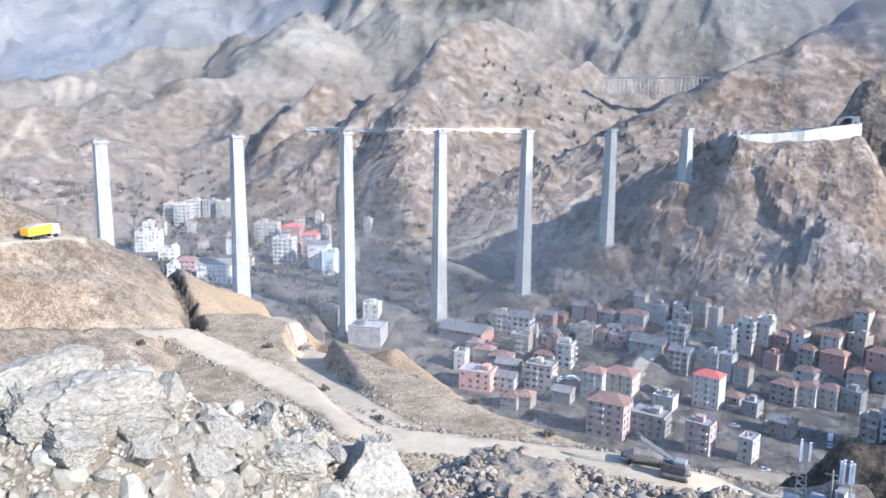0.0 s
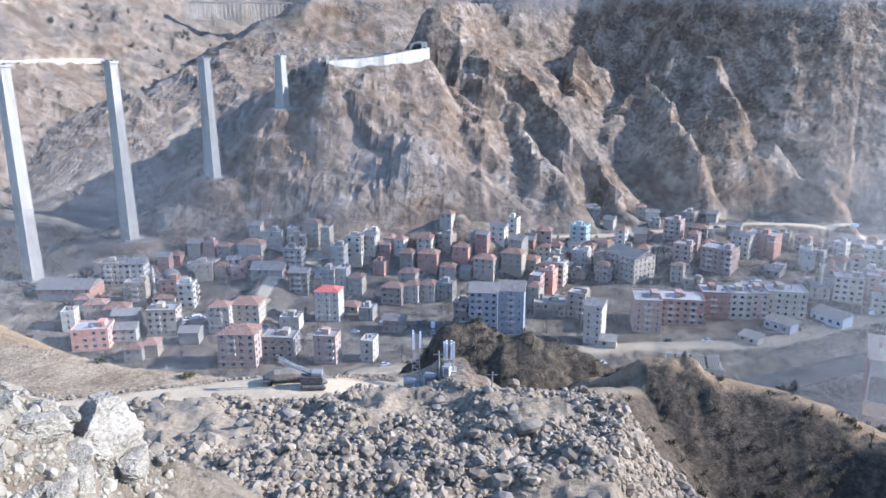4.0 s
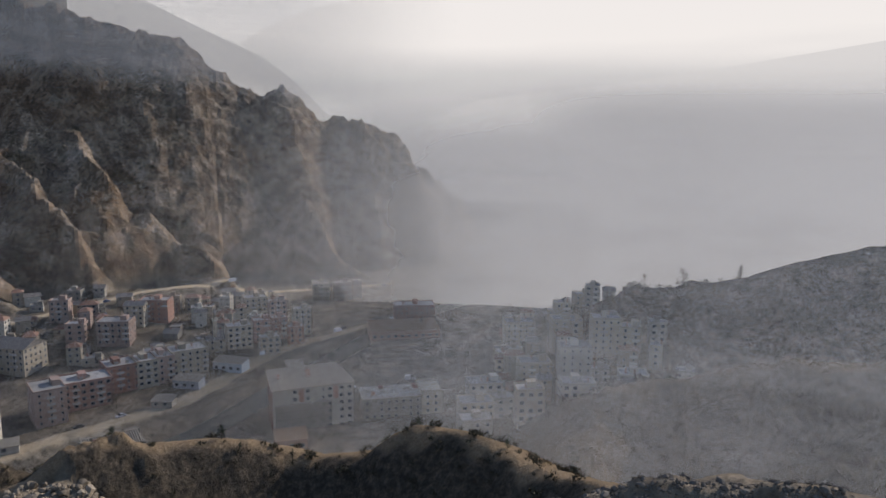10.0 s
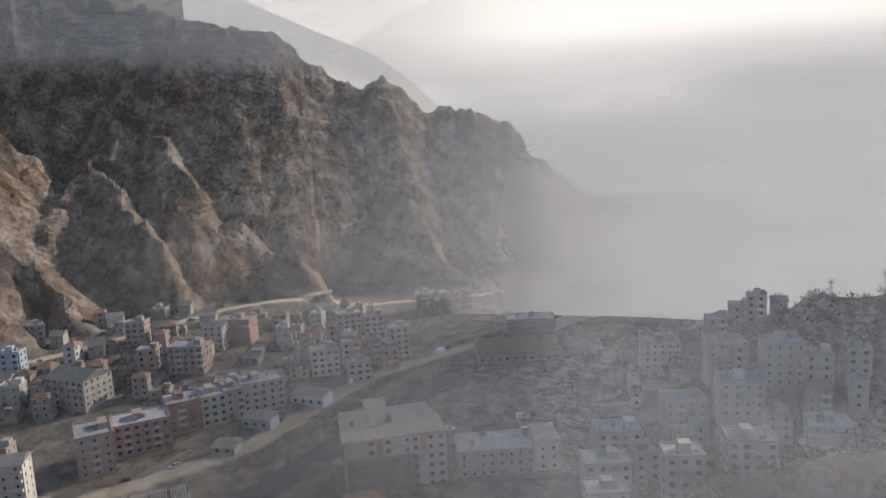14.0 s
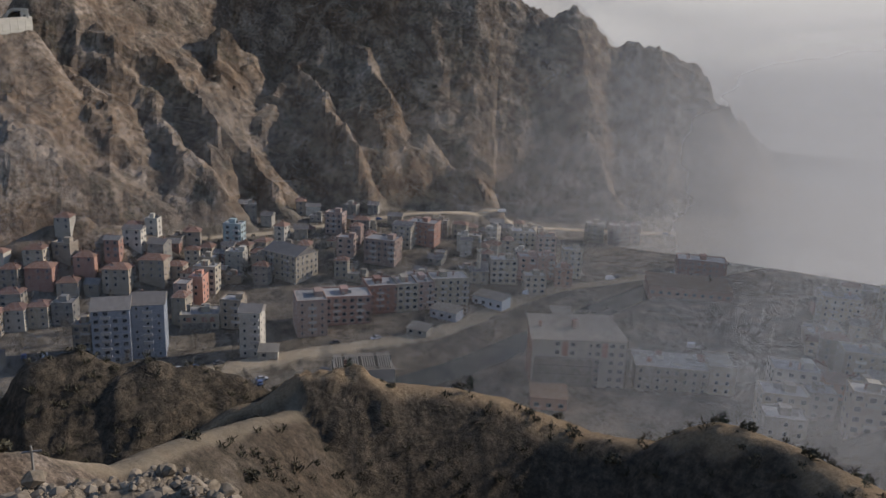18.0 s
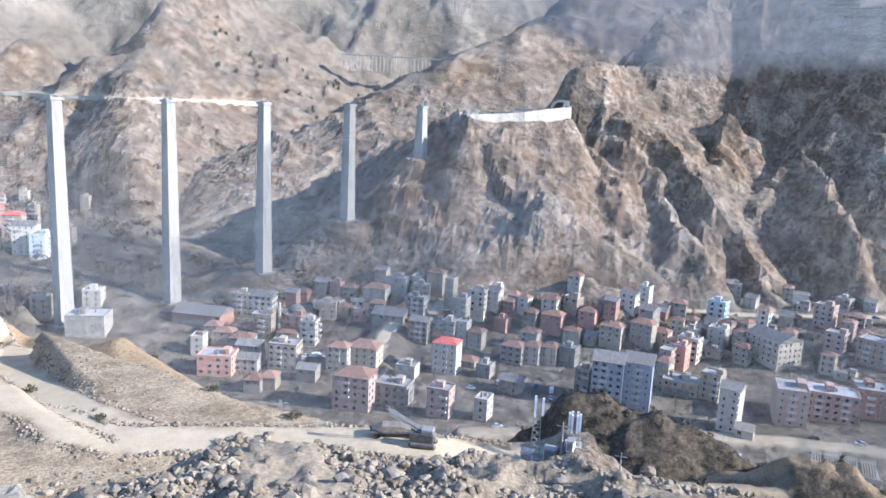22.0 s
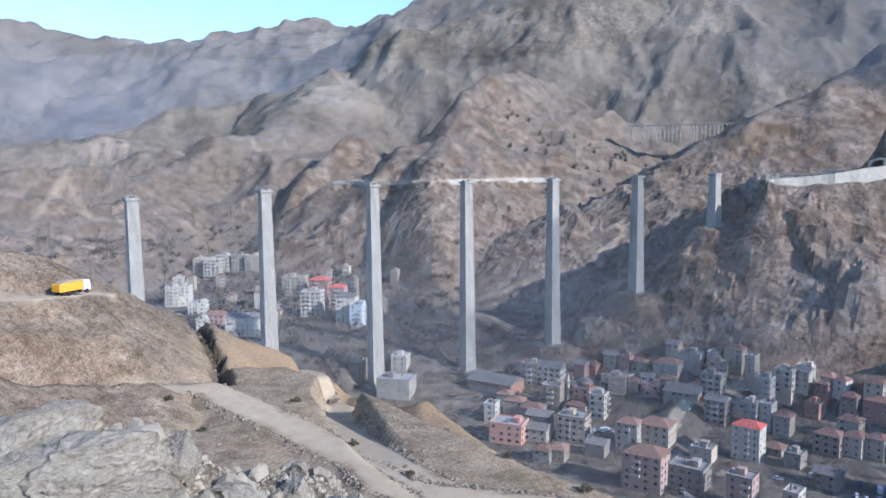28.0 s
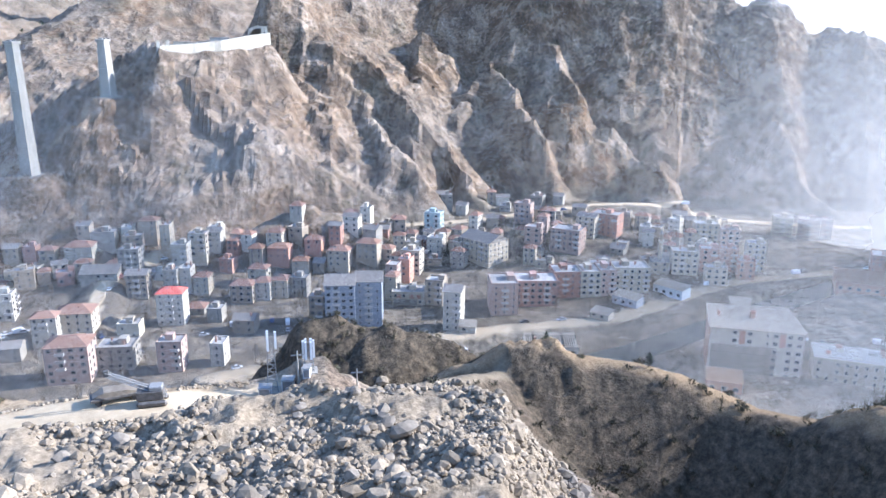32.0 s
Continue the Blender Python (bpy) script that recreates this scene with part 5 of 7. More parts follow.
building(-45.78, 414, 6.3, 8.0, 3, -10, "beige", "tile")
building(-49.43, 439, 4.9, 8.0, 3, -10, "blush", "flat")
low_annex()
burnt_block()
building(16.86, 501, 23.2, 14.0, 4, -20, "white", "gable")
building(19.06, 708, 14.5, 11.3, 6, -18, "white", "flat")
building(19.86, 719, 12.5, 9.9, 5, -18, "beige", "flat")
building(18.28, 745, 11.9, 10.2, 5, -18, "white", "flat")
building(17.13, 742, 13.5, 10.6, 5, -18, "grey", "flat")
building(16.12, 733, 14.4, 11.4, 5, -18, "cream", "flat")
building(21.89, 608, 9.9, 9.5, 5, -18, "white", "flat")
building(21.10, 608, 9.9, 9.5, 5, -18, "white", "flat")
building(20.21, 572, 12.7, 9.9, 3, -18, "white", "flat")
building(19.01, 542, 15.2, 11.9, 2, -18, "pink", "tile")
building(13.12, 616, 18.0, 14.0, 5, -18, "beige", "flat")
building(11.89, 542, 14.7, 11.5, 6, -18, "white", "flat")
building(11.27, 600, 15.0, 11.7, 5, -18, "brick", "red")
building(9.95, 568, 12.4, 9.8, 5, -18, "blush", "red")
building(9.26, 521, 13.7, 10.7, 6, -18, "white", "gable")
building(8.49, 508, 9.0, 9.0, 5, -18, "pale_blue", "flat")
building(8.57, 429, 8.9, 8.0, 3, -18, "beige", "flat")
building(5.26, 428, 9.5, 8.2, 3, -18, "white", "flat")
building(5.61, 392, 18.3, 14.0, 3, -18, "grey", "flat")
building(-2.16, 397, 26.6, 16.0, 2, -28, "brick", "gable", hall=True)


# ---- small houses between the larger ones ----
rng = random.Random(7)


def free(x, y, size):
    if any((x - a) ** 2 + (y - b) ** 2 < (size * 0.5 + c * 0.9) ** 2 for a, b, c in TAKEN):
        return False
    p = np.array([x]), np.array([y])
    return all(along(*p, line)[0][0] > gap for line, gap in ((QUAY_ROAD, 12), (RIVER, 15), (HILL_ROAD, 10))) and all(math.dist((x, y), polar(a, d0, 0)[:2]) > 20 for a, d0, _ in PIERS)


def fill(count, az0, az1, r0, r1, turn, walls, roofs, floors):
    made = 0
    for _ in range(count * 30):
        az, r = rng.uniform(az0, az1), rng.uniform(r0, r1)
        w = rng.uniform(5.5, 9.5)
        x, y, _z = polar(az, r + 4, 0)
        if not free(x, y, w) or not -1 <= height_at(x, y) <= (33 if az > -20 else 15 if az > -68 else 25):
            continue
        building(az, r, w, rng.uniform(5.5, 8), rng.choice(floors), turn + rng.uniform(-14, 14), rng.choice(walls), rng.choice(roofs))
        made += 1
        if made == count:
            break


fill(185, -4.2, -43.1, 262, 428, -18, ("cream", "beige", "brick", "white", "grey", "beige", "pink"), ("tile", "tile", "flat", "gable"), (1, 2, 2, 3))
fill(22, -57, -77, 300, 410, 12, ("cream", "grey", "white", "beige"), ("flat", "tile", "gable"), (1, 1, 2))
fill(52, -41.1, -64.2, 370, 505, -10, ("cream", "beige", "grey", "white"), ("tile", "flat", "gable"), (1, 2, 3))
fill(26, -70.3, -97.9, 285, 470, 12, ("cream", "grey", "white", "beige"), ("flat", "flat", "tile"), (2, 3, 4))
fill(22, 5.0, 30.5, 520, 980, -18, ("white", "cream", "beige"), ("flat", "tile"), (2, 3, 4))
fill(44, -65, -82, 300, 440, 14, ("cream", "grey", "beige", "brick"), ("flat", "tile", "gable", "gable"), (1, 1, 2, 2))
fill(24, -77, -92, 265, 460, 10, ("cream", "grey", "beige"), ("flat", "flat", "gable"), (2, 3, 4))
fill(10, -48.0, -62.0, 318, 352, 10, ("grey", "brick", "beige"), ("gable", "gable", "flat"), (1,))


# ---- mosques ----
def lathe(bm, profile, x=0.0, y=0.0, n=16):
    rings = [[bm.verts.new((x + r * math.cos(2 * math.pi * i / n), y + r * math.sin(2 * math.pi * i / n), z)) for i in range(n)] for r, z in profile]
    for a, b in zip(rings, rings[1:]):
        for i in range(n):
            bm.faces.new((a[i], a[(i + 1) % n], b[(i + 1) % n], b[i]))
    bm.faces.new(rings[0][::-1])
    bm.faces.new(rings[-1])
    return bm


def minaret(az, r, height):
    x, y, _ = polar(az, r, 0)
    m = thing("minaret", pose(x, y, height_at(x, y)), "slender pale stone minaret with a pointed cap", "minaret")
    part("shaft", lathe(bmesh.new(), [(1.5, -2), (1.5, 4), (1.0, 5), (0.95, height * 0.68)]), WALLS["cream"], m)
    part("gallery", lathe(bmesh.new(), [(0.95, height * 0.66), (1.6, height * 0.69), (1.6, height * 0.73), (1.45, height * 0.73), (0.9, height * 0.7)]), WALLS["white"], m)
    part("upper_shaft", lathe(bmesh.new(), [(0.8, height * 0.7), (0.78, height * 0.86)]), WALLS["cream"], m)
    part("cap", lathe(bmesh.new(), [(0.95, height * 0.86), (0.5, height * 0.93), (0.06, height)]), METAL, m)
    TAKEN.append((x, y, 4))


minaret(-58.24, 400, 24)
minaret(-7.71, 392, 17)
x, y, _ = polar(-8.99, 398, 0)
mosque = thing("mosque", pose(x, y, height_at(x, y), 0, 0, -26), "small grey stone mosque with a low dome", "mosque")
part("wall", boxes((-7, -7, -4, 7, 7, 6)), WALLS["beige"], mosque)
part("dome", lathe(bmesh.new(), [(5.2, 6), (5.2, 7.2), (5.0, 8.2), (4.3, 9.8), (3.0, 11.2), (1.4, 12), (0.1, 12.3)], n=20), ROOFS["gable"], mosque)
part("portico", boxes((-6, -9, -4, 6, -7, 3.5)), WALLS["white"], mosque)
for u in (-4, 0, 4):
    child("window", WINDOWS[0], mosque, pose(u, -7, 3.9))


# ---- roofless ruin on the river bank ----
def ruin(az, r):
    x, y, _ = polar(az, r, 0)
    m = thing("ruined_building", pose(x, y, height_at(x, y), 0, 0, az + 8), "half-demolished concrete building with bare roof slats", "ruin")
    part("wall", boxes((-11, -5, -4, 11, -4.6, 4), (-11, 4.6, -4, 11, 5, 5.5), (-11, -4.6, -4, -10.6, 4.6, 5), (10.6, -4.6, -4, 11, 4.6, 3.5), (-2, -4.6, -4, -1.6, 4.6, 4.5)), WALLS["grey"], m)
    for i in range(26):
        if i % 7 == 4:
            continue
        u = -10.6 + i * 0.84
        bm = bmesh.new()
        v = [bm.verts.new(c) for c in ((u, -5.2, 4.1), (u + 0.5, -5.2, 4.1), (u + 0.5, 5.2, 6.4), (u, 5.2, 6.4))]
        bm.faces.new(v)
        bmesh.ops.solidify(bm, geom=bm.faces[:], thickness=0.12)
        part("roof_slat", bm, PALE_SHEET, m)
    part("chimney", boxes((-7.4, -4.6, 3, -6.4, -3.6, 8)), WALLS["brick"], m)
    part("side_shed", boxes((-16, -4, -4, -11.1, 3, 2.6)), WALLS["beige"], m)


ruin(-50.28, 292)


# ---- yard with the tunnel mouth on the spur ----
def bridge_yard():
    def P(az, r):
        return Vector(polar(az, r, 0))
    wall_line = [P(a, r) for a, r, _, _ in YARD_WALL]
    feet, tops = [w[2] for w in YARD_WALL], [w[3] for w in YARD_WALL]

    def deck(az):
        return float(np.interp(-az, [-w[0] for w in YARD_WALL], tops)) - 0.8

    wall = thing("retaining_wall", pose(0, 0, 0), "long white concrete retaining wall on the rock spur", "wall", kind="structure")
    for (a, b), t0, t1, f0, f1 in zip(zip(wall_line, wall_line[1:]), tops, tops[1:], feet, feet[1:]):
        for k in range(4):
            p, q = a.lerp(b, k / 4), a.lerp(b, (k + 0.985) / 4)
            n = Vector((-(q - p).y, (q - p).x, 0)).normalized() * 1.0
            z = [f0 + (f1 - f0) * k / 4, f0 + (f1 - f0) * (k + 1) / 4, t0 + (t1 - t0) * k / 4, t0 + (t1 - t0) * (k + 1) / 4]
            bm = bmesh.new()
            v = [bm.verts.new(c) for c in ((p.x, p.y, z[0] - 7), (q.x, q.y, z[1] - 7), (q.x, q.y, z[3]), (p.x, p.y, z[2]), (p.x + n.x, p.y + n.y, z[0] - 7), (q.x + n.x, q.y + n.y, z[1] - 7), (q.x + n.x, q.y + n.y, z[3]), (p.x + n.x, p.y + n.y, z[2]))]
            for f in ((0, 1, 2, 3), (5, 4, 7, 6), (3, 2, 6, 7), (4, 5, 1, 0), (1, 5, 6, 2), (4, 0, 3, 7)):
                bm.faces.new([v[i] for i in f])
            part("wall_panel", bm, WALLS["white"], wall)
    slab = bmesh.new()
    back = [Vector(polar(-29.4, 560, 119.8)), Vector(polar(-21, 530, 111.8))]
    v = [slab.verts.new((p.x, p.y, z - 0.4)) for p, z in zip(wall_line, [top - 0.4 for top in tops])] + [slab.verts.new(p) for p in back]
    slab.faces.new(v)
    bmesh.ops.solidify(slab, geom=slab.faces[:], thickness=1.5)
    tagged(link_mesh("pavement", slab, DARK_CONCRETE), "grey concrete yard behind the retaining wall", "pavement", kind="structure")
    x, y, _ = polar(-28.28, 545, 0)
    portal = thing("tunnel_portal", pose(x, y, 118.4, 0, 0, -27.6), "arched concrete tunnel portal in the rock", "tunnel portal")
    bm = bmesh.new()
    outer = [(7.0 * math.cos(a), 6.8 * math.sin(a)) for a in np.linspace(0, math.pi, 15)]
    inner = [(5.4 * math.cos(a), 5.2 * math.sin(a)) for a in np.linspace(0, math.pi, 15)]
    of, ob = [bm.verts.new((a, -6, b)) for a, b in outer], [bm.verts.new((a, 14, b)) for a, b in outer]
    nf, nb = [bm.verts.new((a, -6, b)) for a, b in inner], [bm.verts.new((a, 14, b)) for a, b in inner]
    for i in range(14):
        bm.faces.new((of[i], of[i + 1], nf[i + 1], nf[i]))
        bm.faces.new((of[i + 1], of[i], ob[i], ob[i + 1]))
        bm.faces.new((nf[i], nf[i + 1], nb[i + 1], nb[i]))
    part("arch", bm, CONCRETE, portal)
    part("back_wall", boxes((-6, 13.5, 0, 6, 14, 5.6)), DARK_CONCRETE, portal)
    for az, r, w, d, h, label, mat in ((-28.7, 526, 4, 3, 5.2, "white site cabin at the tunnel mouth", WALLS["white"]), (-25.6, 522, 12, 3, 2.6, "long grey site container", METAL), (-23.3, 512, 14, 2, 2.0, "row of white site barriers", WALLS["white"])):
        x, y, _ = polar(az, r, 0)
        cabin = thing("site_cabin", pose(x, y, deck(az), 0, 0, az), label, "site cabin")
        part("body", bevelled(boxes((-w / 2, -d / 2, 0, w / 2, d / 2, h)), 0.06), mat, cabin)
        part("roof", boxes((-w / 2 - 0.2, -d / 2 - 0.2, h, w / 2 + 0.2, d / 2 + 0.2, h + 0.2)), METAL, cabin)
        child("window", WINDOWS[0], cabin, pose(0, -d / 2, 0.5))
    for az in (-21.5, -22.1):
        x, y, _ = polar(az, 500, 0)
        post = thing("concrete_block", pose(x, y, deck(az) + 0.4, 0, 0, az), "white concrete bearing block at the abutment", "concrete block")
        part("body", bevelled(boxes((-1.0, -1, -6, 1.0, 1, 3.4)), 0.08), WALLS["white"], post)
    for az, r in ((-25.0, 518), (-27.6, 524)):
        x, y, _ = polar(az, r, 0)
        pole = thing("lamp_post", pose(x, y, deck(az)), "thin grey steel lamp post", "lamp post")
        part("pole", lathe(bmesh.new(), [(0.14, 0), (0.09, 7.5)], n=6), METAL, pole)
        part("arm", boxes((-0.08, -0.08, 7.4, 1.8, 0.08, 7.55)), METAL, pole)


bridge_yard()


# ---- upper road: white parapet along the contour, gallery and terraces behind ----
def contour(az, z, r0, r1):
    rs = np.linspace(r0, r1, 400)
    a = radians(az)
    h = ground_height(-math.sin(a) * rs, math.cos(a) * rs)[0]
    above = np.nonzero(h > z)[0]
    return float(rs[above[0]]) if len(above) else None


def parapet():
    wall = thing("road_parapet", pose(0, 0, 0), "pale concrete parapet along the mountain road", "wall", kind="structure")
    spots = [(az, contour(az, TOP_ROAD_Z - 1.5, 600, 900)) for az in np.arange(11, -6.4, -0.4)]
    known = [(a, r) for a, r in spots if r]
    spots = [(a, float(np.median([q for b, q in known if abs(b - a) < 1.3]))) for a, _ in known]
    spots = [(a, float(np.mean([q for b, q in spots if abs(b - a) < 0.9]))) for a, _ in spots]
    for (a0, r0), (a1, r1) in zip(spots, spots[1:]):
        if abs(r0 - r1) > 26 or a0 - a1 > 0.6:
            continue
        p, q = Vector(polar(a0, r0 - 0.5, 0)), Vector(polar(a1, r1 - 0.5, 0))
        high = 2.2 if -6.5 < a0 < 1.6 else 0.5
        q = p.lerp(q, 0.99)
        n = Vector((-(q - p).y, (q - p).x, 0)).normalized() * -0.5
        bm = bmesh.new()
        z0, z1 = TOP_ROAD_Z - 4, TOP_ROAD_Z + high - 1
        v = [bm.verts.new((c.x, c.y, z)) for z in (z0, z1) for c in (p, q, q - n, p - n)]
        for f in ((0, 1, 5, 4), (1, 2, 6, 5), (2, 3, 7, 6), (3, 0, 4, 7), (4, 5, 6, 7), (3, 2, 1, 0)):
            bm.faces.new([v[i] for i in f])
        part("wall_panel", bm, WALLS["white"] if high > 2 else CONCRETE, wall)


parapet()


def gallery():
    r = 1000
    a = [Vector(polar(az, r, 0)) for az in (-12.0, -21.3)]
    z = EYE_Z + r * math.tan(radians(3.05))
    g = thing("avalanche_gallery", pose(*a[0].xy, z - 5), "long concrete road gallery with many pillars", "gallery")
    along_v = a[1] - a[0]
    n = 34
    for i in range(n):
        p = along_v * (i / (n - 1))
        part("pillar", boxes((p.x - 0.5, p.y - 0.5, -14, p.x + 0.5, p.y + 0.5, 5)), CONCRETE, g)
    bm = bmesh.new()
    side = Vector((-along_v.y, along_v.x, 0)).normalized() * 9
    v = [bm.verts.new((c.x, c.y, zz)) for zz in (5, 6.5) for c in (Vector(), along_v, along_v + side, side)]
    for f in ((3, 2, 1, 0), (4, 5, 6, 7), (0, 1, 5, 4), (1, 2, 6, 5), (2, 3, 7, 6), (3, 0, 4, 7)):
        bm.faces.new([v[i] for i in f])
    part("roof_slab", bm, DARK_CONCRETE, g)


gallery()

# ---- boulders and quarry rubble ----
def rough_rock(name):
    """Freshly broken grey rock: blotches, grain and a gritty face."""
    m, t, p = nodes_of(name)
    grit, blotch = noise_of(t, 11.0, 10, 0.8), noise_of(t, 2.2, 6, 0.7)
    col = mix(t, 0.5, ramp(t, blotch, [(0.38, (0.20, 0.172, 0.128)), (0.60, (0.37, 0.33, 0.255))]), ramp(t, grit, [(0.40, (0.14, 0.12, 0.088)), (0.52, (0.34, 0.30, 0.232)), (0.62, (0.48, 0.43, 0.34))]))
    t.links.new(col, p.inputs["Base Color"])
    p.inputs["Roughness"].default_value, p.inputs["Specular IOR Level"].default_value = 0.95, 0.1
    relief(t, p, grit, 0.85, 0.06)
    return m


ROCK_PALE = rough_rock("pale_broken_rock")
ROCK_GREY = plain("grey_brown_rubble", (0.12, 0.10, 0.078), (0.25, 0.215, 0.17), 0.9, 0.95, 0.05, vary=0.3)


def isle_rock(name, c1, c2, c3):
    """Broken stone whose shade differs from stone to stone."""
    m, t, p = nodes_of(name)
    geo = t.nodes.new("ShaderNodeNewGeometry")
    base = ramp(t, geo.outputs["Random Per Island"], [(0.0, c1), (0.6, c2), (1.0, c3)])
    n = noise_of(t, 2.5, 8, 0.7)
    t.links.new(mix(t, 0.55, base, ramp(t, n, [(0.3, c1), (0.7, c3)])), p.inputs["Base Color"])
    p.inputs["Roughness"].default_value = 0.95
    p.inputs["Specular IOR Level"].default_value = 0.1
    return m


STUFF_PALE = isle_rock("pale_gravel", (0.12, 0.10, 0.07), (0.265, 0.23, 0.17), (0.40, 0.355, 0.27))
STUFF_GREY = isle_rock("grey_gravel", (0.085, 0.066, 0.045), (0.20, 0.157, 0.11), (0.37, 0.305, 0.222))
STUFF_BROWN = isle_rock("brown_gravel", (0.06, 0.05, 0.04), (0.12, 0.10, 0.08), (0.22, 0.19, 0.155))


def boulder_mesh(seed, subdiv=3, flat=0.75, rough=0.34):
    """A broken block: a sphere cut by random planes, then weathered."""
    r = random.Random(seed)
    bm = bmesh.new()
    bmesh.ops.create_icosphere(bm, subdivisions=subdiv, radius=1.0)
    planes = [(Vector((r.gauss(0, 1), r.gauss(0, 1), r.gauss(0, 0.8))).normalized(), r.uniform(0.48, 0.8)) for _ in range(13)]
    for v in bm.verts:
        for n, d in planes:
            k = v.co.dot(n) - d
            if k > 0:
                v.co -= n * k
        swell = 0.0
        for f, k in ((1.2, 0.10), (3.0, 0.07), (7.0, 0.06), (15.0, 0.042), (31.0, 0.026)):
            swell += k * noise.noise(v.co * f + Vector((seed * 3.1, f, 0)))
        v.co *= 1 + swell * 1.15 * rough / 0.34
        v.co.z *= flat
    mesh = bpy.data.meshes.new("boulder")
    bm.to_mesh(mesh)
    bm.free()
    mesh.polygons.foreach_set("use_smooth", np.zeros(len(mesh.polygons), bool))
    return mesh


def ico(seed):
    r = np.random.RandomState(seed)
    bm = bmesh.new()
    bmesh.ops.create_icosphere(bm, subdivisions=1, radius=1.0)
    v = np.array([p.co[:] for p in bm.verts])
    f = np.array([[q.index for q in p.verts] for p in bm.faces])
    bm.free()
    v = v * r.uniform(0.66, 1.14, (len(v), 1)) * np.array([1.15, 0.95, 0.75])
    return v, f


ICOS = [ico(i) for i in range(8)]


def scatter(name, x, y, size, material, label, seed, sink=0.25, shapes=ICOS):
    """Many loose stones, too many to count, as one mesh."""
    r = np.random.RandomState(seed)
    z = ground_height(x, y)[0]
    verts, faces, at = [], [], 0
    which = r.randint(0, len(shapes), len(x))
    for k, (v, f) in enumerate(shapes):
        sel = np.nonzero(which == k)[0]
        a = r.uniform(0, 6.283, len(sel))
        tilt = r.uniform(-0.5, 0.5, len(sel))
        s = size[sel][:, None]
        vx, vy, vz = v[:, 0][None] * s, v[:, 1][None] * s, v[:, 2][None] * s
        vx, vz = vx * np.cos(tilt)[:, None] - vz * np.sin(tilt)[:, None], vx * np.sin(tilt)[:, None] + vz * np.cos(tilt)[:, None]
        wx = x[sel][:, None] + vx * np.cos(a)[:, None] - vy * np.sin(a)[:, None]
        wy = y[sel][:, None] + vx * np.sin(a)[:, None] + vy * np.cos(a)[:, None]
        wz = z[sel][:, None] + vz + s * (0.6 - sink * 2)
        verts.append(np.stack([wx, wy, wz], -1).reshape(-1, 3))
        faces.append((f[None] + (np.arange(len(sel)) * len(v))[:, None, None] + at).reshape(-1, 3))
        at += len(sel) * len(v)
    v, f = np.concatenate(verts), np.concatenate(faces)
    mesh = bpy.data.meshes.new(name)
    mesh.vertices.add(len(v))
    mesh.vertices.foreach_set("co", v.astype(np.float32).ravel())
    mesh.loops.add(f.size)
    mesh.loops.foreach_set("vertex_index", f.astype(np.int32).ravel())
    mesh.polygons.add(len(f))
    mesh.polygons.foreach_set("loop_start", (np.arange(len(f)) * 3).astype(np.int32))
    mesh.polygons.foreach_set("loop_total", np.full(len(f), 3, np.int32))
    mesh.update(calc_edges=True)
    mesh.polygons.foreach_set("use_smooth", np.zeros(len(f), bool))
    mesh.materials.append(material)
    return tagged(new(name, mesh), label, "rubble", kind="stuff")


def fan(count, az0, az1, r0, r1, seed, power=1.0):
    r = np.random.RandomState(seed)
    a = np.radians(r.uniform(az0, az1, count))
    d = r0 + (r1 - r0) * r.uniform(0, 1, count) ** power
    # ragged edges: fewer stones towards the rim of the spread
    k = (d - r0) / (r1 - r0)
    b = (np.degrees(a) - az1) / (az0 - az1)
    keep = (np.minimum(np.minimum(k, 1 - k), np.minimum(b, 1 - b)) + 0.10 * fbm(-np.sin(a) * d, np.cos(a) * d, max(2.0, (r1 - r0) * 0.16), 2, seed)) > 0.09 * r.uniform(0, 1, count)
    a, d = a[keep], d[keep]
    return -np.sin(a) * d, np.cos(a) * d, r


def chunk(seed):
    """A broken stone as bare corners and faces."""
    mesh = boulder_mesh(seed, 2, 0.85)
    v = np.array([p.co[:] for p in mesh.vertices])
    f = np.array([p.vertices[:] for p in mesh.polygons])
    bpy.data.meshes.remove(mesh)
    return v, f


CHUNKS = [chunk(60 + i) for i in range(8)]


def patchy(x, y, r, size, seed):
    """Leaves bare soil between drifts of stones."""
    keep = fbm(x, y, size, 3, seed) > -0.28 + 0.25 * r.uniform(-1, 1, len(x))
    x, y = x[keep], y[keep]
    off = ground_height(x, y)[1] < 0.25
    return x[off], y[off], r


x, y, r = patchy(*fan(21000, 6.0, -55.5, 38, 95, 1), 13, 333)
scatter("quarry_rubble", x, y, np.clip(r.lognormal(-1.35, 0.55, len(x)), 0.1, 1.2), STUFF_GREY, "grey-brown broken quarry stones on the steep slope", 1)
x, y, r = patchy(*fan(12000, -6.2, -66.3, 16, 44, 8), 8, 344)
scatter("quarry_rubble", x, y, np.clip(r.lognormal(-1.7, 0.55, len(x)), 0.06, 0.7), STUFF_GREY, "grey broken stones on the slope below the eye", 8)
x, y, r = fan(3000, -51.1, -66.3, 40, 105, 2)
scatter("quarry_rubble", x, y, np.clip(r.lognormal(-1.0, 0.6, len(x)), 0.15, 1.6), STUFF_BROWN, "dark broken stones spilling into the ravine", 2)
x, y, r = fan(36000, 50.8, -4.2, 7, 22, 3)
scatter("rock_debris", x, y, np.clip(r.lognormal(-3.5, 0.6, len(x)), 0.012, 0.06), STUFF_PALE, "pale grey crushed stone on the rock heap", 3)
x, y, r = fan(2600, 48.8, -3.2, 8, 17, 31)
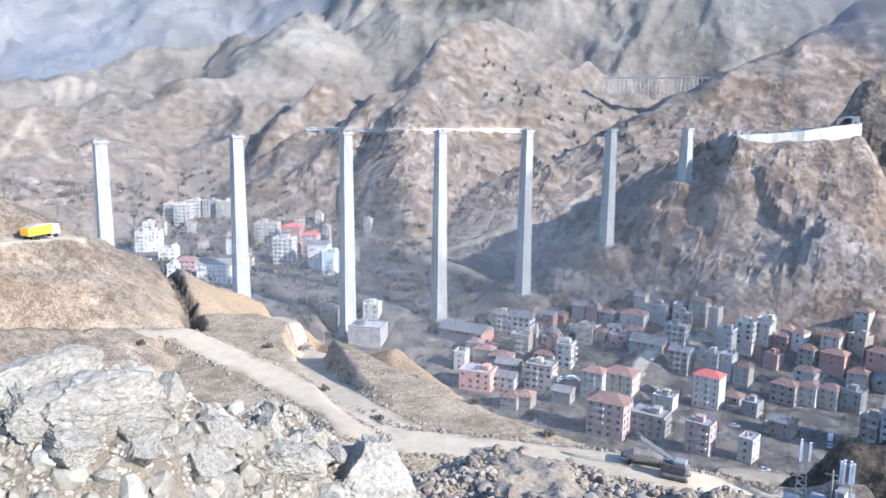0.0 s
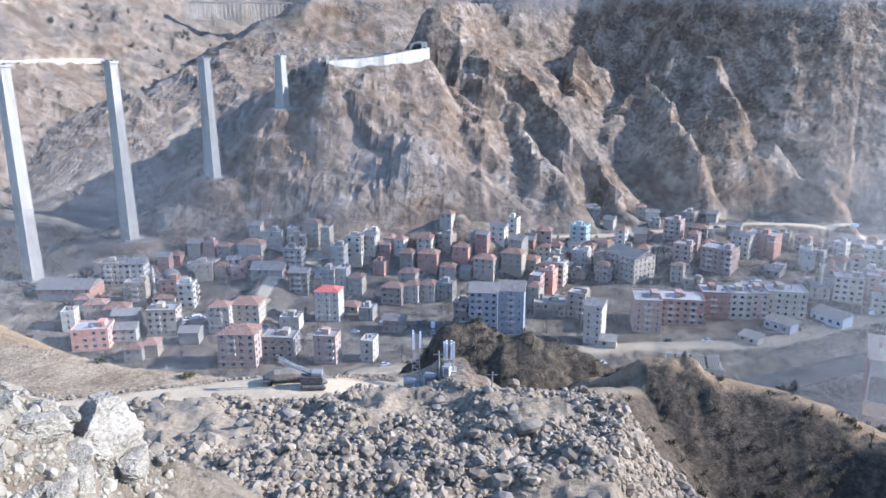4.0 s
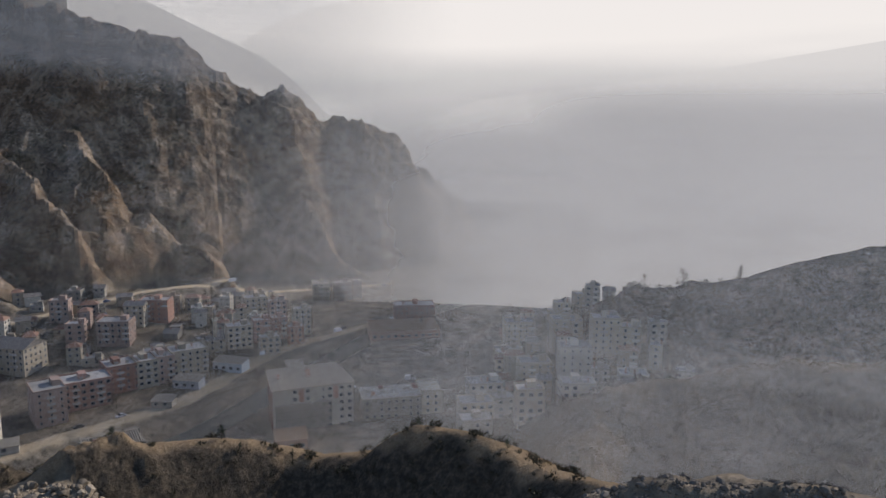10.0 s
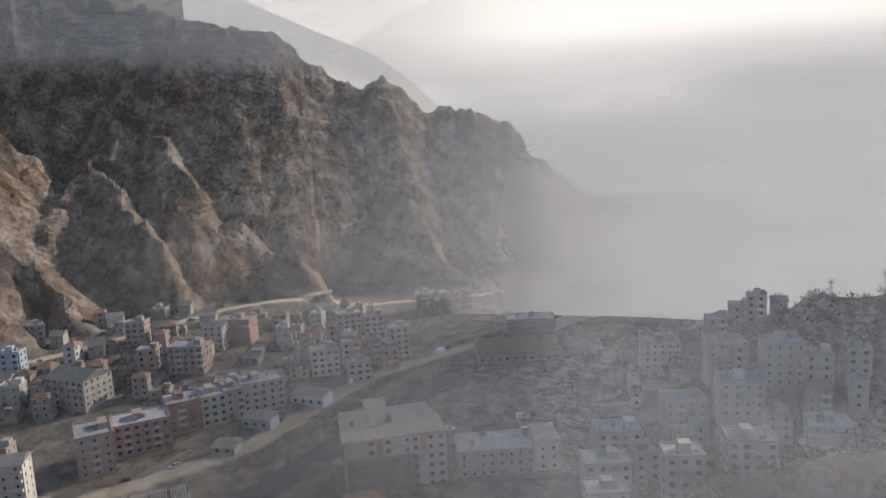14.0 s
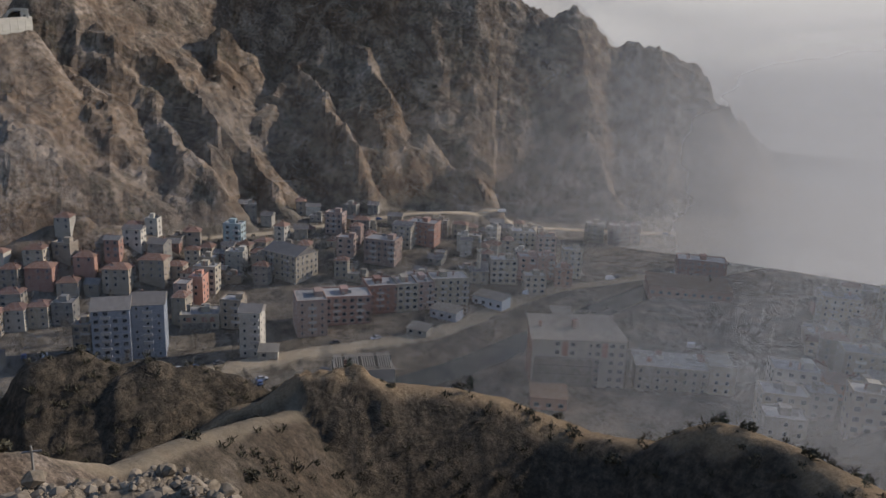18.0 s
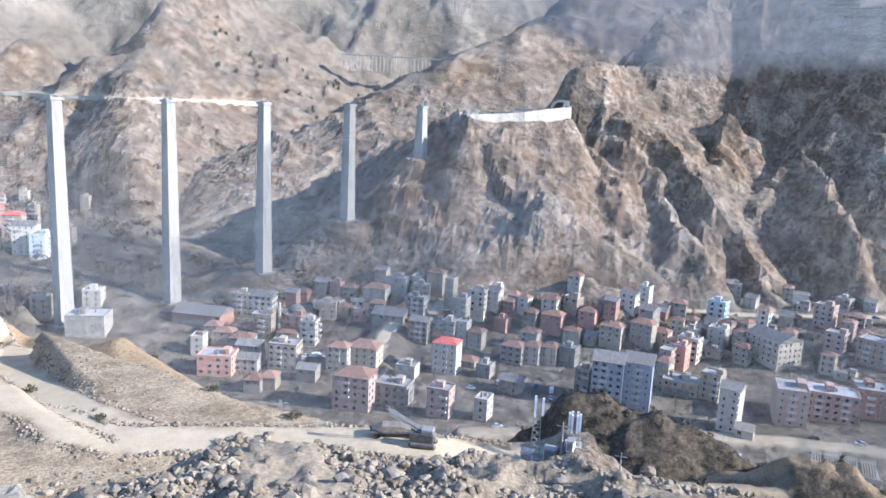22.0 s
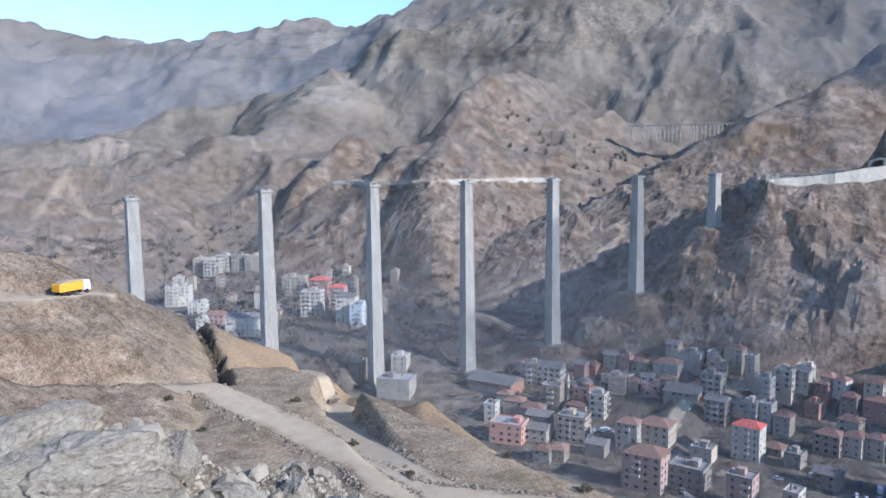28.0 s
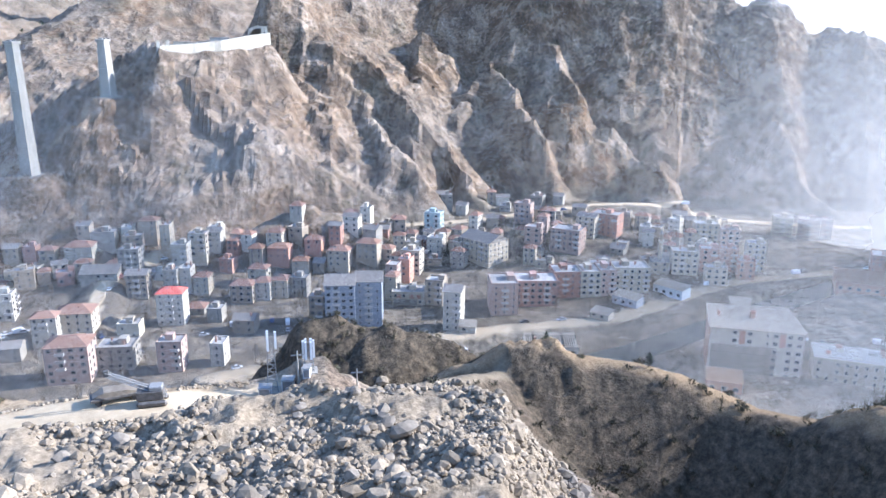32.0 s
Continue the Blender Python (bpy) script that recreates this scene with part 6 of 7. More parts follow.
scatter("rock_debris", x, y, np.clip(r.lognormal(-2.55, 0.6, len(x)), 0.04, 0.30), STUFF_PALE, "pale angular broken stones on the rock heap", 31, shapes=CHUNKS)
x, y, r = patchy(*fan(2200, 4.0, -55.5, 42, 94, 32), 13, 333)
scatter("quarry_rubble", x, y, np.clip(r.lognormal(-0.75, 0.4, len(x)), 0.25, 1.3), STUFF_GREY, "angular grey-brown quarry stones on the slope", 32, shapes=CHUNKS)
x, y, r = fan(9000, -70, -124, 15, 30, 4)
scatter("gravel_mound", x, y, np.clip(r.lognormal(-2.7, 0.5, len(x)), 0.03, 0.25), STUFF_BROWN, "dark brown gravel on the mound's crest", 4)
x, y, r = patchy(*fan(5000, 40.6, -2.2, 26, 110, 5), 14, 355)
scatter("slope_stones", x, y, np.clip(r.lognormal(-1.5, 0.55, len(x)), 0.08, 0.8), STUFF_GREY, "grey loose stones on the slope above the road", 5)
x, y, r = patchy(*fan(7000, 36.6, -0.1, 112, 235, 6), 20, 366)
scatter("hillside_stones", x, y, np.clip(r.lognormal(-1.9, 0.5, len(x)), 0.08, 0.5), isle_rock("tan_stones", (0.12, 0.098, 0.07), (0.20, 0.165, 0.122), (0.31, 0.265, 0.205)), "tan stones strewn over the dry hillside", 6)

def berm(line, half, count, seed):
    """Loose stones shoved to both edges of a graded road."""
    g = np.random.RandomState(seed)
    pts = np.array([p[:2] for p in line])
    i, u = g.randint(0, len(pts) - 1, count), g.uniform(0, 1, (count, 1))
    way = pts[i + 1] - pts[i]
    side = np.stack([-way[:, 1], way[:, 0]], -1) / np.linalg.norm(way, axis=1, keepdims=True)
    p = pts[i] + way * u + side * (g.choice((-1, 1), count) * (half + np.abs(g.normal(0, 0.7, count))))[:, None]
    return p[:, 0], p[:, 1], g


for line, half, count, seed in ((ROAD, 3.9, 2600, 51), (ROAD_LOW, 3.3, 1300, 52)):
    x, y, r = berm(line, half, count, seed)
    scatter("road_berm", x, y, np.clip(r.lognormal(-1.7, 0.5, len(x)), 0.07, 0.55), STUFF_GREY, "loose stones along the edge of the dirt road", seed)

BOULDERS = [boulder_mesh(i, 5) for i in range(7)]
BLOCKS = [boulder_mesh(20 + i, 2, 0.8) for i in range(6)]
for mesh in BOULDERS:
    mesh.materials.append(ROCK_PALE)
for mesh in BLOCKS:
    mesh.materials.append(ROCK_GREY)


def boulder(az, el, r, size, shape, turn=0, stretch=(1, 1, 1), label="large pale grey angular boulder on the rock heap"):
    for near in np.arange(5.0, r + 1.5, 0.1):
        if height_at(*polar(az, near, 0)[:2]) > EYE_Z + near * math.tan(radians(el)) - size * 0.15:
            size, r = size * near / r, float(near)
            break
    x, y, z = polar(az, r, EYE_Z + r * math.tan(radians(el)))
    ob = new("boulder", BOULDERS[shape])
    ob.matrix_world = pose(x, y, min(z, height_at(x, y) + size * stretch[2] * 0.62), 0, 0, turn) @ Matrix.Diagonal((size * stretch[0], size * stretch[1], size * stretch[2], 1))
    return tagged(ob, label, "boulder", "boulders of the rock heap")


boulder(5.2, -27.6, 13.2, 1.15, 0, 20, (1.05, 0.9, 0.95), "big pale boulder at the end of the rock heap")
boulder(26.5, -20.0, 11.7, 0.95, 1, 47, (1.15, 0.9, 0.85), "biggest pale boulder on the rock heap")
boulder(28.9, -17.5, 11.9, 0.6, 2, 242, (1, 0.9, 0.95), "blocky pale boulder on the rock heap")
boulder(31.9, -18.2, 11.4, 0.85, 3, 75, (1.2, 1, 0.95), "broad pale boulder on the rock heap")
boulder(22.1, -20.3, 11.9, 0.55, 3, 132, (0.9, 0.85, 1.2), "pointed pale boulder on the rock heap")
boulder(24.6, -23.8, 11.4, 0.62, 4, 86, (1, 0.9, 1))
boulder(22.8, -22.4, 11.7, 0.28, 5, 331, (1, 1, 0.9))
boulder(14.3, -23.4, 12.3, 0.5, 6, 1, (0.95, 0.8, 1.1))
boulder(12.2, -26.2, 12.3, 0.72, 1, 5, (1.1, 1, 0.85))
boulder(9.8, -26.0, 12.7, 0.5, 4, 236, (1.1, 0.9, 0.8))
boulder(9.2, -29.5, 12.6, 0.5, 5, 34, (1, 1, 1))
boulder(18.5, -23.6, 12.0, 0.62, 0, 150, (1.2, 0.9, 0.8))
boulder(16.3, -24.8, 12.2, 0.26, 3, 60, (1, 0.8, 0.8))
boulder(29.9, -22.5, 11.0, 0.6, 6, 190, (1.1, 1, 0.8))
boulder(-16.4, -31.7, 21.0, 0.95, 5, 110, (1.1, 1, 0.7), "pale flat-topped boulder on the rubble slope")
rng = random.Random(11)
for _ in range(96):
    az = rng.uniform(-1, 42)
    boulder(az, rng.uniform(-33, -17.5 - 0.25 * max(0, 26 - az)), rng.uniform(9.5, 15), rng.choice((0.14, 0.2, 0.26, 0.34, 0.44, 0.55)), rng.randrange(7), rng.uniform(0, 360), (rng.uniform(0.9, 1.4), rng.uniform(0.8, 1.1), rng.uniform(0.7, 1.1)), label="pale broken stone on the rock heap")
slope = thing("rubble_slope", pose(0, 0, 0), "quarry slope of grey-brown broken rock", "rubble", kind="structure")
for _ in range(300):
    x, y, _z = polar(rng.uniform(5, -52), rng.uniform(42, 92), 0)
    s = min(2.2, rng.lognormvariate(-0.5, 0.4))
    ob = new("stone", rng.choice(BLOCKS))
    ob.parent = slope
    ob.matrix_world = pose(x, y, height_at(x, y) + s * 0.2, rng.uniform(-20, 20), rng.uniform(-20, 20), rng.uniform(0, 360)) @ Matrix.Diagonal((s, s, s, 1))

# ---- river ----
def ribbon(name, line, half, lift, material, label, category):
    bm = bmesh.new()
    pts = [Vector(p) for p in line]
    pairs = []
    for i, p in enumerate(pts):
        d = (pts[min(i + 1, len(pts) - 1)] - pts[max(i - 1, 0)]).xy.normalized()
        n = Vector((-d.y, d.x, 0)) * half
        pairs.append((bm.verts.new(p + n + Vector((0, 0, lift))), bm.verts.new(p - n + Vector((0, 0, lift)))))
    for a, b in zip(pairs, pairs[1:]):
        bm.faces.new((a[0], a[1], b[1], b[0]))
    return tagged(link_mesh(name, bm, material), label, category, kind="structure")


WATER = plain("river_water", (0.035, 0.045, 0.045), (0.06, 0.07, 0.065), 0.2, 0.12)
ribbon("water", RIVER, 8, 0.6, WATER, "narrow grey-green river in its channel", "river")

# ---- trees ----
BARK = plain("grey_bark", (0.07, 0.058, 0.045), (0.13, 0.11, 0.09), 2.0)
TWIGS = plain("bare_winter_twigs", (0.085, 0.07, 0.052), (0.155, 0.13, 0.10), 2.0, vary=0.35)
NEEDLES = plain("dark_green_needles", (0.018, 0.028, 0.016), (0.045, 0.06, 0.034), 2.0, vary=0.3)
SCRUB = plain("dry_scrub", (0.05, 0.045, 0.026), (0.11, 0.095, 0.058), 2.0, vary=0.35)


def limb(bm, a, b, r0, r1, n=4):
    a, b = Vector(a), Vector(b)
    q = (b - a).to_track_quat("Z", "Y")
    rings = [[bm.verts.new(p + q @ Vector((r * math.cos(6.283 * i / n), r * math.sin(6.283 * i / n), 0))) for i in range(n)] for p, r in ((a, r0), (b, r1))]
    for i in range(n):
        bm.faces.new((rings[0][i], rings[0][(i + 1) % n], rings[1][(i + 1) % n], rings[1][i]))


def tree_kind(name, seed, height, spread, bare, material, label, leaves):
    """A tapered trunk with limbs, and a ragged crown of small leaves or twigs."""
    r = random.Random(seed)
    t = thing(name, pose(0, 0, -500), label, "tree")
    bm = bmesh.new()
    limb(bm, (0, 0, -0.6), (0, 0, height * 0.55), height * 0.022, height * 0.012, 6)
    limb(bm, (0, 0, height * 0.55), (r.uniform(-0.2, 0.2), 0, height * 0.92), height * 0.012, height * 0.003, 5)
    tips = []
    for i in range(16):
        z = height * r.uniform(0.18, 0.85)
        a = r.uniform(0, 6.283)
        reach = spread * (1.1 - z / height) * r.uniform(0.5, 1.0)
        tip = Vector((math.cos(a) * reach, math.sin(a) * reach, z + height * (0.22 if bare else 0.06)))
        limb(bm, (0, 0, z), tip, height * 0.007, height * 0.002)
        tips.append((Vector((0, 0, z)), tip))
    part("trunk", bm, BARK, t)
    bm = bmesh.new()
    for i in range(leaves):
        a, b = r.choice(tips)
        c = a.lerp(b, r.uniform(0.25, 1.15)) + Vector((r.gauss(0, 1), r.gauss(0, 1), r.gauss(0, 1))) * spread * 0.16
        s = spread * (r.uniform(0.05, 0.11) if bare else r.uniform(0.09, 0.17))
        u, v = Vector((r.gauss(0, 1), r.gauss(0, 1), r.gauss(0, 1) + (2 if bare else 0))).normalized(), Vector((r.gauss(0, 1), r.gauss(0, 1), r.gauss(0, 0.5))).normalized()
        k = 0.14 if bare else 0.6
        w = s * (3.2 if bare else 1.4)
        bm.faces.new([bm.verts.new(c + u * p * w + v * q * s * k) for p, q in ((-0.5, -1), (0.5, -0.7), (0.6, 0.7), (-0.4, 1))])
    part("crown", bm, material, t)
    return t


def bush_kind(seed):
    r = random.Random(seed)
    t = thing("shrub", pose(0, 0, -500), "low dry grey-brown shrub on the slope", "shrub", "shrubs on the slopes")
    bm = bmesh.new()
    for i in range(6):
        a = r.uniform(0, 6.283)
        limb(bm, (0, 0, -0.2), (math.cos(a) * 0.6, math.sin(a) * 0.6, r.uniform(0.5, 1.0)), 0.05, 0.015)
    part("stem", bm, BARK, t)
    bm = bmesh.new()
    for i in range(90):
        a, q = r.uniform(0, 6.283), r.random() ** 0.5
        c = Vector((math.cos(a) * q, math.sin(a) * q, 0.15 + (1.1 - q * 0.7) * r.random()))
        s = r.uniform(0.10, 0.24)
        u, v = Vector((r.gauss(0, 1), r.gauss(0, 1), r.gauss(0, 1))).normalized(), Vector((r.gauss(0, 1), r.gauss(0, 1), r.gauss(0, 1))).normalized()
        bm.faces.new([bm.verts.new(c + u * p * s + v * w * s) for p, w in ((-1, -0.5), (0.8, -0.8), (1, 0.6), (-0.7, 0.9))])
    part("crown", bm, SCRUB, t)
    return t


POPLARS = [tree_kind("poplar", i, 13, 1.5, True, TWIGS, "tall bare winter poplar in the valley", 260) for i in (1, 2)]
BARE = [tree_kind("bare_tree", i, 7, 3.0, True, TWIGS, "bare brown winter tree among the houses", 300) for i in (3, 4, 5)]
DARK = [tree_kind("cypress", i, 9, 1.7, False, NEEDLES, "dark green cypress tree beside the houses", 340) for i in (6, 7)]
PINES = [tree_kind("pine", i, 5, 1.8, False, NEEDLES, "small dark pine on the hill", 240) for i in (8, 9)]
BUSHES = [bush_kind(i) for i in range(4)]


def plant(kinds, az, r, scale, group):
    x, y, _ = polar(az, r, 0)
    ob = copy_thing(rng.choice(kinds), pose(x, y, height_at(x, y), 0, 0, rng.uniform(0, 360)) @ Matrix.Scale(scale, 4))
    ob["group"] = group
    return ob


rng = random.Random(21)
for kinds, count, az0, az1, r0, r1, lo, hi, group, apart in (
        (POPLARS, 30, 11.1, 30.5, 560, 900, 1.2, 1.9, "poplars of the upper valley", True),
        (BARE, 30, -4.2, 28.4, 380, 800, 0.7, 1.3, "bare trees of the upper valley", True),
        (BARE, 80, -5.2, -46.0, 275, 440, 0.6, 1.1, "bare trees of the town", True),
        (BARE, 34, -46.0, -68.3, 300, 520, 0.6, 1.1, "bare trees of the town", True),
        (BARE, 26, -68.3, -98.9, 260, 470, 0.6, 1.2, "bare trees on the far bank", True),
        (BUSHES, 34, -44.1, -87.6, 145, 200, 0.7, 2.0, "shrubs on the slopes", False),
        (BUSHES, 26, 30.5, -12.4, 112, 225, 0.5, 1.3, "shrubs on the slopes", False),
        (BUSHES, 22, -22.7, -45.0, 110, 215, 0.6, 1.6, "shrubs on the slopes", False)):
    made = 0
    for _ in range(count * 12):
        az, r = rng.uniform(az0, az1), rng.uniform(r0, r1)
        x, y, _z = polar(az, r, 0)
        if apart and (not free(x, y, 2.5) or height_at(x, y) > 75):
            continue
        plant(kinds, az, r, rng.uniform(lo, hi), group)
        made += 1
        if made == count:
            break
for az, r in ((-12.4, 350), (-12.7, 351), (-13.1, 350), (-13.4, 352), (-12.1, 353), (-3.8, 402), (-37.6, 398)):
    plant(DARK, az, r, rng.uniform(0.75, 1.0), "cypresses of the town")
for az, r, s in ((-49.8, 190, 0.55), (-57.9, 192, 0.9), (-59.3, 188, 0.45), (-74.0, 182, 0.7), (-81.6, 165, 0.6), (-64.6, 189, 0.4)):
    plant(PINES, az, r, s, "pines on the hill")
for _ in range(34):
    plant(PINES, rng.uniform(-2, -15), rng.uniform(800, 980), rng.uniform(1.0, 2.2), "pines by the mountain road")
for kind in POPLARS + BARE + DARK + PINES + BUSHES:
    for o in (*kind.children_recursive, kind):
        bpy.data.objects.remove(o)


def brushwood(name, count, az0, az1, r0, r1, lo, hi, material, label, seed, most=60):
    """Bare scrub and small trees too many to count: clumps of thin twigs as one mesh."""
    g = np.random.RandomState(seed)
    a, d = np.radians(g.uniform(az0, az1, count)), g.uniform(r0, r1, count)
    x, y = -np.sin(a) * d, np.cos(a) * d
    z, dirt = ground_height(x, y)[:2]
    keep = (dirt < 0.2) & (z < most) & (z > -1) & (fbm(x, y, 45, 3, seed) > -0.25)
    x, y, z = x[keep], y[keep], z[keep]
    size, twigs = g.uniform(lo, hi, len(x)), 22
    base = np.repeat(np.stack([x, y, z - 0.2], -1), twigs, 0)
    size = np.repeat(size, twigs)[:, None]
    lean = g.normal(0, 1, (len(base), 3)) * (0.5, 0.5, 0.25) + (0, 0, 0.75)
    foot = base + g.normal(0, 0.22, (len(base), 3)) * (1, 1, 0) * size + np.array((0, 0, 1.0)) * size * g.uniform(0, 0.45, (len(base), 1))
    side = np.cross(lean, g.normal(0, 1, (len(base), 3)))
    side = side / np.linalg.norm(side, axis=1, keepdims=True) * size * 0.055
    tip = foot + lean * size * g.uniform(0.25, 0.6, (len(base), 1))
    verts = np.stack([foot - side * 0.5, foot + side * 0.5, tip + side, tip - side], 1).reshape(-1, 3)
    mesh = bpy.data.meshes.new(name)
    mesh.from_pydata(verts.tolist(), [], (np.arange(len(base))[:, None] * 4 + np.arange(4)[None]).tolist())
    mesh.materials.append(material)
    return tagged(new(name, mesh), label, "brushwood", kind="stuff")


brushwood("brushwood", 2600, -3.2, 31.5, 400, 1050, 2.5, 7.5, TWIGS, "bare brown trees and scrub of the upper valley", 41)
brushwood("brushwood", 1100, -3.2, -64.2, 268, 520, 1.5, 4.0, TWIGS, "bare scrub between the houses", 42)
brushwood("brushwood", 420, -43.1, -88.7, 130, 192, 0.8, 2.4, SCRUB, "dark dry scrub on the near hill", 43)
brushwood("brushwood", 300, -24.8, -46.0, 150, 212, 0.8, 2.2, SCRUB, "dark scrub on the rocky knoll", 44)
brushwood("brushwood", 1500, -62, -104.0, 235, 470, 1.5, 4.5, TWIGS, "bare trees and scrub on the far bank", 45)

# ---- parked cars ----
TYRE = plain("black_rubber", (0.015, 0.015, 0.015), (0.03, 0.03, 0.03), 3.0, 0.9)
PAINTS = [(n, plain("car_paint_" + n, tuple(v * 0.85 for v in c), c, 1.0, 0.35)) for n, c in (("white", (0.68, 0.68, 0.67)), ("silver", (0.42, 0.43, 0.44)), ("dark_grey", (0.08, 0.085, 0.09)), ("red", (0.36, 0.04, 0.035)), ("blue", (0.06, 0.11, 0.25)))]


def loft(bm, sections):
    """A hull through cross sections of (x, half width, low, high)."""
    rings = [[bm.verts.new((x, s * w, z)) for s, z in ((-1, lo), (1, lo), (1, hi), (-1, hi))] for x, w, lo, hi in sections]
    for a, b in zip(rings, rings[1:]):
        for i in range(4):
            bm.faces.new((a[i], a[(i + 1) % 4], b[(i + 1) % 4], b[i]))
    bm.faces.new(rings[0])
    bm.faces.new(rings[-1][::-1])
    return bm


def wheel(x, y, r, w, parent):
    bm = bmesh.new()
    n = 10
    rings = [[bm.verts.new((x + r * math.cos(6.283 * i / n), y + s * w / 2, r + r * math.sin(6.283 * i / n))) for i in range(n)] for s in (-1, 1)]
    for i in range(n):
        bm.faces.new((rings[0][i], rings[0][(i + 1) % n], rings[1][(i + 1) % n], rings[1][i]))
    bm.faces.new(rings[0][::-1])
    bm.faces.new(rings[1])
    part("wheel", bm, TYRE, parent)


def car_kind(word, paint, van=False):
    c = thing("van" if van else "car", pose(0, 0, -500), "parked %s %s on the street" % (word.replace("_", " "), "van" if van else "car"), "van" if van else "car", "parked vehicles of the town")
    if van:
        part("body", loft(bmesh.new(), [(-2.6, 0.9, 0.4, 2.2), (1.4, 0.95, 0.35, 2.3), (2.1, 0.93, 0.35, 1.3), (2.6, 0.85, 0.4, 1.0)]), paint, c)
        part("windscreen", loft(bmesh.new(), [(1.45, 0.86, 1.3, 2.2), (2.0, 0.84, 1.32, 1.4)]), GLASS, c)
    else:
        part("body", loft(bmesh.new(), [(-2.15, 0.75, 0.4, 0.85), (-1.9, 0.85, 0.3, 0.95), (1.2, 0.87, 0.3, 0.92), (2.1, 0.75, 0.4, 0.72)]), paint, c)
        part("cabin", loft(bmesh.new(), [(-1.7, 0.72, 0.93, 0.97), (-1.2, 0.68, 0.93, 1.42), (0.3, 0.68, 0.92, 1.45), (1.0, 0.72, 0.91, 0.95)]), GLASS, c)
        part("roof", loft(bmesh.new(), [(-1.15, 0.62, 1.4, 1.47), (0.25, 0.62, 1.43, 1.5)]), paint, c)
    for x in (-1.35, 1.35):
        for y in (-0.8, 0.8):
            wheel(x, y, 0.33, 0.22, c)
    return c


CARS = [car_kind(n, p) for n, p in PAINTS] + [car_kind("white", PAINTS[0][1], True)]


def park(az, r, turn, kinds=None):
    x, y, _ = polar(az, r, 0)
    return copy_thing(rng.choice(kinds or CARS), pose(x, y, height_at(x, y) + 0.02, 0, 0, turn))


def park_along(line, count, side, jitter):
    for _ in range(count):
        k = rng.randrange(len(line) - 1)
        a, b = Vector(line[k]), Vector(line[k + 1])
        p = a.lerp(b, rng.random())
        d = (b - a).normalized()
        p += Vector((-d.y, d.x, 0)) * (side + rng.uniform(-jitter, jitter))
        copy_thing(rng.choice(CARS), pose(p.x, p.y, height_at(p.x, p.y) + 0.02, 0, 0, math.degrees(math.atan2(d.y, d.x)) + rng.choice((0, 180))))


park_along(QUAY_ROAD, 26, 4.5, 1.0)
park_along(HILL_ROAD, 12, -3, 1.0)
for az0, az1, r0, r1, count in ((-37.1, -44.1, 283, 308, 24), (-22.7, -30.8, 318, 332, 9), (-14.4, -18.5, 330, 345, 6), (-45.0, -51.1, 300, 318, 10), (-64.2, -72.3, 400, 440, 14), (-68.3, -76.7, 290, 340, 9), (-9.3, -11.3, 352, 362, 4)):
    for _ in range(count):
        az, r = rng.uniform(az0, az1), rng.uniform(r0, r1)
        if free(*polar(az, r, 0)[:2], 3):
            park(az, r, az + rng.choice((0, 12, 90)))
for kind in CARS:
    for o in (*kind.children_recursive, kind):
        bpy.data.objects.remove(o)

# ---- yellow tipper truck on the hill track ----
YELLOW = plain("yellow_truck_paint", (0.52, 0.26, 0.02), (0.68, 0.36, 0.04), 1.5, 0.5)
WHITE_PAINT = plain("white_truck_paint", (0.55, 0.55, 0.54), (0.66, 0.66, 0.65), 1.5, 0.4)
x, y, _ = polar(28.44, 190, 0)
truck = thing("tipper_truck", pose(x, y, height_at(x, y) + 0.05, 0, 0, 70), "yellow tipper truck with a white cab, loaded", "truck")
part("bed", loft(bmesh.new(), [(-4.4, 1.2, 1.3, 2.9), (-4.2, 1.25, 1.1, 3.0), (1.6, 1.25, 1.1, 3.0), (2.0, 1.25, 1.3, 3.2)]), YELLOW, truck)
part("cab", loft(bmesh.new(), [(2.2, 1.2, 0.8, 3.1), (3.9, 1.2, 0.7, 3.0), (4.2, 1.15, 0.7, 1.9)]), WHITE_PAINT, truck)
part("windscreen", loft(bmesh.new(), [(3.95, 1.05, 1.9, 2.85), (4.16, 1.05, 1.85, 1.95)]), GLASS, truck)
part("chassis", boxes((-4.3, -0.5, 0.7, 3.9, 0.5, 1.1)), TYRE, truck)
part("load", loft(bmesh.new(), [(-4.0, 1.0, 2.8, 3.0), (-2.5, 1.1, 2.8, 3.5), (0.2, 1.1, 2.8, 3.6), (1.4, 1.0, 2.8, 3.1)]), plain("tan_spoil", (0.25, 0.19, 0.13), (0.36, 0.29, 0.21), 1.5), truck)
for u in (-3.2, -1.9, 3.0):
    for v in (-1.05, 1.05):
        wheel(u, v, 0.52, 0.35, truck)

# ---- drill rig and trailer on the bench road ----
STEEL = plain("weathered_dark_steel", (0.07, 0.065, 0.06), (0.17, 0.155, 0.14), 1.5, 0.6, metal=0.4)
x, y, _ = polar(-19.09, 101, 0)
rig = thing("drill_rig", pose(x, y, height_at(x, y), 0, 0, -28), "dusty grey drill rig with a tilted mast on the dirt road", "drill rig")
for v in (-1.0, 1.0):
    part("crawler_track", bevelled(boxes((-1.9, v - 0.3, 0, 1.9, v + 0.3, 0.85)), 0.25), STEEL, rig)
part("body", bevelled(boxes((-1.9, -0.9, 0.85, 1.5, 0.9, 2.1)), 0.1), STEEL, rig)
part("engine_cover", bevelled(boxes((-0.3, -0.8, 2.1, 1.4, 0.8, 2.7)), 0.1), METAL, rig)
bm = bmesh.new()
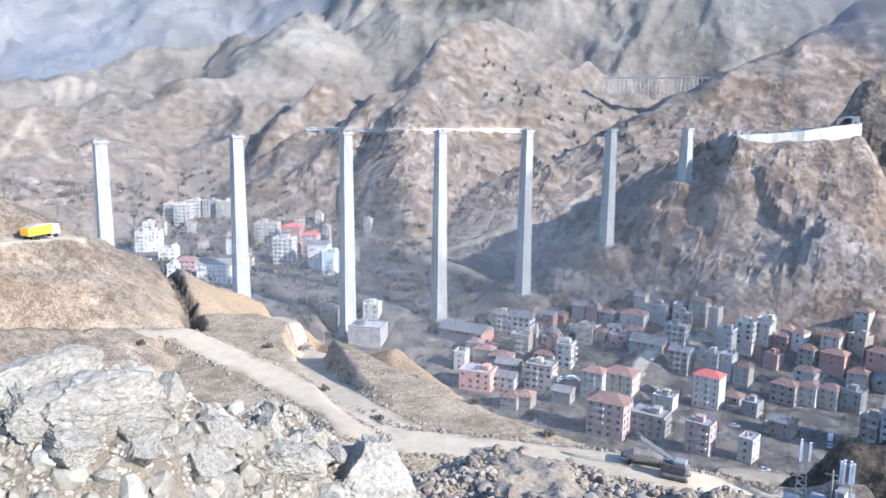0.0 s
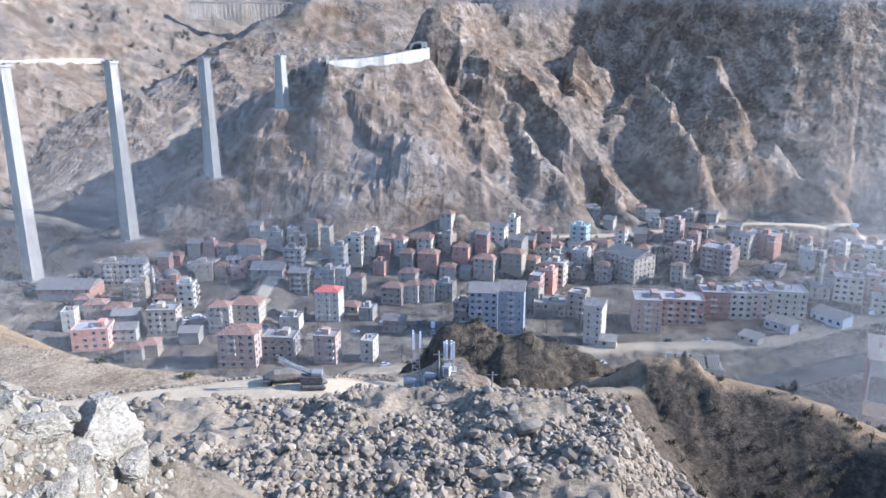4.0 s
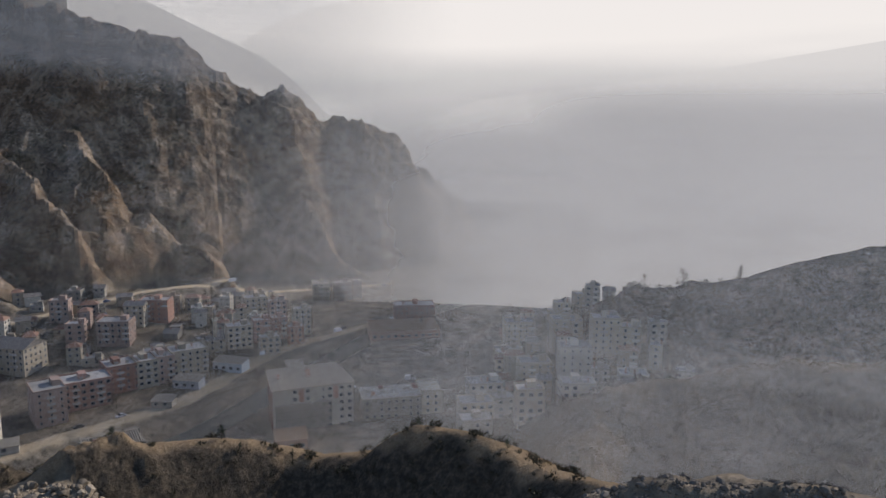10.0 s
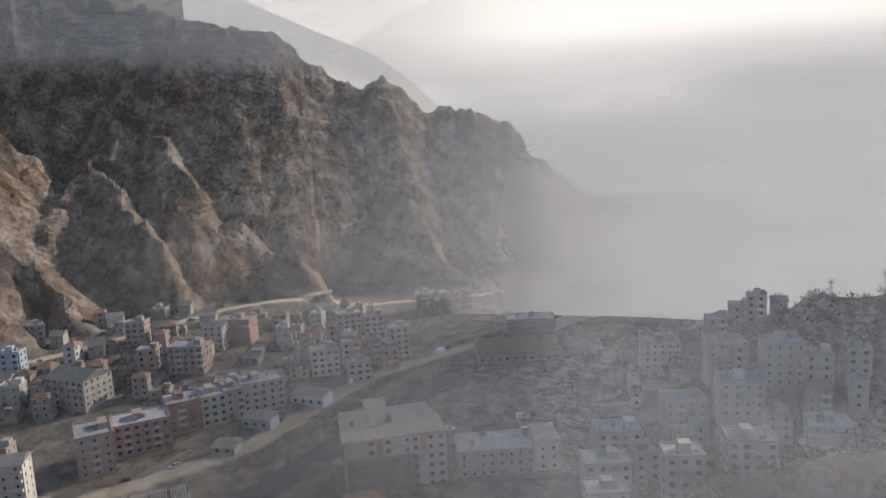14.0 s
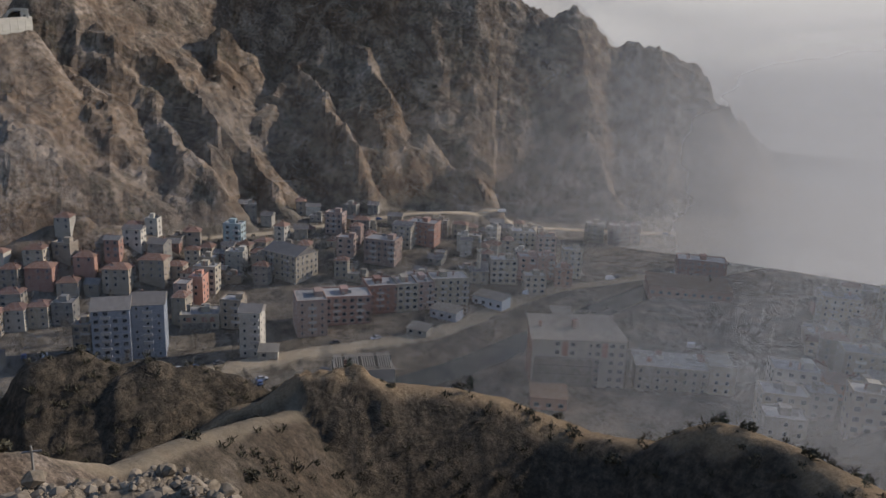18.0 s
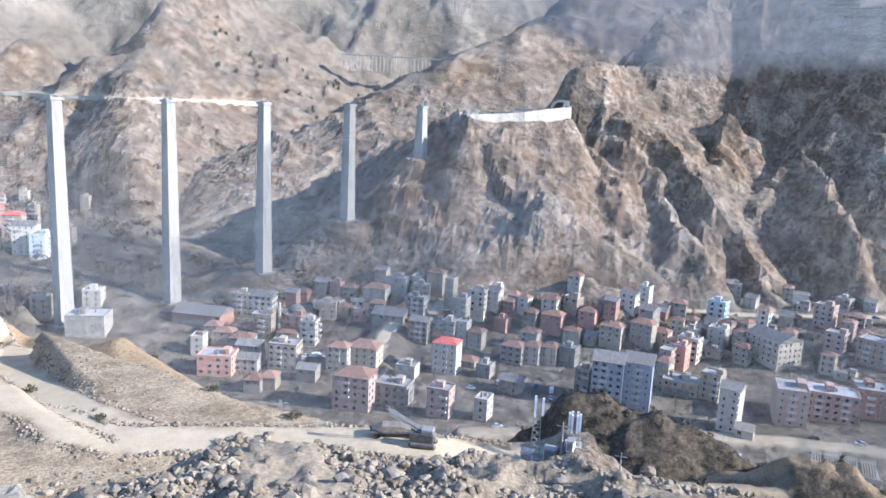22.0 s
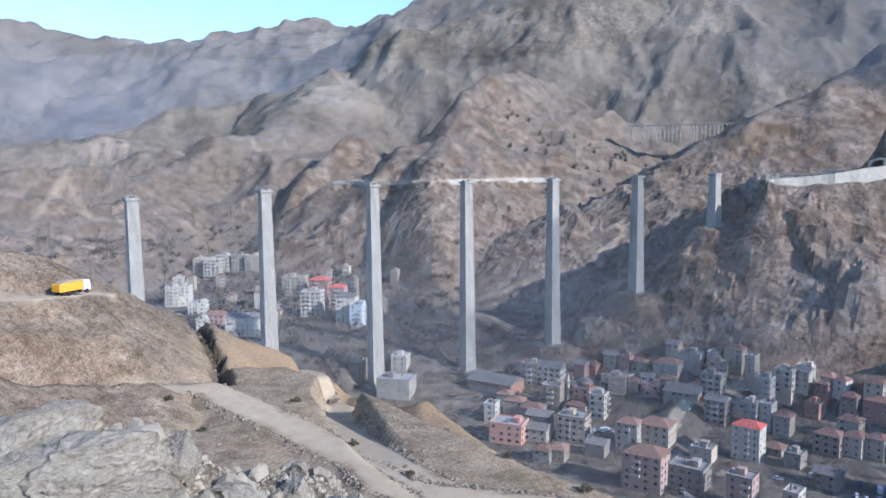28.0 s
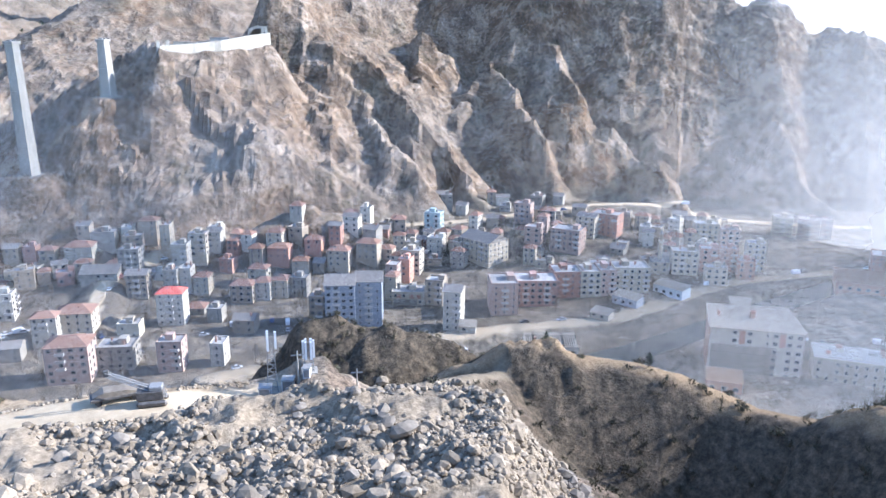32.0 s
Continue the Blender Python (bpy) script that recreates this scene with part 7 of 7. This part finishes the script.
for v in (-0.3, 0.3):
    for w in (-0.25, 0.25):
        limb(bm, (1.8, v, 1.2 + w), (-5.4, v, 4.8 + w), 0.09, 0.09, 5)
for i in range(12):
    k = i / 12
    a = Vector((1.8, 0, 1.2)).lerp(Vector((-5.4, 0, 4.8)), k)
    b = Vector((1.8, 0, 1.2)).lerp(Vector((-5.4, 0, 4.8)), k + 1 / 12)
    limb(bm, a + Vector((0, -0.3, 0.25)), b + Vector((0, -0.3, -0.25)), 0.05, 0.05)
    limb(bm, a + Vector((0, 0.3, -0.25)), b + Vector((0, 0.3, 0.25)), 0.05, 0.05)
part("mast", bm, METAL, rig)
bm = bmesh.new()
limb(bm, (-0.6, 0, 2.1), (-1.6, 0, 2.9), 0.14, 0.1, 6)
part("ram", bm, STEEL, rig)
part("drill_head", boxes((-5.6, -0.35, 4.5, -5.0, 0.35, 5.3)), STEEL, rig)
x, y, _ = polar(-16.63, 104, 0)
trailer = thing("flatbed_trailer", pose(x, y, height_at(x, y), 0, 0, -14), "low dusty flatbed trailer loaded with stones", "trailer")
part("bed", bevelled(boxes((-3.2, -1.1, 0.7, 3.2, 1.1, 1.05)), 0.05), STEEL, trailer)
part("load", loft(bmesh.new(), [(-2.9, 0.8, 1.0, 1.2), (-1.5, 1.0, 1.0, 1.8), (1.2, 1.0, 1.0, 1.7), (2.8, 0.8, 1.0, 1.2)]), ROCK_GREY, trailer)
for u in (-2.2, 2.2):
    for v in (-0.9, 0.9):
        wheel(u, v, 0.42, 0.28, trailer)


# ---- radio masts with their cabinets ----
def lattice(bm, base, height, w0, w1, steps):
    for i in range(steps):
        z0, z1 = base + height * i / steps, base + height * (i + 1) / steps
        a, b = w0 + (w1 - w0) * i / steps, w0 + (w1 - w0) * (i + 1) / steps
        c0 = [(-a, -a, z0), (a, -a, z0), (a, a, z0), (-a, a, z0)]
        c1 = [(-b, -b, z1), (b, -b, z1), (b, b, z1), (-b, b, z1)]
        for k in range(4):
            limb(bm, c0[k], c1[k], 0.07, 0.07)
            limb(bm, c0[k], c1[(k + 1) % 4], 0.04, 0.04)
            limb(bm, c1[k], c1[(k + 1) % 4], 0.04, 0.04)
    return bm


def radio_mast(az, r, height, label, panels):
    x, y, _ = polar(az, r, 0)
    m = thing("radio_mast", pose(x, y, height_at(x, y), 0, 0, az), label, "radio mast")
    part("lattice", lattice(bmesh.new(), 0, height, 0.75, 0.35, 8), METAL, m)
    for k in range(panels):
        a = 6.283 * k / panels
        c, s = math.cos(a), math.sin(a)
        part("antenna_panel", boxes((c * 0.75 - 0.16, s * 0.75 - 0.16, height - 2.4, c * 0.75 + 0.16, s * 0.75 + 0.16, height + 0.3)), WHITE_PAINT, m)
    part("footing", boxes((-1.2, -1.2, -1.5, 1.2, 1.2, 0.25)), CONCRETE, m)
    return m


radio_mast(-27.89, 108, 9.2, "tall grey lattice radio mast on the bench edge", 3)
radio_mast(-30.77, 106, 4.6, "short radio mast with white antenna panels", 6)
for az, r, w, h in ((-27.3, 106, 1.7, 1.9), (-29.1, 107, 1.7, 2.1), (-30.6, 104.5, 1.0, 1.5)):
    x, y, _ = polar(az, r, 0)
    cab = thing("equipment_cabinet", pose(x, y, height_at(x, y), 0, 0, az - 10), "pale grey equipment cabinet beside the radio mast", "cabinet", "cabinets of the radio masts")
    part("body", bevelled(boxes((-w / 2, -0.8, -0.5, w / 2, 0.8, h)), 0.05), WHITE_PAINT, cab)
    part("door", boxes((-w / 2 + 0.12, -0.85, 0.15, w / 2 - 0.12, -0.8, h - 0.15)), METAL, cab)
    part("roof", boxes((-w / 2 - 0.1, -0.95, h, w / 2 + 0.1, 0.95, h + 0.1)), METAL, cab)


def pylon(az, r, height, label):
    x, y, _ = polar(az, r, 0)
    p = thing("power_pylon", pose(x, y, height_at(x, y), 0, 0, az + 20), label, "pylon")
    part("lattice", lattice(bmesh.new(), -1, height + 1, 1.3, 0.3, 9), METAL, p)
    for z in (0.8, 0.92):
        part("cross_arm", boxes((-2.6, -0.12, height * z, 2.6, 0.12, height * z + 0.25)), METAL, p)


pylon(-7.86, 262, 20, "grey lattice power pylon above the houses")
for az, r in ((-29.9, 104), (-34.5, 110), (9.1, 395), (-21.1, 350), (-26.2, 330), (-16.4, 372), (-31.8, 360), (-39.1, 340), (-45.5, 345), (-12.4, 335)):
    x, y, _ = polar(az, r, 0)
    pole = thing("utility_pole", pose(x, y, height_at(x, y), 0, 0, az), "thin grey concrete utility pole", "utility pole", "utility poles of the town")
    h = 5 if r < 200 else 9
    part("pole", lathe(bmesh.new(), [(0.16, -0.5), (0.1, h)], n=6), CONCRETE, pole)
    part("cross_arm", boxes((-0.9, -0.06, h - 0.7, 0.9, 0.06, h - 0.55)), METAL, pole)

# ---- low walls, sheds and heaps round the river road ----
for az, r, w, d, h, turn, mat, label in ((-59.3, 372, 16, 8, 4.5, -30, WALLS["pale_blue"], "long blue-walled shed with a pale roof"), (-56.1, 352, 13, 7, 4, -28, WALLS["blue"], "blue sheet-metal workshop shed"),
                                         (-54.2, 330, 9, 6, 3, -24, WALLS["grey"], "low grey shed with a white awning"), (-43.6, 305, 7, 5, 3.2, -5, WALLS["white"], "small white shed beside the car park"),
                                         (-34.6, 285, 6, 5, 4, -5, WALLS["white"], "white cabin behind the rocky knoll"), (-72.9, 420, 40, 22, 5, 8, WALLS["brick"], "wide low brick depot with a rusty roof"),
                                         (-63.6, 270, 12, 9, 4.5, 4, WALLS["brick"], "low brown-roofed shed by the river")):
    x, y, _ = polar(az, r, 0)
    s = thing("shed", pose(x, y, height_at(x, y), 0, 0, az + turn), label, "shed")
    part("wall", boxes((-w / 2, -d / 2, -2, w / 2, d / 2, h)), mat, s)
    bm = bmesh.new()
    v = [bm.verts.new(c) for c in ((-w / 2 - 0.4, -d / 2 - 0.6, h), (w / 2 + 0.4, -d / 2 - 0.6, h), (w / 2 + 0.4, d / 2 + 0.4, h + 1.2), (-w / 2 - 0.4, d / 2 + 0.4, h + 1.2))]
    bm.faces.new(v)
    bmesh.ops.solidify(bm, geom=bm.faces[:], thickness=0.25)
    part("roof", bm, RUST if "brown" in label or "rusty" in label else PALE_SHEET, s)
    for u in np.arange(-w / 2 + 2, w / 2 - 1, 4):
        child("window", WINDOWS[1], s, pose(float(u), -d / 2, 1.0))
x, y, _ = polar(-4.81, 101, 0)
x, y, r = fan(700, -3.2, -7.2, 97, 105, 9)
scatter("stone_heap", x, y, np.clip(r.lognormal(-1.2, 0.5, len(x)), 0.1, 0.9), STUFF_GREY, "dark heap of stones in the road's loop", 9, 0.0)
